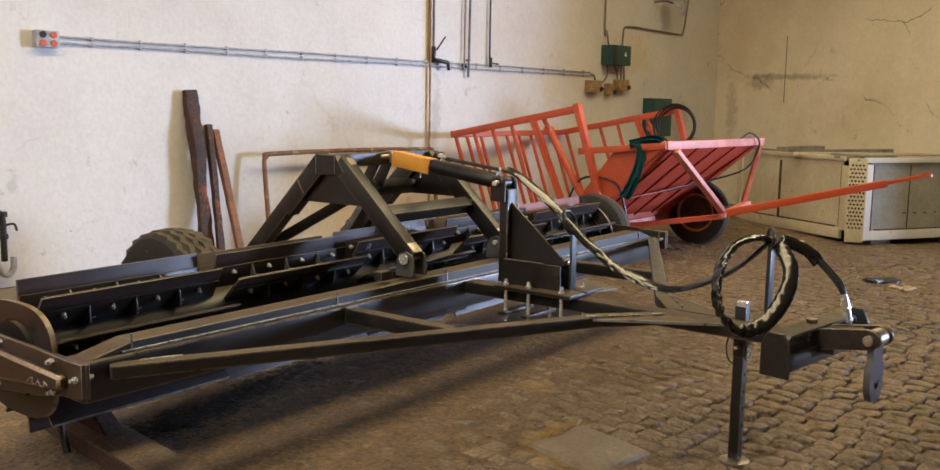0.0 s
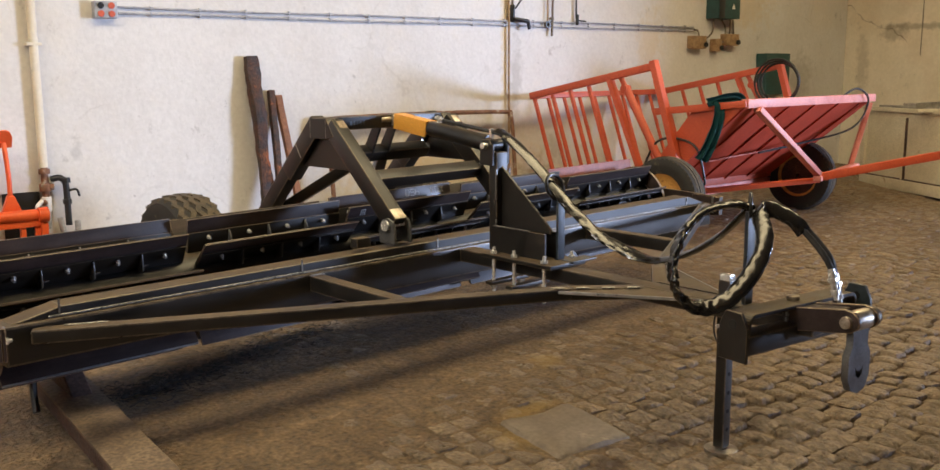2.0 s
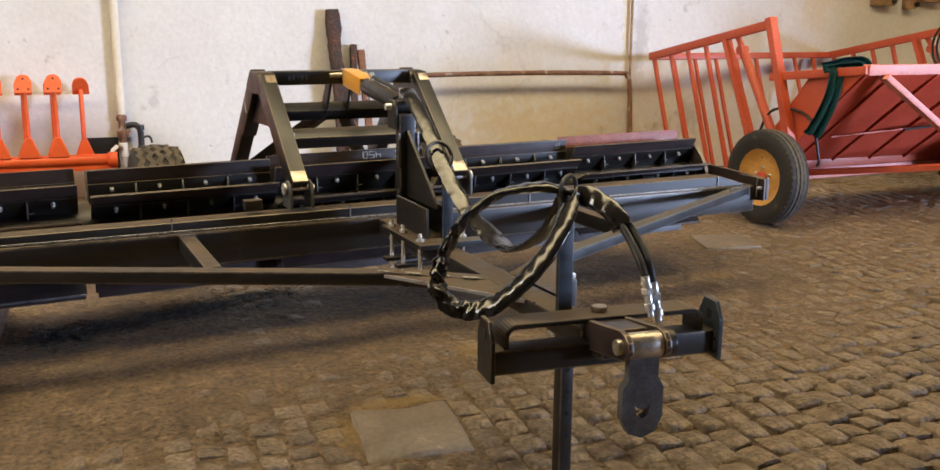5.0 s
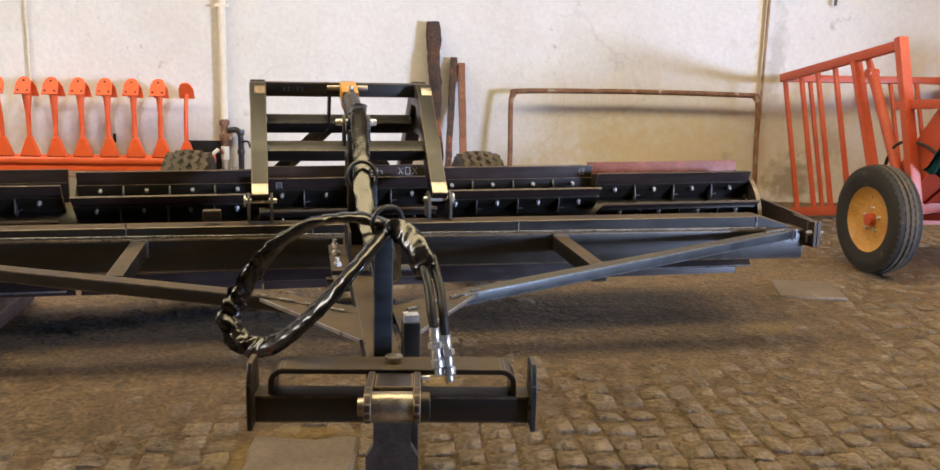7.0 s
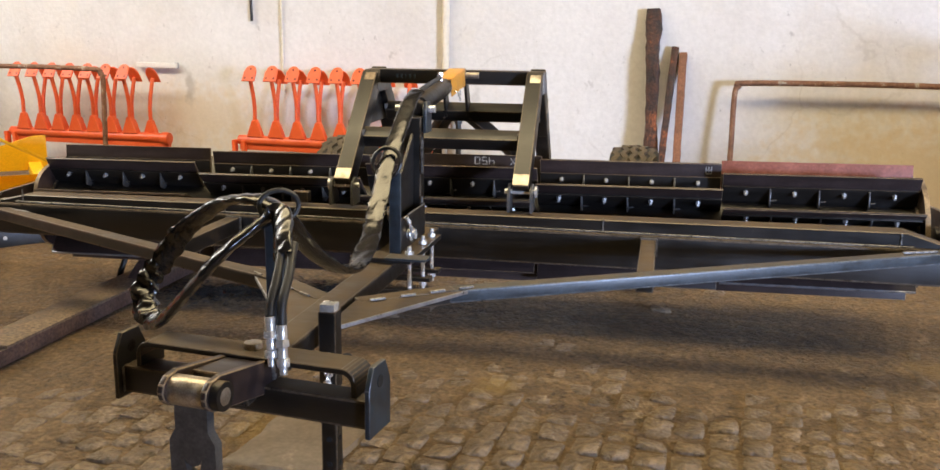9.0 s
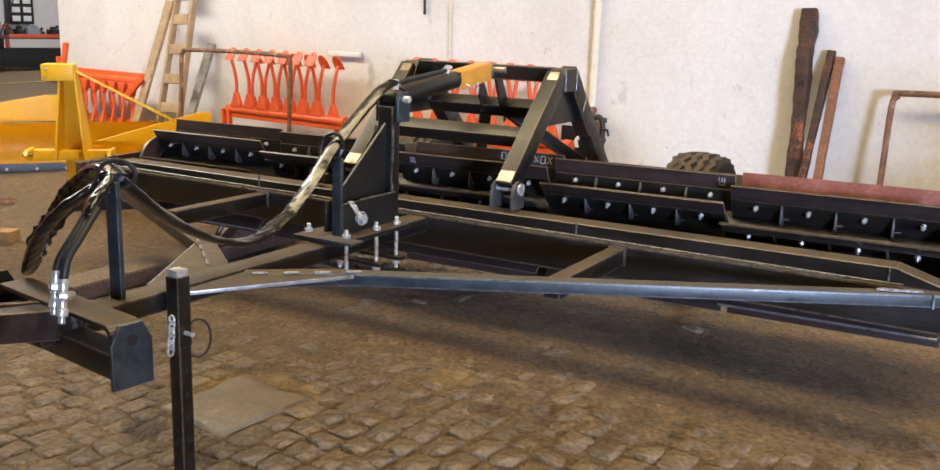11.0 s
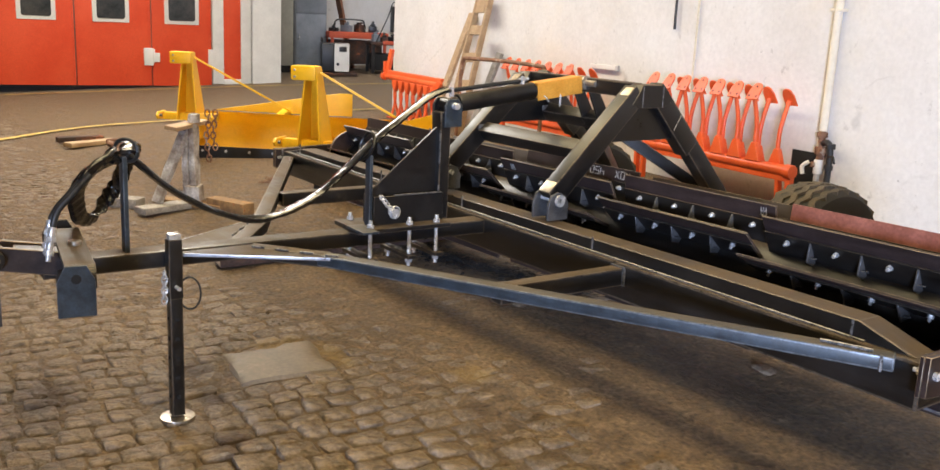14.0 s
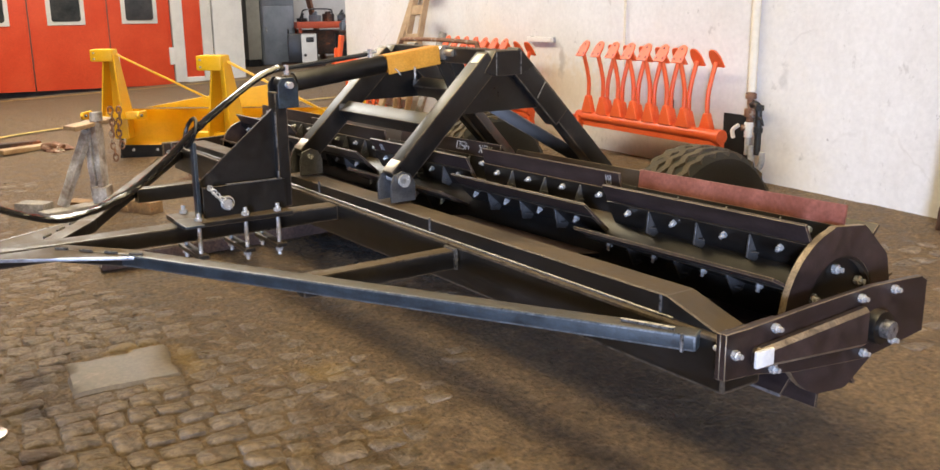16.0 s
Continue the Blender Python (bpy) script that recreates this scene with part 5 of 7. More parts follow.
for k in range(3):
    r = 0.20 + 0.02 * k
    sweep(bm, [(CW - 0.04 - 0.03 * k, -0.02 + r * math.cos(a) * 1.05, 1.43 + r * math.sin(a)) for a in [i * math.pi / 8 for i in range(17)]], 0.011, 8, 2)
part("coiled_hose", bm, HOSE, cart)
bm = B()
sweep(bm, [(CW - 0.55, -0.93, 1.30), (CW - 0.35, -0.99, 1.38), (CW - 0.15, -1.02, 1.26), (CW - 0.25, -0.92, 1.0), (CW - 0.7, -0.62, 0.86), (CW - 1.3, -0.52, 0.80)], 0.010, 8, 6)
part("feed_hose", bm, HOSE, cart)
bm = B()
rod(bm, (0.30, -0.40, 0.76), (1.9, -0.46, 0.83), 0.007, 8)
part("oil_line", bm, CARTPINK, cart)

# teal rag over the cart's front rail: a bunch on the rail and a tail hanging down its side
bm = B()


def cloth(line, widths, wave):
    """A strip of folded cloth along a line."""
    t = bmesh.new()
    pts = glide(line, 5)
    rows = []
    for i, p in enumerate(pts):
        f = i / (len(pts) - 1)
        d = (pts[min(i + 1, len(pts) - 1)] - pts[max(i - 1, 0)]).normalized()
        side = d.cross(Vector((0.35, 1, 0.3))).normalized()
        out = d.cross(side)
        w = widths[0] * (1 - f) + widths[1] * f
        rows.append([t.verts.new(p + side * (u - 0.5) * w + out * (wave * math.sin(u * 13 + 4 * f) + 0.5 * wave * noise.noise((u * 5, f * 6, 2)))) for u in [k / 12 for k in range(13)]])
    for a, b in zip(rows, rows[1:]):
        for k in range(12):
            t.faces.new((a[k], a[k + 1], b[k + 1], b[k]))
    bmesh.ops.solidify(t, geom=t.faces[:], thickness=0.007)
    return t


RAG_AT = pose(7.30, 5.34, 0, 0, 0, 6.5)
join(bm, cloth([Vector(p) for p in ((0.02, -0.60, 1.30), (0.00, -0.66, 1.24), (-0.02, -0.64, 1.05), (-0.05, -0.58, 0.86), (-0.06, -0.55, 0.80))], (0.10, 0.15), 0.020), RAG_AT)
join(bm, cloth([Vector(p) for p in ((-0.02, -0.56, 1.29), (0.08, -0.66, 1.330), (0.17, -0.74, 1.335), (0.20, -0.78, 1.27), (0.20, -0.79, 1.22))], (0.09, 0.08), 0.016), RAG_AT)
single("rag", bm, CLOTH, "crumpled dark teal rag hung over the cart rail", "rag")

# ---- cream perforated crate ----
crate = thing("metal_crate", "old cream enamelled metal crate with a perforated corner", "crate", pose(10.95, 4.05, ground(4.05) + 0.06, 0, 0, -26))
CL, CD, CH = 1.95, 2.15, 0.95
for nm, a, b in (("front_panel", (0.20, -0.012), (CL, 0.012)),):
    bm = B()
    box(bm, (CL / 2 + 0.10, 0.02, CH / 2), (CL - 0.20, 0.02, CH - 0.10))
    part("front_panel", bm, GREYENAMEL, crate)
bm = B()
box(bm, (0.02, CD / 2 + 0.12, CH / 2), (0.02, CD - 0.26, CH - 0.10))
part("side_panel", bm, CREAM, crate)
bm = B()
box(bm, (CL - 0.02, CD / 2, CH / 2), (0.02, CD, CH - 0.06))
part("side_panel", bm, CREAM, crate)
bm = B()
box(bm, (CL / 2, CD, CH / 2), (CL, 0.02, CH - 0.06))
part("rear_panel", bm, CREAM, crate)
bm = B()
box(bm, (CL / 2, CD / 2, CH - 0.03), (CL - 0.06, CD - 0.06, 0.02))
part("lid", bm, GREYWOOD, crate)
for c, s in (((CL / 2 + 0.05, 0.0, 0.05), (CL - 0.10, 0.05, 0.11)), ((CL / 2 + 0.05, 0.0, CH - 0.03), (CL - 0.10, 0.05, 0.06)), ((0.16, 0.0, CH / 2), (0.10, 0.05, CH - 0.16)), ((CL - 0.05, 0.0, CH / 2), (0.09, 0.05, CH - 0.16))):
    bm = B()
    box(bm, c, s, 0.006)
    part("white_frame", bm, WHITEPAINT, crate)
for c, s in (((0.0, CD / 2 + 0.10, 0.06), (0.05, CD - 0.22, 0.13)), ((0.0, CD / 2 + 0.10, CH - 0.02), (0.05, CD - 0.22, 0.05)), ((0.0, CD * 0.62, CH / 2), (0.045, 0.03, CH - 0.2)), ((0.0, CD - 0.04, CH / 2), (0.05, 0.08, CH - 0.2)), ((0.0, 0.17, CH / 2), (0.045, 0.12, CH - 0.2))):
    bm = B()
    box(bm, c, s, 0.006)
    part("cream_frame", bm, CREAM, crate)
cmat = Matrix.Translation((0.05, 0.05, 0)) @ pose(0, 0, 0, 0, 0, -45)
bm = B()
box(bm, (0, -0.010, CH / 2 - 0.02), (0.20, 0.008, CH + 0.02), 0.002, cmat)
part("corner_plate", bm, CREAM, crate)
bm = B()
for row in range(17):
    for col in range(5 if row % 2 else 4):
        c = Vector((-0.076 + col * 0.038 + (0 if row % 2 else 0.019), -0.0150, 0.14 + row * 0.045))
        rod(bm, cmat @ c, cmat @ (c + Vector((0, -0.0015, 0))), 0.0135, 6)
tagged(part("punched_hole", bm, DARKHOLE, crate), kind="stuff")
for c, s in (((0.226, -0.004, CH / 2), (0.014, 0.030, CH - 0.18)), ((CL / 2 + 0.1, -0.004, 0.112), (CL - 0.4, 0.030, 0.014)), ((CL - 0.103, -0.004, CH / 2), (0.012, 0.030, CH - 0.18)), ((0.80, 0.008, CH / 2), (0.012, 0.010, CH - 0.18)),
             ((-0.004, CD / 2 + 0.10, 0.132), (0.030, CD - 0.40, 0.016)), ((-0.004, CD * 0.62 - 0.022, CH / 2), (0.030, 0.012, CH - 0.2)), ((-0.004, 0.236, CH / 2), (0.030, 0.012, CH - 0.2))):
    bm = B()
    box(bm, c, s, 0.002)
    part("rusty_seam", bm, RUSTBEAM, crate, "rust brown seam")
for i in range(6):
    bm = B()
    box(bm, (0.75 + 0.16 * i, -0.001 + 0.009, 0.30), (0.035, 0.004, 0.012))
    part("slot", bm, DARKHOLE, crate)
for c, s, a in (((0.9, 0.35, 0.015), (1.9, 0.08, 0.03), 3), ((0.8, 0.8, 0.02), (2.0, 0.10, 0.035), -7), ((1.1, 1.3, 0.03), (1.7, 0.12, 0.05), 9), ((0.35, 1.2, 0.02), (0.10, 2.0, 0.03), 4), ((1.3, 0.12, 0.015), (1.1, 0.06, 0.03), -2), ((0.55, 1.6, 0.05), (1.0, 0.16, 0.06), 22)):
    bm = B()
    box(bm, (0, 0, 0), s, 0.006)
    single("plank", bm, GREYWOOD if a > 0 else CREAM, "weathered board lying on the cream crate", "plank", pose(10.95, 4.05, ground(4.05) + 0.06 + CH - 0.02, 0, 0, -26) @ pose(c[0], c[1], c[2], 0, 0, a), "boards on the crate")
for dx, dy in ((0.45, 0.10), (1.6, 0.12), (0.35, 1.9), (1.5, 1.9)):
    bm = B()
    box(bm, (0, 0, 0), (0.34, 0.12, 0.075), 0.006)
    p = pose(10.95, 4.05, 0, 0, 0, -26) @ Vector((dx, dy, 0))
    single("wood_block", bm, GREYWOOD, "weathered wooden block under the crate", "block", pose(p.x, p.y, ground(p.y) + 0.024, 0, 0, -20), "blocks under the crate")

# ---- orange tined bars ----


def tine_meshes():
    bm = B()
    plate(bm, [(-0.078, 0.0), (0.078, 0.0), (0.022, 0.150), (-0.022, 0.150)], 0.05, XZ(0), 0.006)
    sweep(bm, [(0, 0, 0.15), (0, 0.0, 0.27), (0, -0.022, 0.38), (0, -0.065, 0.52)], 0.0175, 10, 6)
    b2 = B()
    plate(b2, [(-0.060, 0.0), (0.060, 0.0), (0.058, 0.09), (0.040, 0.135), (0.015, 0.150), (-0.015, 0.150), (-0.040, 0.135), (-0.058, 0.09)], 0.012, Matrix.Identity(4), 0.002)
    b3 = B()
    rod(b3, (0, 0, 0.0055), (0, 0, 0.0070), 0.009, 10)
    return mesh_of("tine", bm, ORANGE), mesh_of("tine_plate", b2, ORANGE), mesh_of("bolt_hole", b3, DARKHOLE)


TINE, TPLATE, THOLE = tine_meshes()


def tined_bar(m, count, pitch, label, group, legs=True, flip=False):
    bar3 = thing("tined_bar", label, "farm tool", m, group)
    L = pitch * (count - 1) + 0.34
    bm = B()
    rod(bm, (-0.17, 0, 0), (L - 0.17, 0, 0), 0.042, 18, bev=0.004)
    box(bm, (L / 2 - 0.17, 0.02, -0.055), (L - 0.02, 0.07, 0.06), 0.006)
    part("bar", bm, ORANGE, bar3)
    for i in range(count):
        for back in (0, 1):
            if i == (0 if back else count - 1):
                continue
            mm = Matrix.Translation((i * pitch - (0.02 if back else 0), 0.045 if back else -0.02, 0.0 if back else 0.03)) @ (pose(0, 0, 0, 0, 0, 180) if back else Matrix.Identity(4))
            tn = part("tine", TINE, None, bar3, m=mm)
            pl = part("tine_plate", TPLATE, None, tn, m=Matrix.Translation((0, -0.088, 0.480)) @ pose(0, 0, 0, 58, 0, 0) @ Matrix.Translation((0, 0, 0.012)))
            for u, v in ((-0.035, 0.03), (0.035, 0.03), (0.0, 0.115)):
                part("bolt_hole", THOLE, None, tn, m=pl.matrix_basis @ Matrix.Translation((u, v, 0)))
    bm = B()
    rod(bm, (L - 0.20, -0.02, 0.0), (L - 0.13, -0.02, 0.0), 0.055, 16, bev=0.006)
    box(bm, (L - 0.16, -0.01, -0.10), (0.045, 0.05, 0.20), 0.006)
    part("end_clamp", bm, ORANGE, bar3)
    if flip:
        bm = B()
        beam(bm, (-0.19, -0.03, -0.04), (0.03, -0.10, 0.20), 0.05, 0.07, 0.005)
        part("end_arm", bm, ORANGE, bar3)
    if legs:
        for x in (-0.20, -0.11):
            bm = B()
            beam(bm, (x, -0.03, 0.0), (x, -0.02, -0.320 if not flip else -0.2), 0.035, 0.05, 0.005)
            part("leg", bm, ORANGE, bar3)
        for x in (L - 0.20, L - 0.30):
            bm = B()
            beam(bm, (x, 0.02, -0.05), (x, 0.05, -0.320), 0.035, 0.05, 0.005)
            part("leg", bm, ORANGE, bar3)
    return bar3


tined_bar(pose(0.91, 6.86, 0.560, 0, 0, 0.5), 8, 0.200, "orange painted tined bar standing against the white wall", "orange tined bars")
tined_bar(pose(-1.47, 6.80, 0.545, 0, 0, 0.5), 8, 0.191, "orange painted tined bar standing behind a pipe hoop", "orange tined bars")
tb = tined_bar(pose(-3.15, 6.72, 0.745, 0, 180, 0), 8, 0.185, "orange painted tined bar leaning upside down at the wall's end", "orange tined bars", False, True)
bm = B()
beam(bm, (1.43, 0.0, 0.0), (1.36, 0.03, -0.37), 0.06, 0.05, 0.005)
part("upright_arm", bm, ORANGE, tb)

# ---- timbers, hoops and ladder against the wall ----


def leaning(name, foot, head, w, d, mat, label, category, rough=0.0, group=""):
    bm = B()
    L = (Vector(head) - Vector(foot)).length
    box(bm, (0, 0, 0), (w, d, L), min(w, d) * 0.12)
    bmesh.ops.subdivide_edges(bm, edges=[e for e in bm.edges if e.calc_length() > L * 0.8], cuts=30)
    for v in bm.verts:
        v.co.x += rough * (noise.noise((v.co.x * 9, v.co.z * 3, 1)) + 0.5 * noise.noise((v.co.x * 20, v.co.z * 13, 6)))
        v.co.y += rough * noise.noise((v.co.y * 9, v.co.z * 3, 4))
    return single(name, bm, mat, label, category, aim(head, foot, (0, -1, 0)), group)


leaning("timber", (4.31, 6.90, ground(6.9)), (4.255, 7.07, 1.70), 0.105, 0.08, OLDWOOD, "dark burnt wooden beam leaning against the wall", "timber", 0.034, "timbers leaning on the wall")
leaning("timber", (4.37, 6.80, ground(6.8)), (4.432, 7.085, 1.415), 0.055, 0.05, OLDWOOD, "slim brown wooden post leaning against the wall", "timber", 0.008, "timbers leaning on the wall")
leaning("timber", (4.515, 6.70, ground(6.7)), (4.494, 7.085, 1.37), 0.06, 0.05, REDWOOD, "reddish wooden post leaning against the wall", "timber", 0.006, "timbers leaning on the wall")


def hoop(at, w, h, mat, label, lean=4, turn=0):
    bm = B()
    r = 0.09
    pts = [(0, 0, 0), (0, 0, h * 0.5), (0, 0, h - r), (r * 0.3, 0, h - r * 0.3), (r, 0, h), (w / 2, 0, h + 0.012), (w - r, 0, h), (w - r * 0.3, 0, h - r * 0.3), (w, 0, h - r), (w, 0, h * 0.5), (w, 0, 0)]
    sweep(bm, pts, 0.021, 12, 6)
    return single("pipe_hoop", bm, mat, label, "pipe hoop", pose(*at, -lean, 0, turn), "pipe hoops")


hoop((4.90, 6.86, ground(6.9)), 2.10, 0.945, RUST, "bent rusty pipe hoop with flaking paint against the wall", 6)
hoop((-1.72, 6.25, ground(6.3)), 1.42, 0.965, RUST, "bent rusty pipe hoop standing before an orange tined bar", 3, 6)

ladder = thing("ladder", "pale worn wooden ladder leaning against the white wall", "ladder", pose(-2.52, 6.55, ground(6.5), -15, -3, 0))
for s in (0, 1):
    bm = B()
    beam(bm, (s * 0.34, 0, 0), (s * 0.34 - s * 0.08, 0, 2.3), 0.035, 0.07, 0.004)
    part("stile", bm, PALEWOOD, ladder)
for i, z in enumerate((0.30, 0.62, 0.95, 1.28, 1.60)):
    bm = B()
    box(bm, (0.165 - 0.012 * i, -0.01, z), (0.32 - 0.022 * i, 0.03, 0.11 if i < 4 else 0.22), 0.004)
    part("step", bm, PALEWOOD, ladder)
leaning("plank", (-2.95, 6.55, ground(6.5)), (-2.88, 7.06, 1.64), 0.12, 0.04, PALEWOOD, "yellowish plank leaning against the wall", "plank", 0.004)
leaning("plank", (-2.30, 6.75, ground(6.7)), (-2.18, 7.06, 1.20), 0.11, 0.04, GREYWOOD, "grey weathered board leaning against the wall", "plank", 0.006)

# ---- yellow grader blades ----


def grader(m, label, length=2.35):
    gr = thing("grader_blade", label, "farm machine", m, "grader blades")
    bm = B()
    t = bmesh.new()
    prof = [(-0.02, 0.10), (-0.075, 0.15), (-0.105, 0.23), (-0.105, 0.33), (-0.080, 0.42), (-0.02, 0.485)]
    rows = [[t.verts.new((u, -n, z)) for n, z in prof] for u in [0.05 + length * k / 10 for k in range(11)]]
    for a, b in zip(rows, rows[1:]):
        for k in range(5):
            t.faces.new((a[k], b[k], b[k + 1], a[k + 1]))
    bmesh.ops.solidify(t, geom=t.faces[:], thickness=0.012)
    bmesh.ops.recalc_face_normals(t, faces=t.faces[:])
    join(bm, t)
    part("mouldboard", bm, YELLOW, gr)
    bm = B()
    box(bm, (length / 2 + 0.05, -0.005, 0.065), (length + 0.05, 0.016, 0.13), 0.003)
    edge = part("cutting_edge", bm, BLACK, gr, "black bolted steel edge")
    bolts(edge, [(0.16 + 0.24 * k, -0.014, 0.085) for k in range(int(length / 0.245))], (0, -1, 0), 1.2)
    bm = B()
    plate(bm, [(-0.03, 0.0), (0.02, 0.0), (0.06, 0.15), (0.10, 0.30), (0.06, 0.44), (0.0, 0.50), (0.03, 0.40), (0.06, 0.28), (0.03, 0.15)], 0.02, YZ(0.03), 0.002)
    part("end_skid", bm, BLACK, gr)
    # three-point tower
    for d in (-1, 1):
        bm = B()
        t = bmesh.new()
        lo, hi = 0.10 + d * 0.098, 0.10 + d * 0.043
        vs = [t.verts.new((x + e * 0.007, y, z)) for e in (-1, 1) for x, y, z in ((lo, -0.32, 0.42), (lo, -0.04, 0.42), (hi, -0.17, 1.06), (hi, -0.27, 1.06))]
        for f in ((0, 1, 2, 3), (7, 6, 5, 4), (0, 4, 5, 1), (1, 5, 6, 2), (2, 6, 7, 3), (3, 7, 4, 0)):
            t.faces.new([vs[q] for q in f])
        bmesh.ops.recalc_face_normals(t, faces=t.faces[:])
        join(bm, t)
        part("tower_plate", bm, YELLOW, gr)
    bm = B()
    plate(bm, [(0.003, 0.43), (0.197, 0.43), (0.142, 1.05), (0.058, 1.05)], 0.014, pose(0, -0.055, 0, 0, 0, 0) @ Matrix.Translation((0, 0.0, 0.44)) @ pose(0, 0, 0, 10, 0, 0) @ Matrix.Translation((0, 0, -0.44)) @ XZ(0), 0.002)
    part("tower_back", bm, YELLOW, gr)
    bm = B()
    box(bm, (0.045, -0.235, 1.02), (0.21, 0.15, 0.115), 0.014)
    head = part("top_link_head", bm, YELLOW, gr)
    bolts(head, [(-0.02, -0.31, 1.045), (-0.02, -0.31, 0.99)], (0, -1, 0), 0.8)
    bm = B()
    beam(bm, (-0.16, -0.20, 0.445), (0.34, -0.20, 0.445), 0.09, 0.07, 0.006)
    part("cross_beam", bm, YELLOW, gr)
    for x in (-0.18, 0.36):
        bm = B()
        plate(bm, [(-0.33, 0.42), (-0.14, 0.40), (-0.14, 0.49), (-0.33, 0.49), (-0.36, 0.455)], 0.024, YZ(x), 0.004)
        lug = part("lower_lug", bm, YELLOW, gr)
        bm = B()
        rod(bm, (x - 0.032, -0.30, 0.455), (x + 0.032, -0.30, 0.455), 0.014, 14, bev=0.003)
        part("link_pin", bm, WELD, lug)
    bm = B()
    beam(bm, (0.14, -0.20, 1.03), (1.05, 0.12, 0.50), 0.034, 0.018, 0.002)
    part("brace", bm, YELLOW, gr)
    bm = B()
    box(bm, (0.10, -0.05, 0.34), (0.14, 0.16, 0.26), 0.008)
    part("pivot_block", bm, YELLOW, gr)
    bm = B()
    plate(bm, [(0.10, 0.44), (length * 0.68, 0.44), (length * 0.68, 0.68), (length * 0.62, 0.68)], 0.012, XZ(0.55), 0.002)
    part("rear_sheet", bm, YELLOW, gr)
    bm = B()
    beam(bm, (0.9, 0.15, 0.42), (0.9, 0.56, 0.46), 0.08, 0.08, 0.005)
    part("rear_beam", bm, YELLOW, gr)
    return gr


GDIR = math.degrees(math.atan2(0.88, 0.54))
grader(pose(-2.277, 3.437, ground(3.4), 0, 0, GDIR), "yellow painted tractor grader blade with black cutting edge")
grader(pose(-0.007, 3.932, ground(3.9), 0, 0, GDIR - 12), "yellow painted tractor grader blade standing behind the roller", 1.45)

# ---- grey trestle with a chain, and wood under it ----
tre = thing("trestle", "grey flaking wooden trestle stand with a rusty hanging chain", "stand", pose(0.07, 2.90, ground(2.9), 0, 0, 35))


def board(name, parent, c, w, d, h, turn=(0, 0, 0), mat=None, rough=0.006):
    """A worn piece of timber with uneven faces."""
    t = B()
    box(t, (0, 0, 0), (w, d, h), min(w, d, h) * 0.14)
    bmesh.ops.subdivide_edges(t, edges=[e for e in t.edges if e.calc_length() > max(w, d, h) * 0.6], cuts=6)
    for v in t.verts:
        v.co += Vector((noise.noise(v.co * 17 + Vector(c)), noise.noise(v.co * 19 + Vector(c) * 2), 0.5 * noise.noise(v.co * 13))) * rough
    return part(name, t, mat or FLAKED, parent, m=pose(*c, *turn))


board("post", tre, (-0.025, 0.0, 0.36), 0.055, 0.075, 0.56, (2, 1, 0))
board("post", tre, (0.035, 0.012, 0.37), 0.050, 0.080, 0.58, (-1, -2, 8))
board("leg", tre, (-0.075, -0.13, 0.33), 0.07, 0.055, 0.60, (-22, 10, 0))
board("foot", tre, (0.03, 0.01, 0.115), 0.12, 0.11, 0.13, (6, 0, 20))
board("top_board", tre, (0.0, -0.02, 0.650), 0.11, 0.42, 0.030, (3, 4, 6), PALEWOOD)
board("post_head", tre, (0.03, 0.02, 0.700), 0.06, 0.08, 0.07, (0, 3, 0))
board("base_board", tre, (0, 0, 0.028), 0.62, 0.13, 0.045, (0, 0, 4), STAINEDWOOD)
board("base_board", tre, (-0.05, -0.22, 0.026), 0.15, 0.46, 0.050, (0, 0, -12), GREYWOOD)
bm = B()
for strand, (cx, cy, n) in enumerate(((0.08, 0.115, 9), (0.105, 0.165, 7))):
    for k in range(n):
        tw = Matrix.Translation((cx + 0.012 * math.sin(k + strand), cy, 0.735 - 0.044 * k)) @ pose(0, 0, 0, 0, 0, 40 + 90 * (k % 2))
        sweep(bm, [tw @ Vector((0.018 * math.cos(a), 0, 0.030 * math.sin(a))) for a in [i * math.pi / 5 for i in range(11)]], 0.0065, 6, 1)
tagged(part("chain", bm, RUST, tre), kind="stuff")
bm = B()
box(bm, (0, 0, 0), (0.40, 0.12, 0.09), 0.008)
single("wood_block", bm, STAINEDWOOD, "orange stained wooden block beside the trestle", "block", pose(0.36, 3.13, ground(3.1) + 0.044, 0, 0, 28))
bm = B()
box(bm, (0, 0, 0), (0.24, 0.14, 0.08), 0.008)
single("wood_block", bm, GREYWOOD, "grey weathered wooden block beside the trestle", "block", pose(-0.16, 2.46, ground(2.5) + 0.036, 0, 0, 50))
bm = B()
rng = random.Random(12)
for k in range(7):
    p = Vector((rng.uniform(-0.06, 0.06), rng.uniform(-0.05, 0.05), 0.012))
    sweep(bm, [p + Vector((0.045 * q * math.cos(k * 0.9) + rng.uniform(-0.02, 0.02), 0.045 * q * math.sin(k * 0.9) + rng.uniform(-0.02, 0.02), rng.uniform(0, 0.03))) for q in (-2, -1, 0, 1, 2)], 0.004, 5, 4)
single("wire_tangle", bm, RUST, "small rusty tangle of wire on the floor", "wire", pose(-0.57, 3.77, ground(3.77)), kind="stuff")

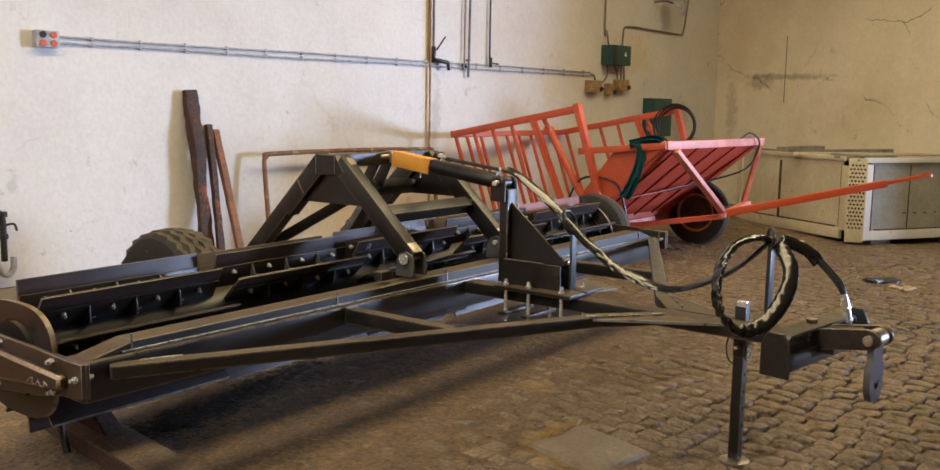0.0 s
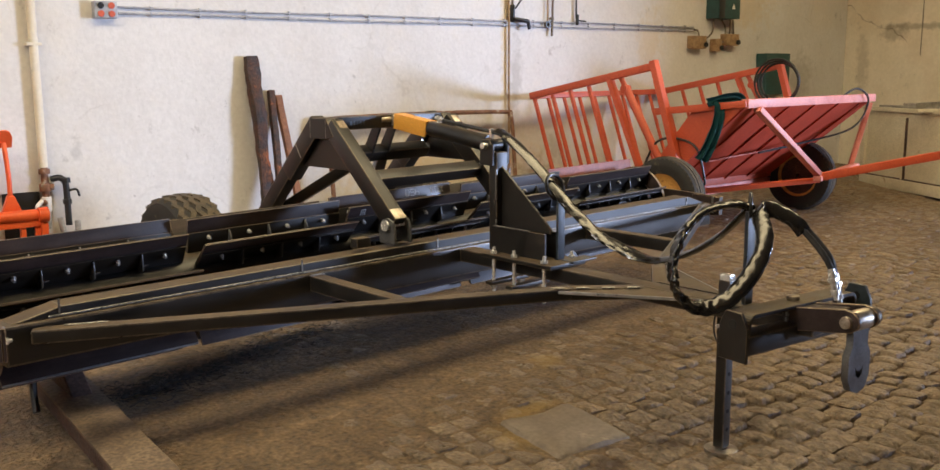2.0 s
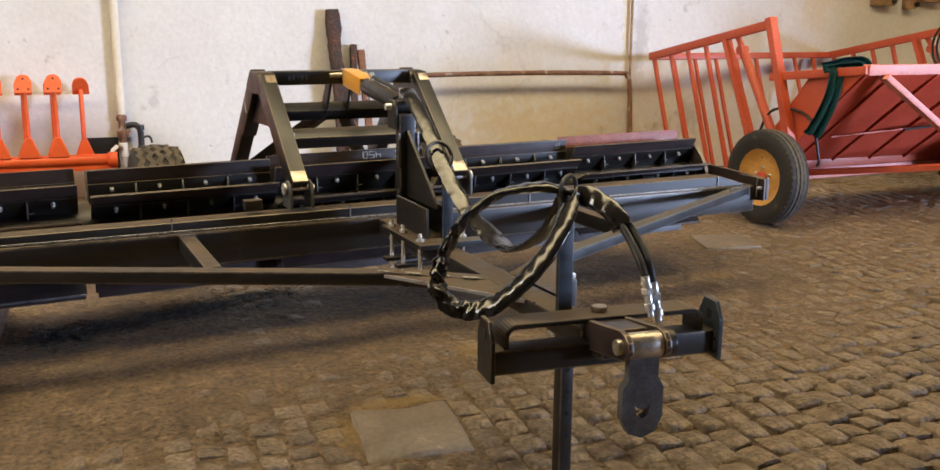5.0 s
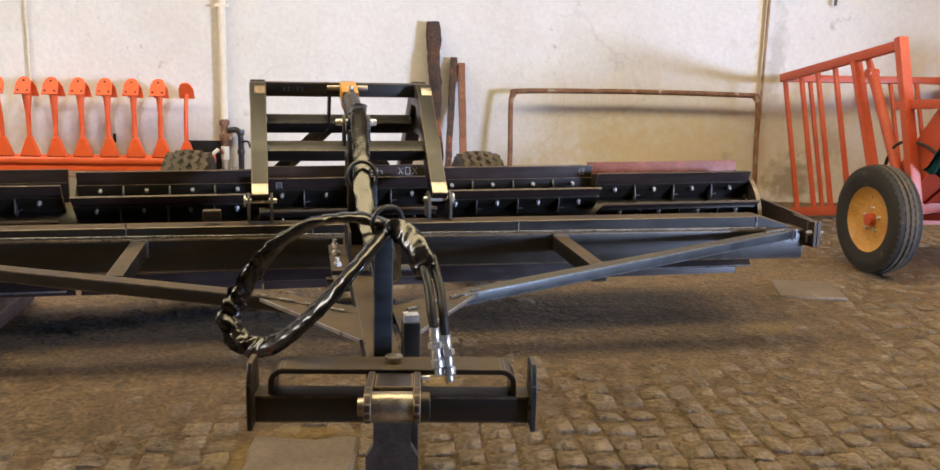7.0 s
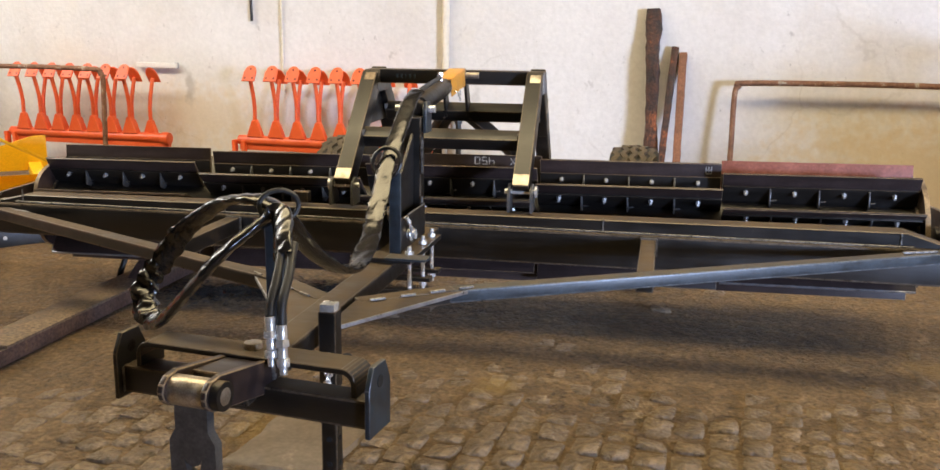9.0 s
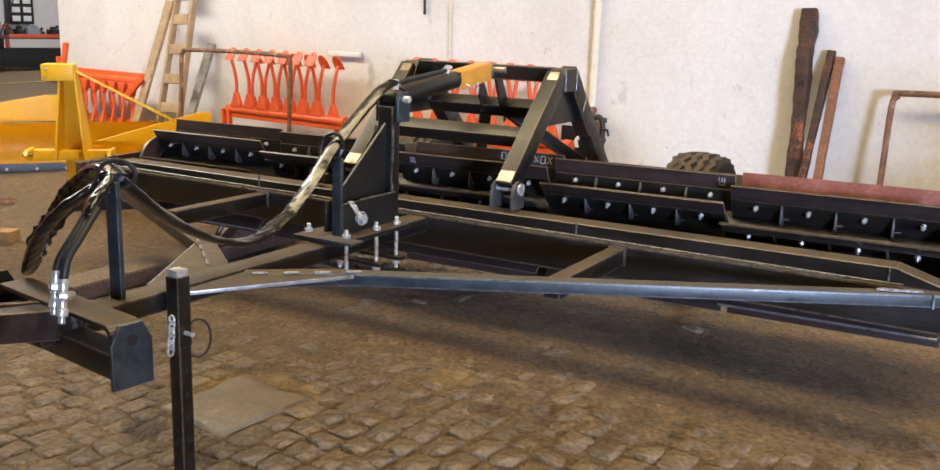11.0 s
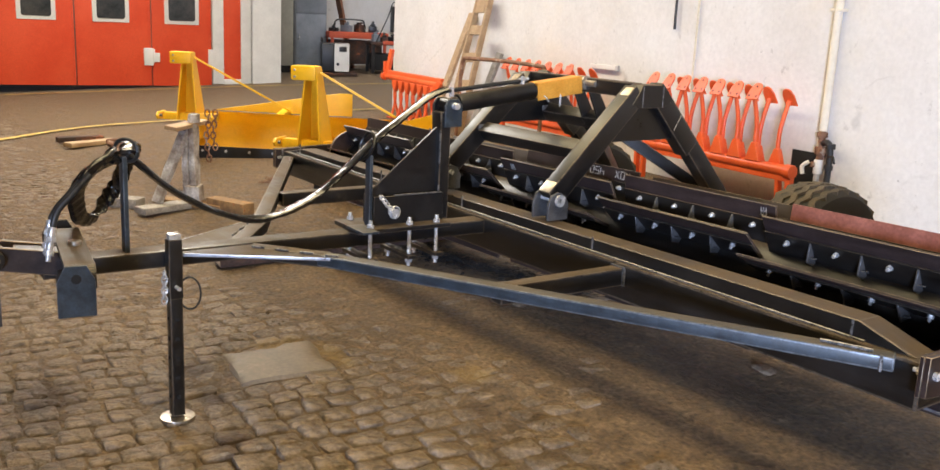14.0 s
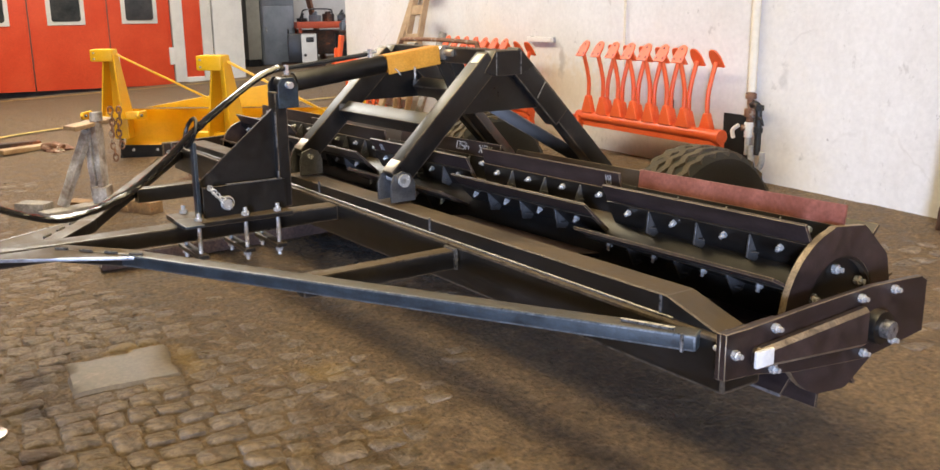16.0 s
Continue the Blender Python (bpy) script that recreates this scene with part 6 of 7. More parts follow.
# ---- rusty beam on the floor with a tripod foot ----
rb = thing("steel_beam", "rusty brown steel channel beam lying on the floor, dusty on top", "beam", pose(1.855, 3.50, ground(3.5) + 0.014, 2.4, 0, 0))
bm = B()
box(bm, (0, 0.06, 0.079), (0.20, 1.63, 0.014), 0.002)
part("top_flange", bm, DUSTYRUST, rb)
for d in (-1, 1):
    bm = B()
    box(bm, (d * 0.088, 0 if d > 0 else 0.03, 0.036), (0.018, 1.75 if d > 0 else 1.69, 0.072), 0.003)
    part("web", bm, RUSTBEAM, rb)
bm = B()
box(bm, (0, 0, 0.004), (0.158, 1.75, 0.012), 0.002)
part("bottom_flange", bm, RUSTBEAM, rb)
wd = thing("wedge_support", "dark rusty steel wedge support holding the roller up", "support", pose(1.86, 4.02, ground(4.02) + 0.085, 0, 0, 3))
bm = B()
plate(bm, [(-0.26, 0.0), (0.10, 0.0), (0.10, 0.20), (0.04, 0.255), (-0.03, 0.24), (-0.14, 0.08)], 0.09, YZ(0.0), 0.006)
part("wedge", bm, RUSTBEAM, wd)
bm = B()
rod(bm, (-0.10, 0.02, 0.235), (0.06, 0.03, 0.250), 0.028, 14, bev=0.004)
part("top_pin", bm, STEEL, wd)
bm = B()
sweep(bm, [(-0.04, 0.0, 0.22), (-0.12, -0.06, 0.15), (-0.16, -0.10, 0.05), (-0.17, -0.16, -0.06)], 0.016, 8, 5)
part("handle", bm, STEEL, wd)
bm = B()
rod(bm, (-0.16, -0.07, 0.13), (-0.12, -0.05, 0.165), 0.035, 12, bev=0.006)
part("knob", bm, STEEL, wd)

# ---- floor furniture ----
bm = B()
plate(bm, [(-0.20, -0.215), (0.205, -0.22), (0.22, 0.215), (-0.19, 0.22)], 0.05, Matrix.Identity(4), 0.014)
bmesh.ops.subdivide_edges(bm, edges=bm.edges[:], cuts=9, use_grid_fill=True)
for v in bm.verts:
    rim = max(abs(v.co.x), abs(v.co.y))
    v.co += Vector((0.010 * noise.noise(v.co * 9), 0.010 * noise.noise(v.co * 9 + Vector((5, 0, 0))), 0.0025 * noise.noise(v.co * 13) - (0.018 * max(0.0, noise.noise(v.co * 7) + 0.25) if rim > 0.18 and v.co.z > 0 else 0.0)))
single("cover_slab", bm, SLAB, "worn grey concrete cover slab set in the setts", "slab", pose(3.525, 2.46, 0.009, 2.2, 0, -2), kind="structure")
bm = B()
plate(bm, [(-0.20, -0.17), (0.20, -0.16), (0.19, 0.18), (-0.19, 0.17)], 0.04, Matrix.Identity(4), 0.008)
single("cover_slab", bm, SLAB, "pale concrete cover slab let into the floor", "slab", pose(6.43, 4.55, ground(4.55) - 0.008, 2.5, 0, -12), kind="structure")
bm = B()
rng = random.Random(5)
for i in range(900):
    a, r, f = rng.uniform(0, 6.28), abs(rng.gauss(0, 0.5)), rng.uniform(0, 1)
    p = Vector((2.15 + 1.25 * f * f + 0.30 * r * math.cos(a), 3.92 + 0.42 * f * f + 0.16 * r * math.sin(a), 0))
    p.z = ground(p.y) + rng.uniform(0.0, 0.026) * max(0, 1 - r) * (1 - 0.6 * f)
    q = [p]
    d = rng.uniform(0, 6.28)
    for k in range(4):
        d += rng.uniform(0.4, 1.4)
        q.append(q[-1] + Vector((0.014 * math.cos(d), 0.014 * math.sin(d), rng.uniform(-0.006, 0.007))))
    sweep(bm, q, 0.0018, 4, 2)
single("metal_shavings", bm, SOOT, "black pile of curled metal shavings on the floor", "shavings", kind="stuff")
for x, y, s, mt, lb in ((9.05, 3.02, 1.0, HOSE, "dark crumpled glove lying on the setts"), (8.86, 2.78, 0.7, PALEWOOD, "pale crumpled glove lying on the setts")):
    bm = B()
    t = bmesh.new()
    bmesh.ops.create_icosphere(t, subdivisions=3, radius=0.11 * s)
    for v in t.verts:
        v.co = Vector((v.co.x * 1.5, v.co.y * 0.8, max(v.co.z * 0.28, -0.004))) * (1 + 0.5 * noise.noise(v.co * 14))
    join(bm, t)
    for k in range(4):
        sweep(bm, [(0.10 * s, 0.03 * (k - 1.5) * s, 0.015), (0.17 * s, 0.045 * (k - 1.5) * s, 0.022), (0.22 * s, 0.05 * (k - 1.5) * s, 0.012)], 0.013 * s, 8, 4)
    single("work_glove", bm, mt, lb, "glove", pose(x, y, ground(y) + 0.008, 0, 0, 160), "gloves on the floor")

# ---- pipes and wiring on the north wall ----
WF = WALL_Y - 0.003


def wall_pipe(name, pts, r, mat, label, category, clips=()):
    th = thing(name, label, category, kind="structure")
    bm = B()
    sweep(bm, pts, r, 10, 5, smooth=len(pts) > 2)
    part("pipe", bm, mat, th)
    for c in clips:
        bm = B()
        box(bm, c, (r * 3.2, r * 2.6, 0.022), 0.002)
        part("clip", bm, mat, th)
    return th


wall_pipe("downpipe", [(2.566, 7.078, 0.88), (2.566, 7.078, HALL_H)], 0.032, WALLYELLOW, "cream limewashed vertical pipe on the wall", "pipe", [(2.566, 7.09, 1.78), (2.566, 7.09, 3.2)])
valve = thing("valve", "rusty valve and fittings at the foot of the pipe", "valve", pose(0.022, 0.024, 0), kind="structure")
for a, b, r, mt in (((2.545, 7.05, 0.66), (2.545, 7.05, 0.90), 0.026, RUST), ((2.545, 7.05, 0.83), (2.545, 7.05, 0.87), 0.040, RUST), ((2.545, 7.05, 0.70), (2.545, 7.05, 0.76), 0.042, RUST), ((2.545, 7.045, 0.735), (2.60, 7.02, 0.735), 0.024, RUST),
                    ((2.545, 7.045, 0.55), (2.545, 7.045, 0.66), 0.034, WHITEPAINT), ((2.51, 7.00, 0.62), (2.545, 7.045, 0.62), 0.022, RUST), ((2.545, 7.04, 0.42), (2.545, 7.04, 0.55), 0.022, CABLE)):
    bm = B()
    rod(bm, a, b, r, 14, bev=0.005)
    part("fitting", bm, mt, valve)
for pts, r, mt in (([(2.58, 7.03, 0.79), (2.64, 7.01, 0.80), (2.675, 7.00, 0.76), (2.68, 7.00, 0.66), (2.68, 7.00, 0.44)], 0.024, HOSE), ([(2.62, 7.00, 0.50), (2.64, 6.99, 0.38), (2.69, 6.99, 0.34), (2.735, 6.99, 0.38), (2.74, 6.99, 0.47)], 0.022, CABLE),
                   ([(2.50, 6.99, 0.64), (2.46, 6.97, 0.60), (2.47, 6.97, 0.54)], 0.016, WHITEPAINT), ([(2.68, 6.99, 0.70), (2.74, 6.96, 0.71), (2.76, 6.96, 0.66)], 0.009, STEEL)):
    bm = B()
    sweep(bm, pts, r, 10, 5)
    part("bend", bm, mt, valve)
for z in (0.78, 0.62):
    bm = B()
    rod(bm, (2.68, 7.0, z - 0.02), (2.68, 7.0, z + 0.02), 0.033, 6, bev=0.003)
    part("nut", bm, HOSE, valve)
bm = B()
box(bm, (2.40, WF - 0.006, 0.53), (0.26, 0.012, 0.34), 0.002)
single("black_plate", bm, DARKHOLE, "square black recess plate low on the white wall", "plate", kind="structure")

for dz, x0, x1 in ((0.0, 3.20, 9.95), (0.045, 3.20, 9.95)):
    th = thing("conduit", "thin grey wiring conduit clipped along the wall", "conduit", group="wall conduits", kind="structure")
    bm = B()
    n = 12
    sweep(bm, [(x0 + (x1 - x0) * i / n, WF - 0.014, 2.018 + dz + 0.004 * math.sin(i * 1.3 + dz * 50)) for i in range(n + 1)], 0.0095, 8, 3)
    part("pipe", bm, CABLE, th)
    for i in range(17):
        bm = B()
        x = x0 + 0.25 + i * (x1 - x0 - 0.4) / 16
        box(bm, (x, WF - 0.012, 2.018 + dz), (0.018, 0.026, 0.030), 0.003)
        part("clip", bm, CABLE, th)
sock = thing("socket_box", "grey four way socket box with red and black outlets", "socket", kind="structure")
bm = B()
box(bm, (3.09, WF - 0.04, 2.04), (0.17, 0.08, 0.125), 0.008)
part("housing", bm, CABLE, sock)
for i, (dx, dz) in enumerate(((-0.04, 0.03), (0.04, 0.03), (-0.04, -0.03), (0.04, -0.03))):
    bm = B()
    rod(bm, (3.09 + dx, WF - 0.08, 2.04 + dz), (3.09 + dx, WF - 0.088, 2.04 + dz), 0.024, 16)
    part("outlet", bm, CARTRED if i in (1, 2, 3) else BLACK, sock)
wall_pipe("drop_pipe", [(7.08, 7.09, 0.25), (7.08, 7.09, HALL_H)], 0.012, BROWNBOX, "thin yellowed vertical conduit on the wall", "conduit")
wall_pipe("drop_pipe", [(7.115, 7.08, 2.16), (7.115, 7.08, HALL_H)], 0.014, CABLEDARK, "brown vertical water pipe ending in a tap", "pipe")
tap = thing("tap", "old dark tap with a lever on the wall pipe", "tap", kind="structure")
for a, b, r in (((7.115, 7.08, 2.05), (7.115, 7.08, 2.22), 0.026), ((7.115, 7.06, 2.08), (7.28, 7.03, 2.06), 0.022), ((7.28, 7.03, 2.07), (7.30, 7.03, 1.98), 0.018), ((7.12, 7.04, 2.18), (7.21, 7.0, 2.32), 0.009)):
    bm = B()
    rod(bm, a, b, r, 12, bev=0.003)
    part("fitting", bm, STEEL, tap)
wall_pipe("drop_pipe", [(7.655, 7.08, 1.92), (7.665, 7.08, 2.4), (7.69, 7.08, HALL_H)], 0.013, CABLEDARK, "brown vertical conduit on the wall", "conduit", [(7.66, 7.09, 2.10)])
wall_pipe("drop_pipe", [(7.60, 7.09, 2.05), (7.61, 7.09, HALL_H)], 0.008, BROWNBOX, "thin ochre cable on the wall", "conduit")
bm = B()
ring_plate(bm, 0.036, 0.022, 0.03, XZ(7.09) @ Matrix.Translation((7.60, 2.035, 0)), 18)
single("pipe_ring", bm, STEEL, "round pipe ring fixed on the wall", "fitting", kind="structure")
wall_pipe("hanging_cable", [(8.02, 7.09, 2.12), (8.01, 7.09, 2.4), (8.01, 7.09, HALL_H)], 0.010, HOSE, "dark hanging cable on the wall", "cable")
bm = B()
rod(bm, (8.02, 7.08, 2.04), (8.02, 7.08, 2.15), 0.018, 10)
rod(bm, (8.02, 7.08, 2.09), (8.12, 7.05, 2.08), 0.008, 8)
single("cable_plug", bm, HOSE, "dark plug at the hanging cable's end", "plug", kind="structure")
swb = thing("switch_box", "blue grey switch box with a small white mark", "switch box", kind="structure")
bm = B()
box(bm, (10.40, WF - 0.09, 2.29), (0.42, 0.18, 0.25), 0.008)
part("housing", bm, TEAL, swb)
bm = B()
box(bm, (10.26, WF - 0.184, 2.29), (0.10, 0.012, 0.24), 0.003)
part("hinge_side", bm, BLACK, swb)
bm = B()
plate(bm, [(10.45, 2.28), (10.51, 2.28), (10.48, 2.34)], 0.004, XZ(WF - 0.183))
part("warning_mark", bm, WHITEPAINT, swb)
for x, z, w, h, lb in ((9.98, 1.885, 0.25, 0.15, "stained brown junction box on the wall"), (10.60, 1.920, 0.25, 0.14, "stained brown junction box on the wall"), (10.33, 1.855, 0.11, 0.15, "broken brown socket hanging from its wires")):
    jb = thing("junction_box", lb, "junction box", group="junction boxes", kind="structure")
    bm = B()
    box(bm, (x, WF - 0.05, z), (w, 0.10, h), 0.012)
    part("housing", bm, BROWNBOX, jb)
    bm = B()
    rod(bm, (x + w * 0.38, WF - 0.10, z - 0.03), (x + w * 0.38, WF - 0.125, z - 0.03), 0.028, 10, bev=0.004)
    part("knob", bm, BLACK, jb)
for pts in ([(10.30, 7.08, 2.42), (10.26, 7.09, 2.6), (10.22, 7.09, 2.75), (10.22, 7.09, HALL_H)], [(10.62, 7.09, 1.98), (10.63, 7.09, 2.25), (10.64, 7.09, 2.55), (10.72, 7.09, 2.68), (11.3, 7.09, 2.68), (12.05, 7.09, 2.67), (12.16, 7.09, 2.72), (12.25, 7.09, 3.1), (12.3, 7.09, 3.6)],
            [(10.30, 7.09, 2.16), (10.28, 7.08, 2.02), (10.18, 7.07, 1.94)], [(10.46, 7.09, 2.16), (10.52, 7.08, 2.06), (10.50, 7.07, 1.92), (10.42, 7.06, 1.88)], [(9.95, 7.09, 2.03), (10.02, 7.09, 2.02), (10.04, 7.09, 1.95)], [(10.68, 7.09, 2.16), (10.70, 7.09, 1.98)]):
    wall_pipe("wire", pts, 0.011, CABLEDARK, "brown wire clipped to the wall", "wire")
lampw = thing("wall_lamp", "old round metal lamp fixed high on the wall", "lamp", kind="structure")
bm = B()
lathe(bm, [(0.02, 0.10), (0.05, 0.08), (0.16, 0.0), (0.165, -0.01), (0.15, -0.002), (0.045, 0.07), (0.02, 0.08)], pose(11.62, 6.86, 3.02, 60, 20, 0), 24)
part("shade", bm, CABLE, lampw)
bm = B()
sweep(bm, [(11.40, 7.11, 3.06), (11.45, 6.98, 3.07), (11.58, 6.92, 3.05)], 0.016, 8, 4)
part("bracket", bm, CABLEDARK, lampw)
bm = B()
box(bm, (11.46, 7.03, 1.50), (0.50, 0.16, 0.52), 0.006)
single("green_cabinet", bm, TEAL, "dark green metal box mounted on the wall", "cabinet", kind="structure")
bm = B()
box(bm, (EAST_X - 0.004, 6.03, 2.21), (0.007, 0.009, 0.95))
single("wall_rod", bm, CABLEDARK, "thin dark rod on the yellowed wall", "rod", kind="structure")

# thin pipe, hanging cable, rail and small marks on the white wall
wall_pipe("drop_pipe", [(1.055, 7.10, 0.98), (1.05, 7.10, HALL_H)], 0.010, CREAM, "thin limewashed vertical pipe on the wall", "pipe")
wall_pipe("hanging_cable", [(0.775, 7.09, 1.64), (0.77, 7.09, 1.9), (0.76, 7.09, HALL_H)], 0.012, HOSE, "dark hanging cable on the white wall", "cable")
rail = thing("wall_rail", "short white painted rail fixed on the wall", "rail", kind="structure")
bm = B()
beam(bm, (-0.42, 7.075, 1.175), (0.0, 7.075, 1.175), 0.03, 0.045, 0.004)
part("bar", bm, WHITEPAINT, rail)
for x in (-0.40, -0.02):
    bm = B()
    box(bm, (x, 7.105, 1.175), (0.03, 0.03, 0.05), 0.003)
    part("bracket", bm, CABLE, rail)
bm = B()
box(bm, (1.68, WF - 0.003, 0.71), (0.025, 0.006, 0.07), 0.002)
single("black_mark", bm, DARKHOLE, "small black slot in the white wall", "slot", kind="structure")

# ---- west end: red doors, pillar, workshop bay ----
wall("wall_west", (WEST_X - 0.4, SOUTH_Y + 0.003, -0.1), (WEST_X, 0.2, HALL_H), WALL, "plain white end wall of the hall")
wall("wall_west_lintel", (WEST_X - 0.4, 0.2, 3.15), (WEST_X, 6.44, HALL_H), WALL, "white wall over the red doors")
wall("pillar", (WEST_X - 0.5, 6.445, 0.0), (WEST_X + 0.02, 6.98, HALL_H), WHITEPAINT, "white painted pillar beside the doors")
for y0, y1, win in ((0.22, 2.16, 1.60), (2.17, 3.41, 2.83), (3.42, 4.66, 4.00), (4.67, 5.71, 5.19)):
    dr = thing("door", "large orange red sheet metal folding door leaf", "door", group="red door leaves", kind="structure")
    bm = B()
    box(bm, (WEST_X - 0.10, (y0 + y1) / 2, 1.62), (0.06, y1 - y0 - 0.012, 2.95), 0.006)
    part("leaf", bm, DOORRED, dr)
    bm = B()
    box(bm, (WEST_X - 0.062, win, 1.62), (0.03, 0.60, 0.80), 0.010)
    wf = part("window_frame", bm, WHITEPAINT, dr)
    bm = B()
    plate(bm, [(win - 0.20, 1.28), (win + 0.20, 1.28), (win + 0.23, 1.31), (win + 0.23, 1.93), (win + 0.20, 1.96), (win - 0.20, 1.96), (win - 0.23, 1.93), (win - 0.23, 1.31)], 0.014, YZ(WEST_X - 0.043))
    part("pane", bm, GLASS, wf)
    if y0 == 3.42:
        bm = B()
        box(bm, (WEST_X - 0.055, 4.605, 0.65), (0.05, 0.16, 0.30), 0.008)
        box(bm, (WEST_X - 0.050, 4.745, 0.64), (0.04, 0.10, 0.16), 0.008)
        hp = part("hinge_plate", bm, WHITEPAINT, dr)
        bm = B()
        rod(bm, (WEST_X - 0.045, 4.69, 0.55), (WEST_X - 0.045, 4.69, 0.78), 0.022, 12, bev=0.004)
        part("hinge_pin", bm, WHITEPAINT, hp)
    bm = B()
    box(bm, (WEST_X - 0.064, y1 - 0.02, 1.62), (0.012, 0.030, 2.93), 0.003)
    part("seam_strip", bm, DOORRED, dr)
    if y1 == 5.71:
        bm = B()
        box(bm, (WEST_X - 0.050, 5.690, 0.65), (0.04, 0.09, 0.30), 0.006)
        part("hinge_plate", bm, WHITEPAINT, dr)
dr = thing("door", "narrow red side panel with white frame", "door", kind="structure")
bm = B()
box(bm, (WEST_X - 0.10, 6.085, 1.65), (0.06, 0.32, 2.85), 0.006)
part("leaf", bm, DOORRED, dr)
for y, w in ((5.825, 0.20), (6.335, 0.18)):
    bm = B()
    box(bm, (WEST_X - 0.08, y, 1.66), (0.10, w, 2.95), 0.008)
    part("white_jamb", bm, WHITEPAINT, dr)
bm = B()
box(bm, (WEST_X - 0.075, 6.085, 0.22), (0.09, 0.32, 0.10), 0.008)
part("white_sill", bm, WHITEPAINT, dr)
tc = thing("tall_cabinet", "tall blue grey metal cabinet in the workshop", "cabinet", pose(-12.25, 8.36, ground(8.4)))
bm = B()
box(bm, (0, 0, 1.45), (0.40, 0.72, 2.9), 0.01)
part("body", bm, GREYPAINT, tc)
for z, h in ((0.62, 1.14), (2.02, 1.60)):
    bm = B()
    box(bm, (0.208, 0, z), (0.014, 0.66, h), 0.006)
    dk = part("door", bm, GREYPAINT, tc)
    bm = B()
    box(bm, (0.225, -0.26, z + 0.1), (0.03, 0.025, 0.12), 0.005)
    part("handle", bm, BRIGHT, dk)
tc = thing("tall_cabinet", "narrow cream metal locker standing in the workshop", "cabinet", pose(-12.25, 7.84, ground(7.8)))
bm = B()
box(bm, (0, 0, 1.52), (0.40, 0.28, 2.75), 0.008)
part("body", bm, GREYENAMEL, tc)
bm = B()
box(bm, (0, 0, 0.075), (0.36, 0.26, 0.15), 0.004)
part("plinth", bm, BLACK, tc)
wm = thing("welding_machine", "black welding machine with a white front panel", "welding machine", pose(-11.0, 8.50, ground(8.5), 0, 0, -18))
bm = B()
box(bm, (0, 0, 0.37), (0.60, 0.58, 0.56), 0.02)
case = part("case", bm, BLACK, wm)
bm = B()
box(bm, (0.305, 0.12, 0.38), (0.014, 0.30, 0.56), 0.03)
part("front_panel", bm, WHITEPAINT, wm)
bm = B()
box(bm, (0.314, 0.14, 0.54), (0.008, 0.15, 0.10), 0.002)
part("display", bm, BLACK, wm)
bm = B()
rod(bm, (0.31, 0.04, 0.24), (0.335, 0.04, 0.24), 0.03, 14, bev=0.004)
part("knob", bm, BLACK, wm)
bm = B()
sweep(bm, [(-0.2, -0.27, 0.66), (-0.2, -0.27, 0.74), (0.2, -0.27, 0.74), (0.2, -0.27, 0.66)], 0.012, 8, 4)
part("carry_bar", bm, STEEL, wm)
bm = B()
box(bm, (0.02, 0, 0.045), (0.80, 0.86, 0.05), 0.006)
part("pallet", bm, OLDWOOD, wm)
for y in (-0.24, 0.24):
    bm = B()
    rod(bm, (-0.2, y - 0.02, 0.09), (-0.2, y + 0.02, 0.09), 0.04, 14)
    part("castor", bm, RUBBER, wm)

wb = thing("workbench", "red steel workbench with a dark underside", "workbench", pose(-11.95, 9.35, ground(9.3), 0, 0, -8))
bm = B()
box(bm, (0, 0, 0.76), (0.62, 1.30, 0.13), 0.01)
part("top", bm, CARTRED, wb)
for x in (-0.26, 0.26):
    for y in (-0.58, 0.58):
        bm = B()
        box(bm, (x, y, 0.35), (0.06, 0.06, 0.70), 0.006)
        part("leg", bm, CARTRED, wb)
bm = B()
box(bm, (-0.05, 0, 0.40), (0.45, 1.10, 0.50), 0.01)
part("drawer_box", bm, OLDWOOD, wb)
bm = B()
sweep(bm, [(0.24, -0.55, 0.82), (0.24, -0.52, 1.02), (0.24, -0.40, 1.08), (0.24, 0.05, 1.08), (0.24, 0.12, 1.0), (0.24, 0.13, 0.82)], 0.016, 8, 5)
part("guard_rail", bm, STEEL, wb)
tb2 = thing("tool_table", "dark steel table with a red edge and black tools", "table", pose(-10.95, 10.05, ground(10.0), 0, 0, -10))
bm = B()
box(bm, (0, 0, 0.60), (0.60, 1.60, 0.06), 0.008)
part("top", bm, OLDWOOD, tb2)
bm = B()
box(bm, (0.306, -0.1, 0.625), (0.012, 0.9, 0.07), 0.004)
part("red_edge", bm, CARTRED, tb2)
for x in (-0.25, 0.25):
    for y in (-0.74, 0.74):
        bm = B()
        box(bm, (x, y, 0.285), (0.06, 0.06, 0.57), 0.006)
        part("leg", bm, BLACK, tb2)
bm = B()
box(bm, (-0.02, 0, 0.22), (0.50, 1.40, 0.34), 0.02)
part("lower_chest", bm, DARKHOLE, tb2)
leaning("board", (-12.55, 9.52, ground(9.5)), (-12.75, 9.06, 2.75), 0.26, 0.05, REDWOOD, "reddish wooden board leaning in the workshop", "board", 0.006)
bm = B()
sweep(bm, [(-10.9, 9.35, ground(9.4) + 0.62), (-10.9, 9.62, 1.50), (-10.9, 9.72, 1.78), (-10.9, 9.80, 1.80)], 0.012, 8, 5)
single("lever_bar", bm, STEEL, "thin black bent lever bar standing on the table", "lever")
rng = random.Random(9)
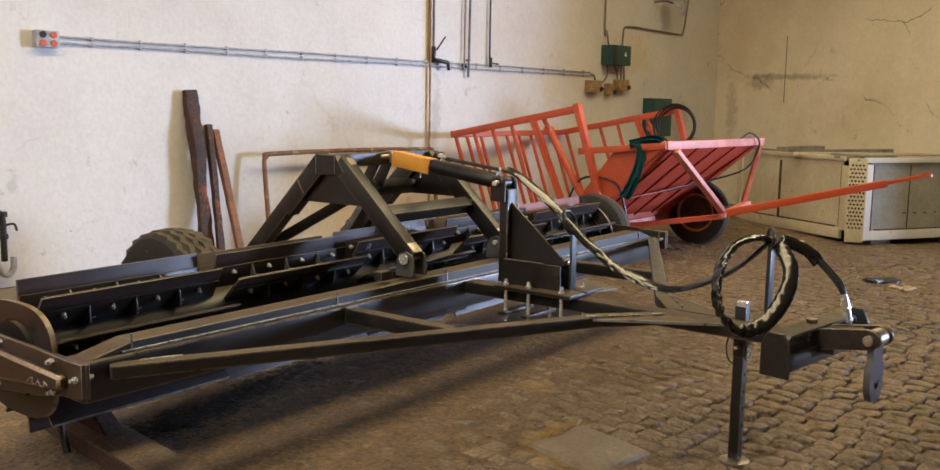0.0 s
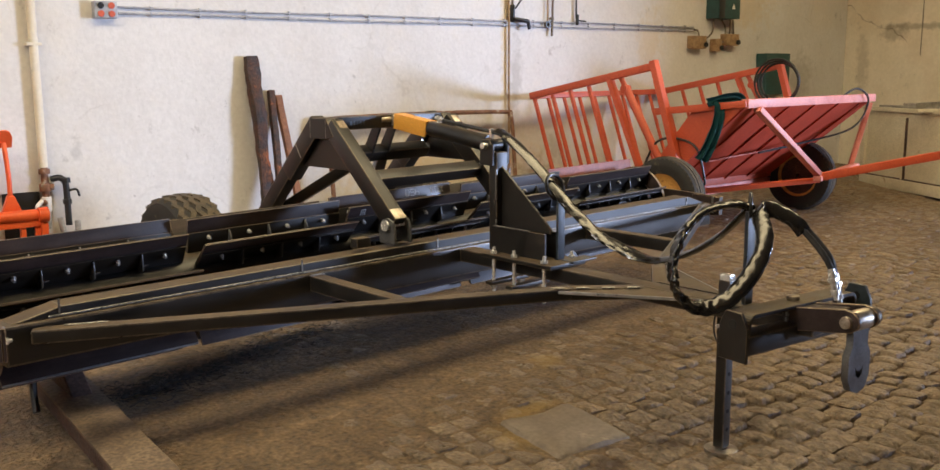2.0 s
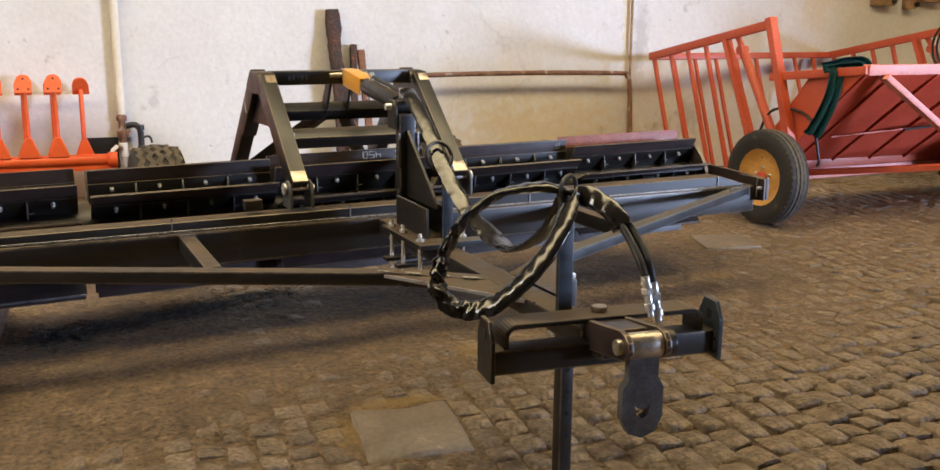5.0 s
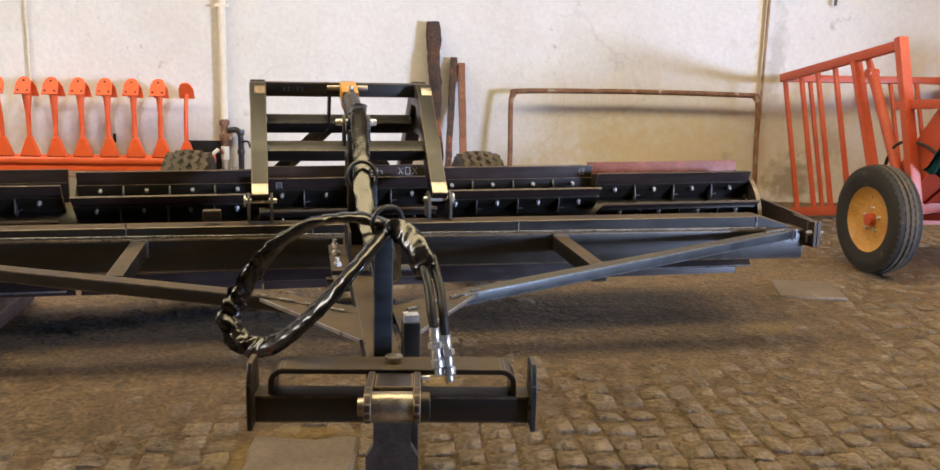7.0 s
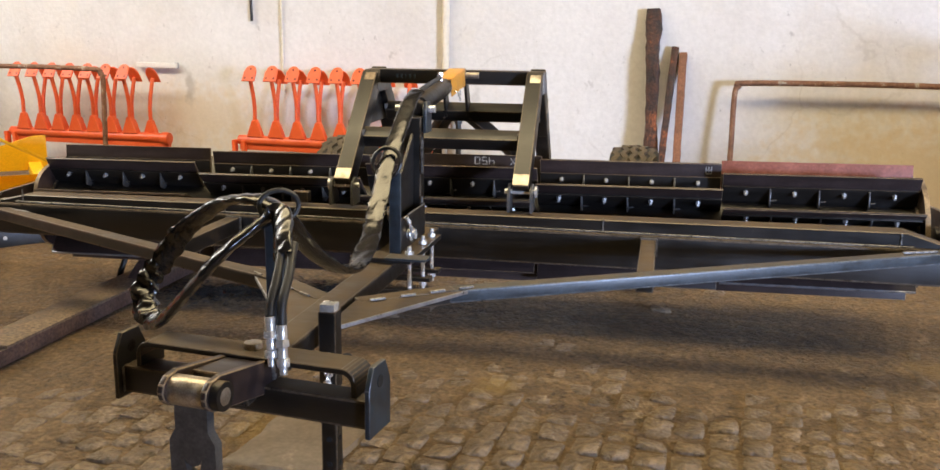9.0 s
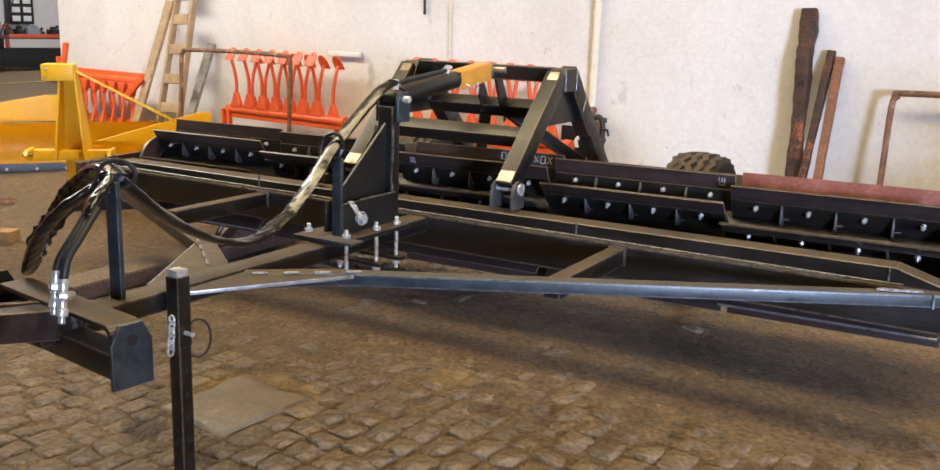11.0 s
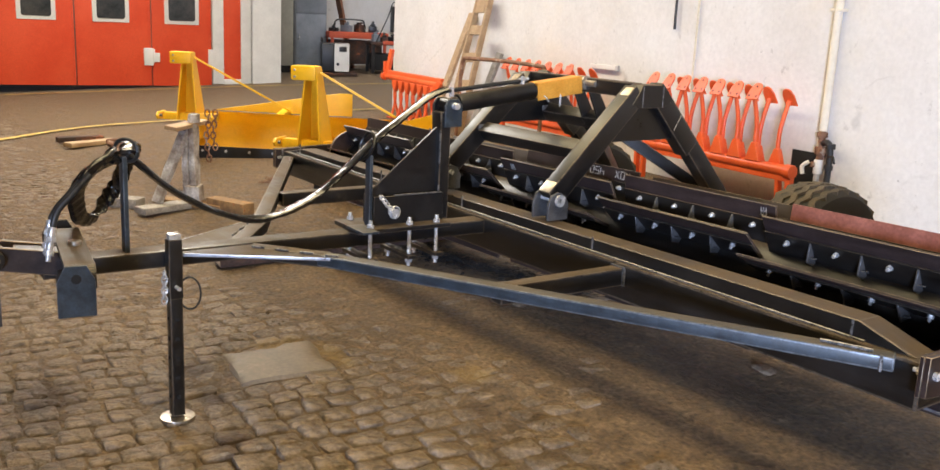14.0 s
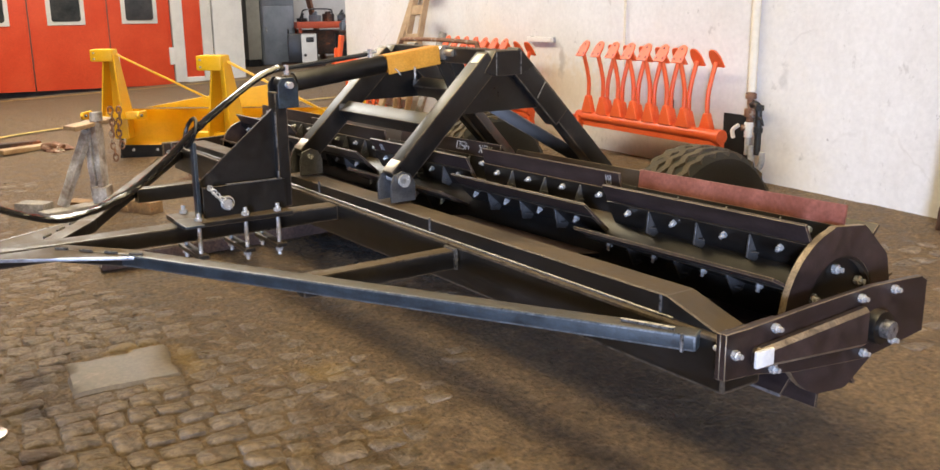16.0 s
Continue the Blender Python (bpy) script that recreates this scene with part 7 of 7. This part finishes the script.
for k in range(11):
    bm = B()
    w, d, h = rng.uniform(0.10, 0.26), rng.uniform(0.12, 0.26), rng.uniform(0.06, 0.20)
    box(bm, (0, 0, h / 2), (w, d, h), 0.02)
    rod(bm, (-w * 0.2, 0, h), (w * 0.1, d * 0.3, h + rng.uniform(0.03, 0.10)), 0.025, 10, bev=0.005)
    box(bm, (w * 0.1, -d * 0.2, h + 0.02), (w * 0.4, d * 0.35, 0.05), 0.01)
    on_red = k < 4
    base = pose(-11.95, 9.35, ground(9.3) + 0.823, 0, 0, -8) if on_red else pose(-10.95, 10.05, ground(10.0) + 0.628, 0, 0, -10)
    p = base @ Vector((rng.uniform(-0.15, 0.12), (-0.45 + 0.28 * k) if on_red else (-0.62 + 0.20 * (k - 4)), 0))
    single("shop_tool", bm, (BLACK, GREYPAINT, OLDWOOD)[k % 3], "dark machine tool part lying on the bench", "tool", pose(*p, 0, 0, rng.uniform(0, 90)), "tools on the benches")
fan = thing("work_lamp", "black work lamp with bright reflector on the bay wall", "lamp", pose(WEST_X - 3.39, 11.1, 1.44, 0, 0, 90))
bm = B()
box(bm, (0, 0, 0), (0.55, 0.2, 0.60), 0.03)
part("housing", bm, BLACK, fan)
for k in range(6):
    bm = B()
    box(bm, (-0.12 + 0.24 * (k % 2), -0.104, -0.18 + 0.18 * (k // 2)), (0.17, 0.012, 0.11), 0.004)
    part("reflector", bm, WHITEPAINT, fan)

# yellow floor lines, ochre stain
for nm, pts, w in (("floor_line", [(-3.2, 1.0), (-4.3, 1.84), (-5.0, 2.83), (-5.15, 3.8), (-5.2, 5.2), (-5.2, 6.9)], 0.10), ("floor_line", [(-9.55, 0.3), (-9.5, 2.3), (-9.3, 6.2), (-8.9, 8.0), (-8.5, 9.2)], 0.10)):
    bm = B()
    line = glide([Vector((x, y, 0)) for x, y in pts], 8)
    prev = None
    for i, p in enumerate(line):
        d = (line[min(i + 1, len(line) - 1)] - line[max(i - 1, 0)]).normalized()
        s = Vector((-d.y, d.x, 0)) * w / 2
        row = [bm.verts.new(Vector((q.x, q.y, ground(q.y) + 0.014))) for q in (p - s, p + s)]
        if prev:
            bm.faces.new((prev[0], row[0], row[1], prev[1]))
        prev = row
    single(nm, bm, LINEYELLOW, "worn yellow line painted on the floor", "floor line", kind="structure")

# scraps lying on the far floor
for x, y, w, d, h, turn, mt, nm, lb, cat in ((-3.52, 2.70, 0.62, 0.15, 0.05, 118, PALEWOOD, "plank", "short tan plank lying on the floor", "plank"), (-3.85, 2.62, 0.50, 0.11, 0.06, 100, OLDWOOD, "plank", "short dark brown plank lying on the floor", "plank")):
    bm = B()
    box(bm, (0, 0, h / 2), (w, d, h), 0.010)
    single(nm, bm, mt, lb, cat, pose(x, y, ground(y) + 0.004, 0, 0, turn), "planks on the far floor")
bm = B()
bmesh.ops.create_icosphere(bm, subdivisions=4, radius=0.11)
for v in bm.verts:
    v.co = Vector((v.co.x * 1.4, v.co.y, max(v.co.z * 0.75, -0.01))) * (1 + 0.55 * noise.noise(v.co * 12) + 0.25 * noise.noise(v.co * 31))
single("crumpled_rag", bm, RUST, "dull red crumpled rag lying on the floor", "rag", pose(-3.30, 2.98, ground(2.9) + 0.006, 0, 0, 30))

# ---- setts of the floor ----
rng = random.Random(3)
tau, cos, sin = math.tau, math.cos, math.sin


K = 10


def sett(cx, cy, w, l, lift):
    """One worn stone: an uneven rounded outline below, a shoulder, and a rough slightly domed top."""
    g = ground(cy)
    cx += 0.022 * noise.noise((cx * 0.9, cy * 0.9, 5)) + rng.uniform(-0.006, 0.006)
    turn, sq = rng.uniform(-0.07, 0.07), rng.uniform(0.22, 0.42)
    lean_x, lean_y = rng.uniform(-0.15, 0.15), rng.uniform(-0.13, 0.13)
    edge = []
    for k in range(K):
        a = tau * (k + 0.5) / K + turn
        c, d = cos(a), sin(a)
        r = rng.uniform(0.92, 1.04)
        edge.append((r * w * 0.5 * abs(c) ** sq * (1 if c > 0 else -1), r * l * 0.5 * abs(d) ** sq * (1 if d > 0 else -1)))
    v = []
    for f, drop in ((1.0, 0.032), (0.96, 0.0070), (0.80, 0.0008)):
        for u, t in edge:
            u, t = u * f, t * f
            h = lift - drop + (lean_x * u + lean_y * t + rng.uniform(-0.0034, 0.0034) if drop < 0.02 else 0.0)
            v.append((cx + u, cy + t, g + h))
    v.append((cx, cy, g + lift + rng.uniform(0.0, 0.0035)))
    return v


FACES = [(b + k, b + (k + 1) % K, b + K + (k + 1) % K, b + K + k) for b in (0, K) for k in range(K)]
FACES += [(2 * K + k, 2 * K + (k + 1) % K, 3 * K) for k in range(K)]
verts, faces, near = [], [], []
x = -6.4
while x < 12.6:
    cw = rng.uniform(0.102, 0.130)
    y = -1.6 + rng.uniform(0, 0.1)
    while y < 6.6:
        l = rng.uniform(0.105, 0.175)
        cx, cy = x + cw / 2, y + l / 2
        y += l
        # the north side and the lane under the roller lie under trodden earth
        mud = 0.5 + 0.5 * noise.noise((cx * 0.45, cy * 0.45, 3)) + 0.25 * noise.noise((cx * 1.7, cy * 1.7, 8))
        lane = (cy - 2.68 - 0.08 * (cx - 3.0)) if cx < 6.6 else (cy - 3.2)
        bury = 0.028 * max(0.0, min(1.0, 0.18 + lane / 0.75)) * (1.0 if cx < 6.6 else 0.55)
        bury += 0.010 * max(0.0, min(1.0, (4.35 - cx) / 0.7)) * max(0.35, min(1.0, (cy - 1.4) / 0.9))
        bare = 3.0 < cx and cy < 2.5
        lift = 0.0065 + rng.uniform(-0.004, 0.008 if bare else 0.0045) - bury * (0.3 + mud * 0.7) - 0.014 * max(0.0, mud - 0.50) - (0.008 if cx < 2.6 else 0.0) + 0.014 * max(0.0, min(1.0, (cx - 3.8) / 0.9)) * max(0.0, min(1.0, (2.7 - cy) / 0.5))
        lift = max(lift, 0.001 if bare else -0.001) if lift > -0.009 else lift
        if lift < -0.009 or (3.27 < cx < 3.79 and 2.20 < cy < 2.72):
            continue
        st = sett(cx, cy, cw - rng.uniform(-0.001, 0.006), l - rng.uniform(0.0, 0.008), lift)
        if 3.30 < cx < 5.10 and 1.10 < cy < 2.75 and len(near) < 300:
            near.append((cx, cy, st))
        else:
            n = len(verts)
            verts += st
            faces += [tuple(n + i for i in f) for f in FACES]
    x += cw


def stone_mesh(v, f):
    me = bpy.data.meshes.new("sett")
    me.from_pydata(v, [], f)
    for p in me.polygons:
        p.use_smooth = True
    me.set_sharp_from_angle(angle=radians(60))
    me.materials.append(STONE)
    return me


rest = new("setts", stone_mesh(verts, faces))
rest.parent = floor
tagged(rest, "worn brown stone setts, half buried in earth", kind="stuff")
for cx, cy, st in near:
    g = ground(cy)
    ob = new("sett", stone_mesh([(a - cx, b - cy, c - g) for a, b, c in st], FACES))
    ob.parent = floor
    ob.location = (cx, cy, g)
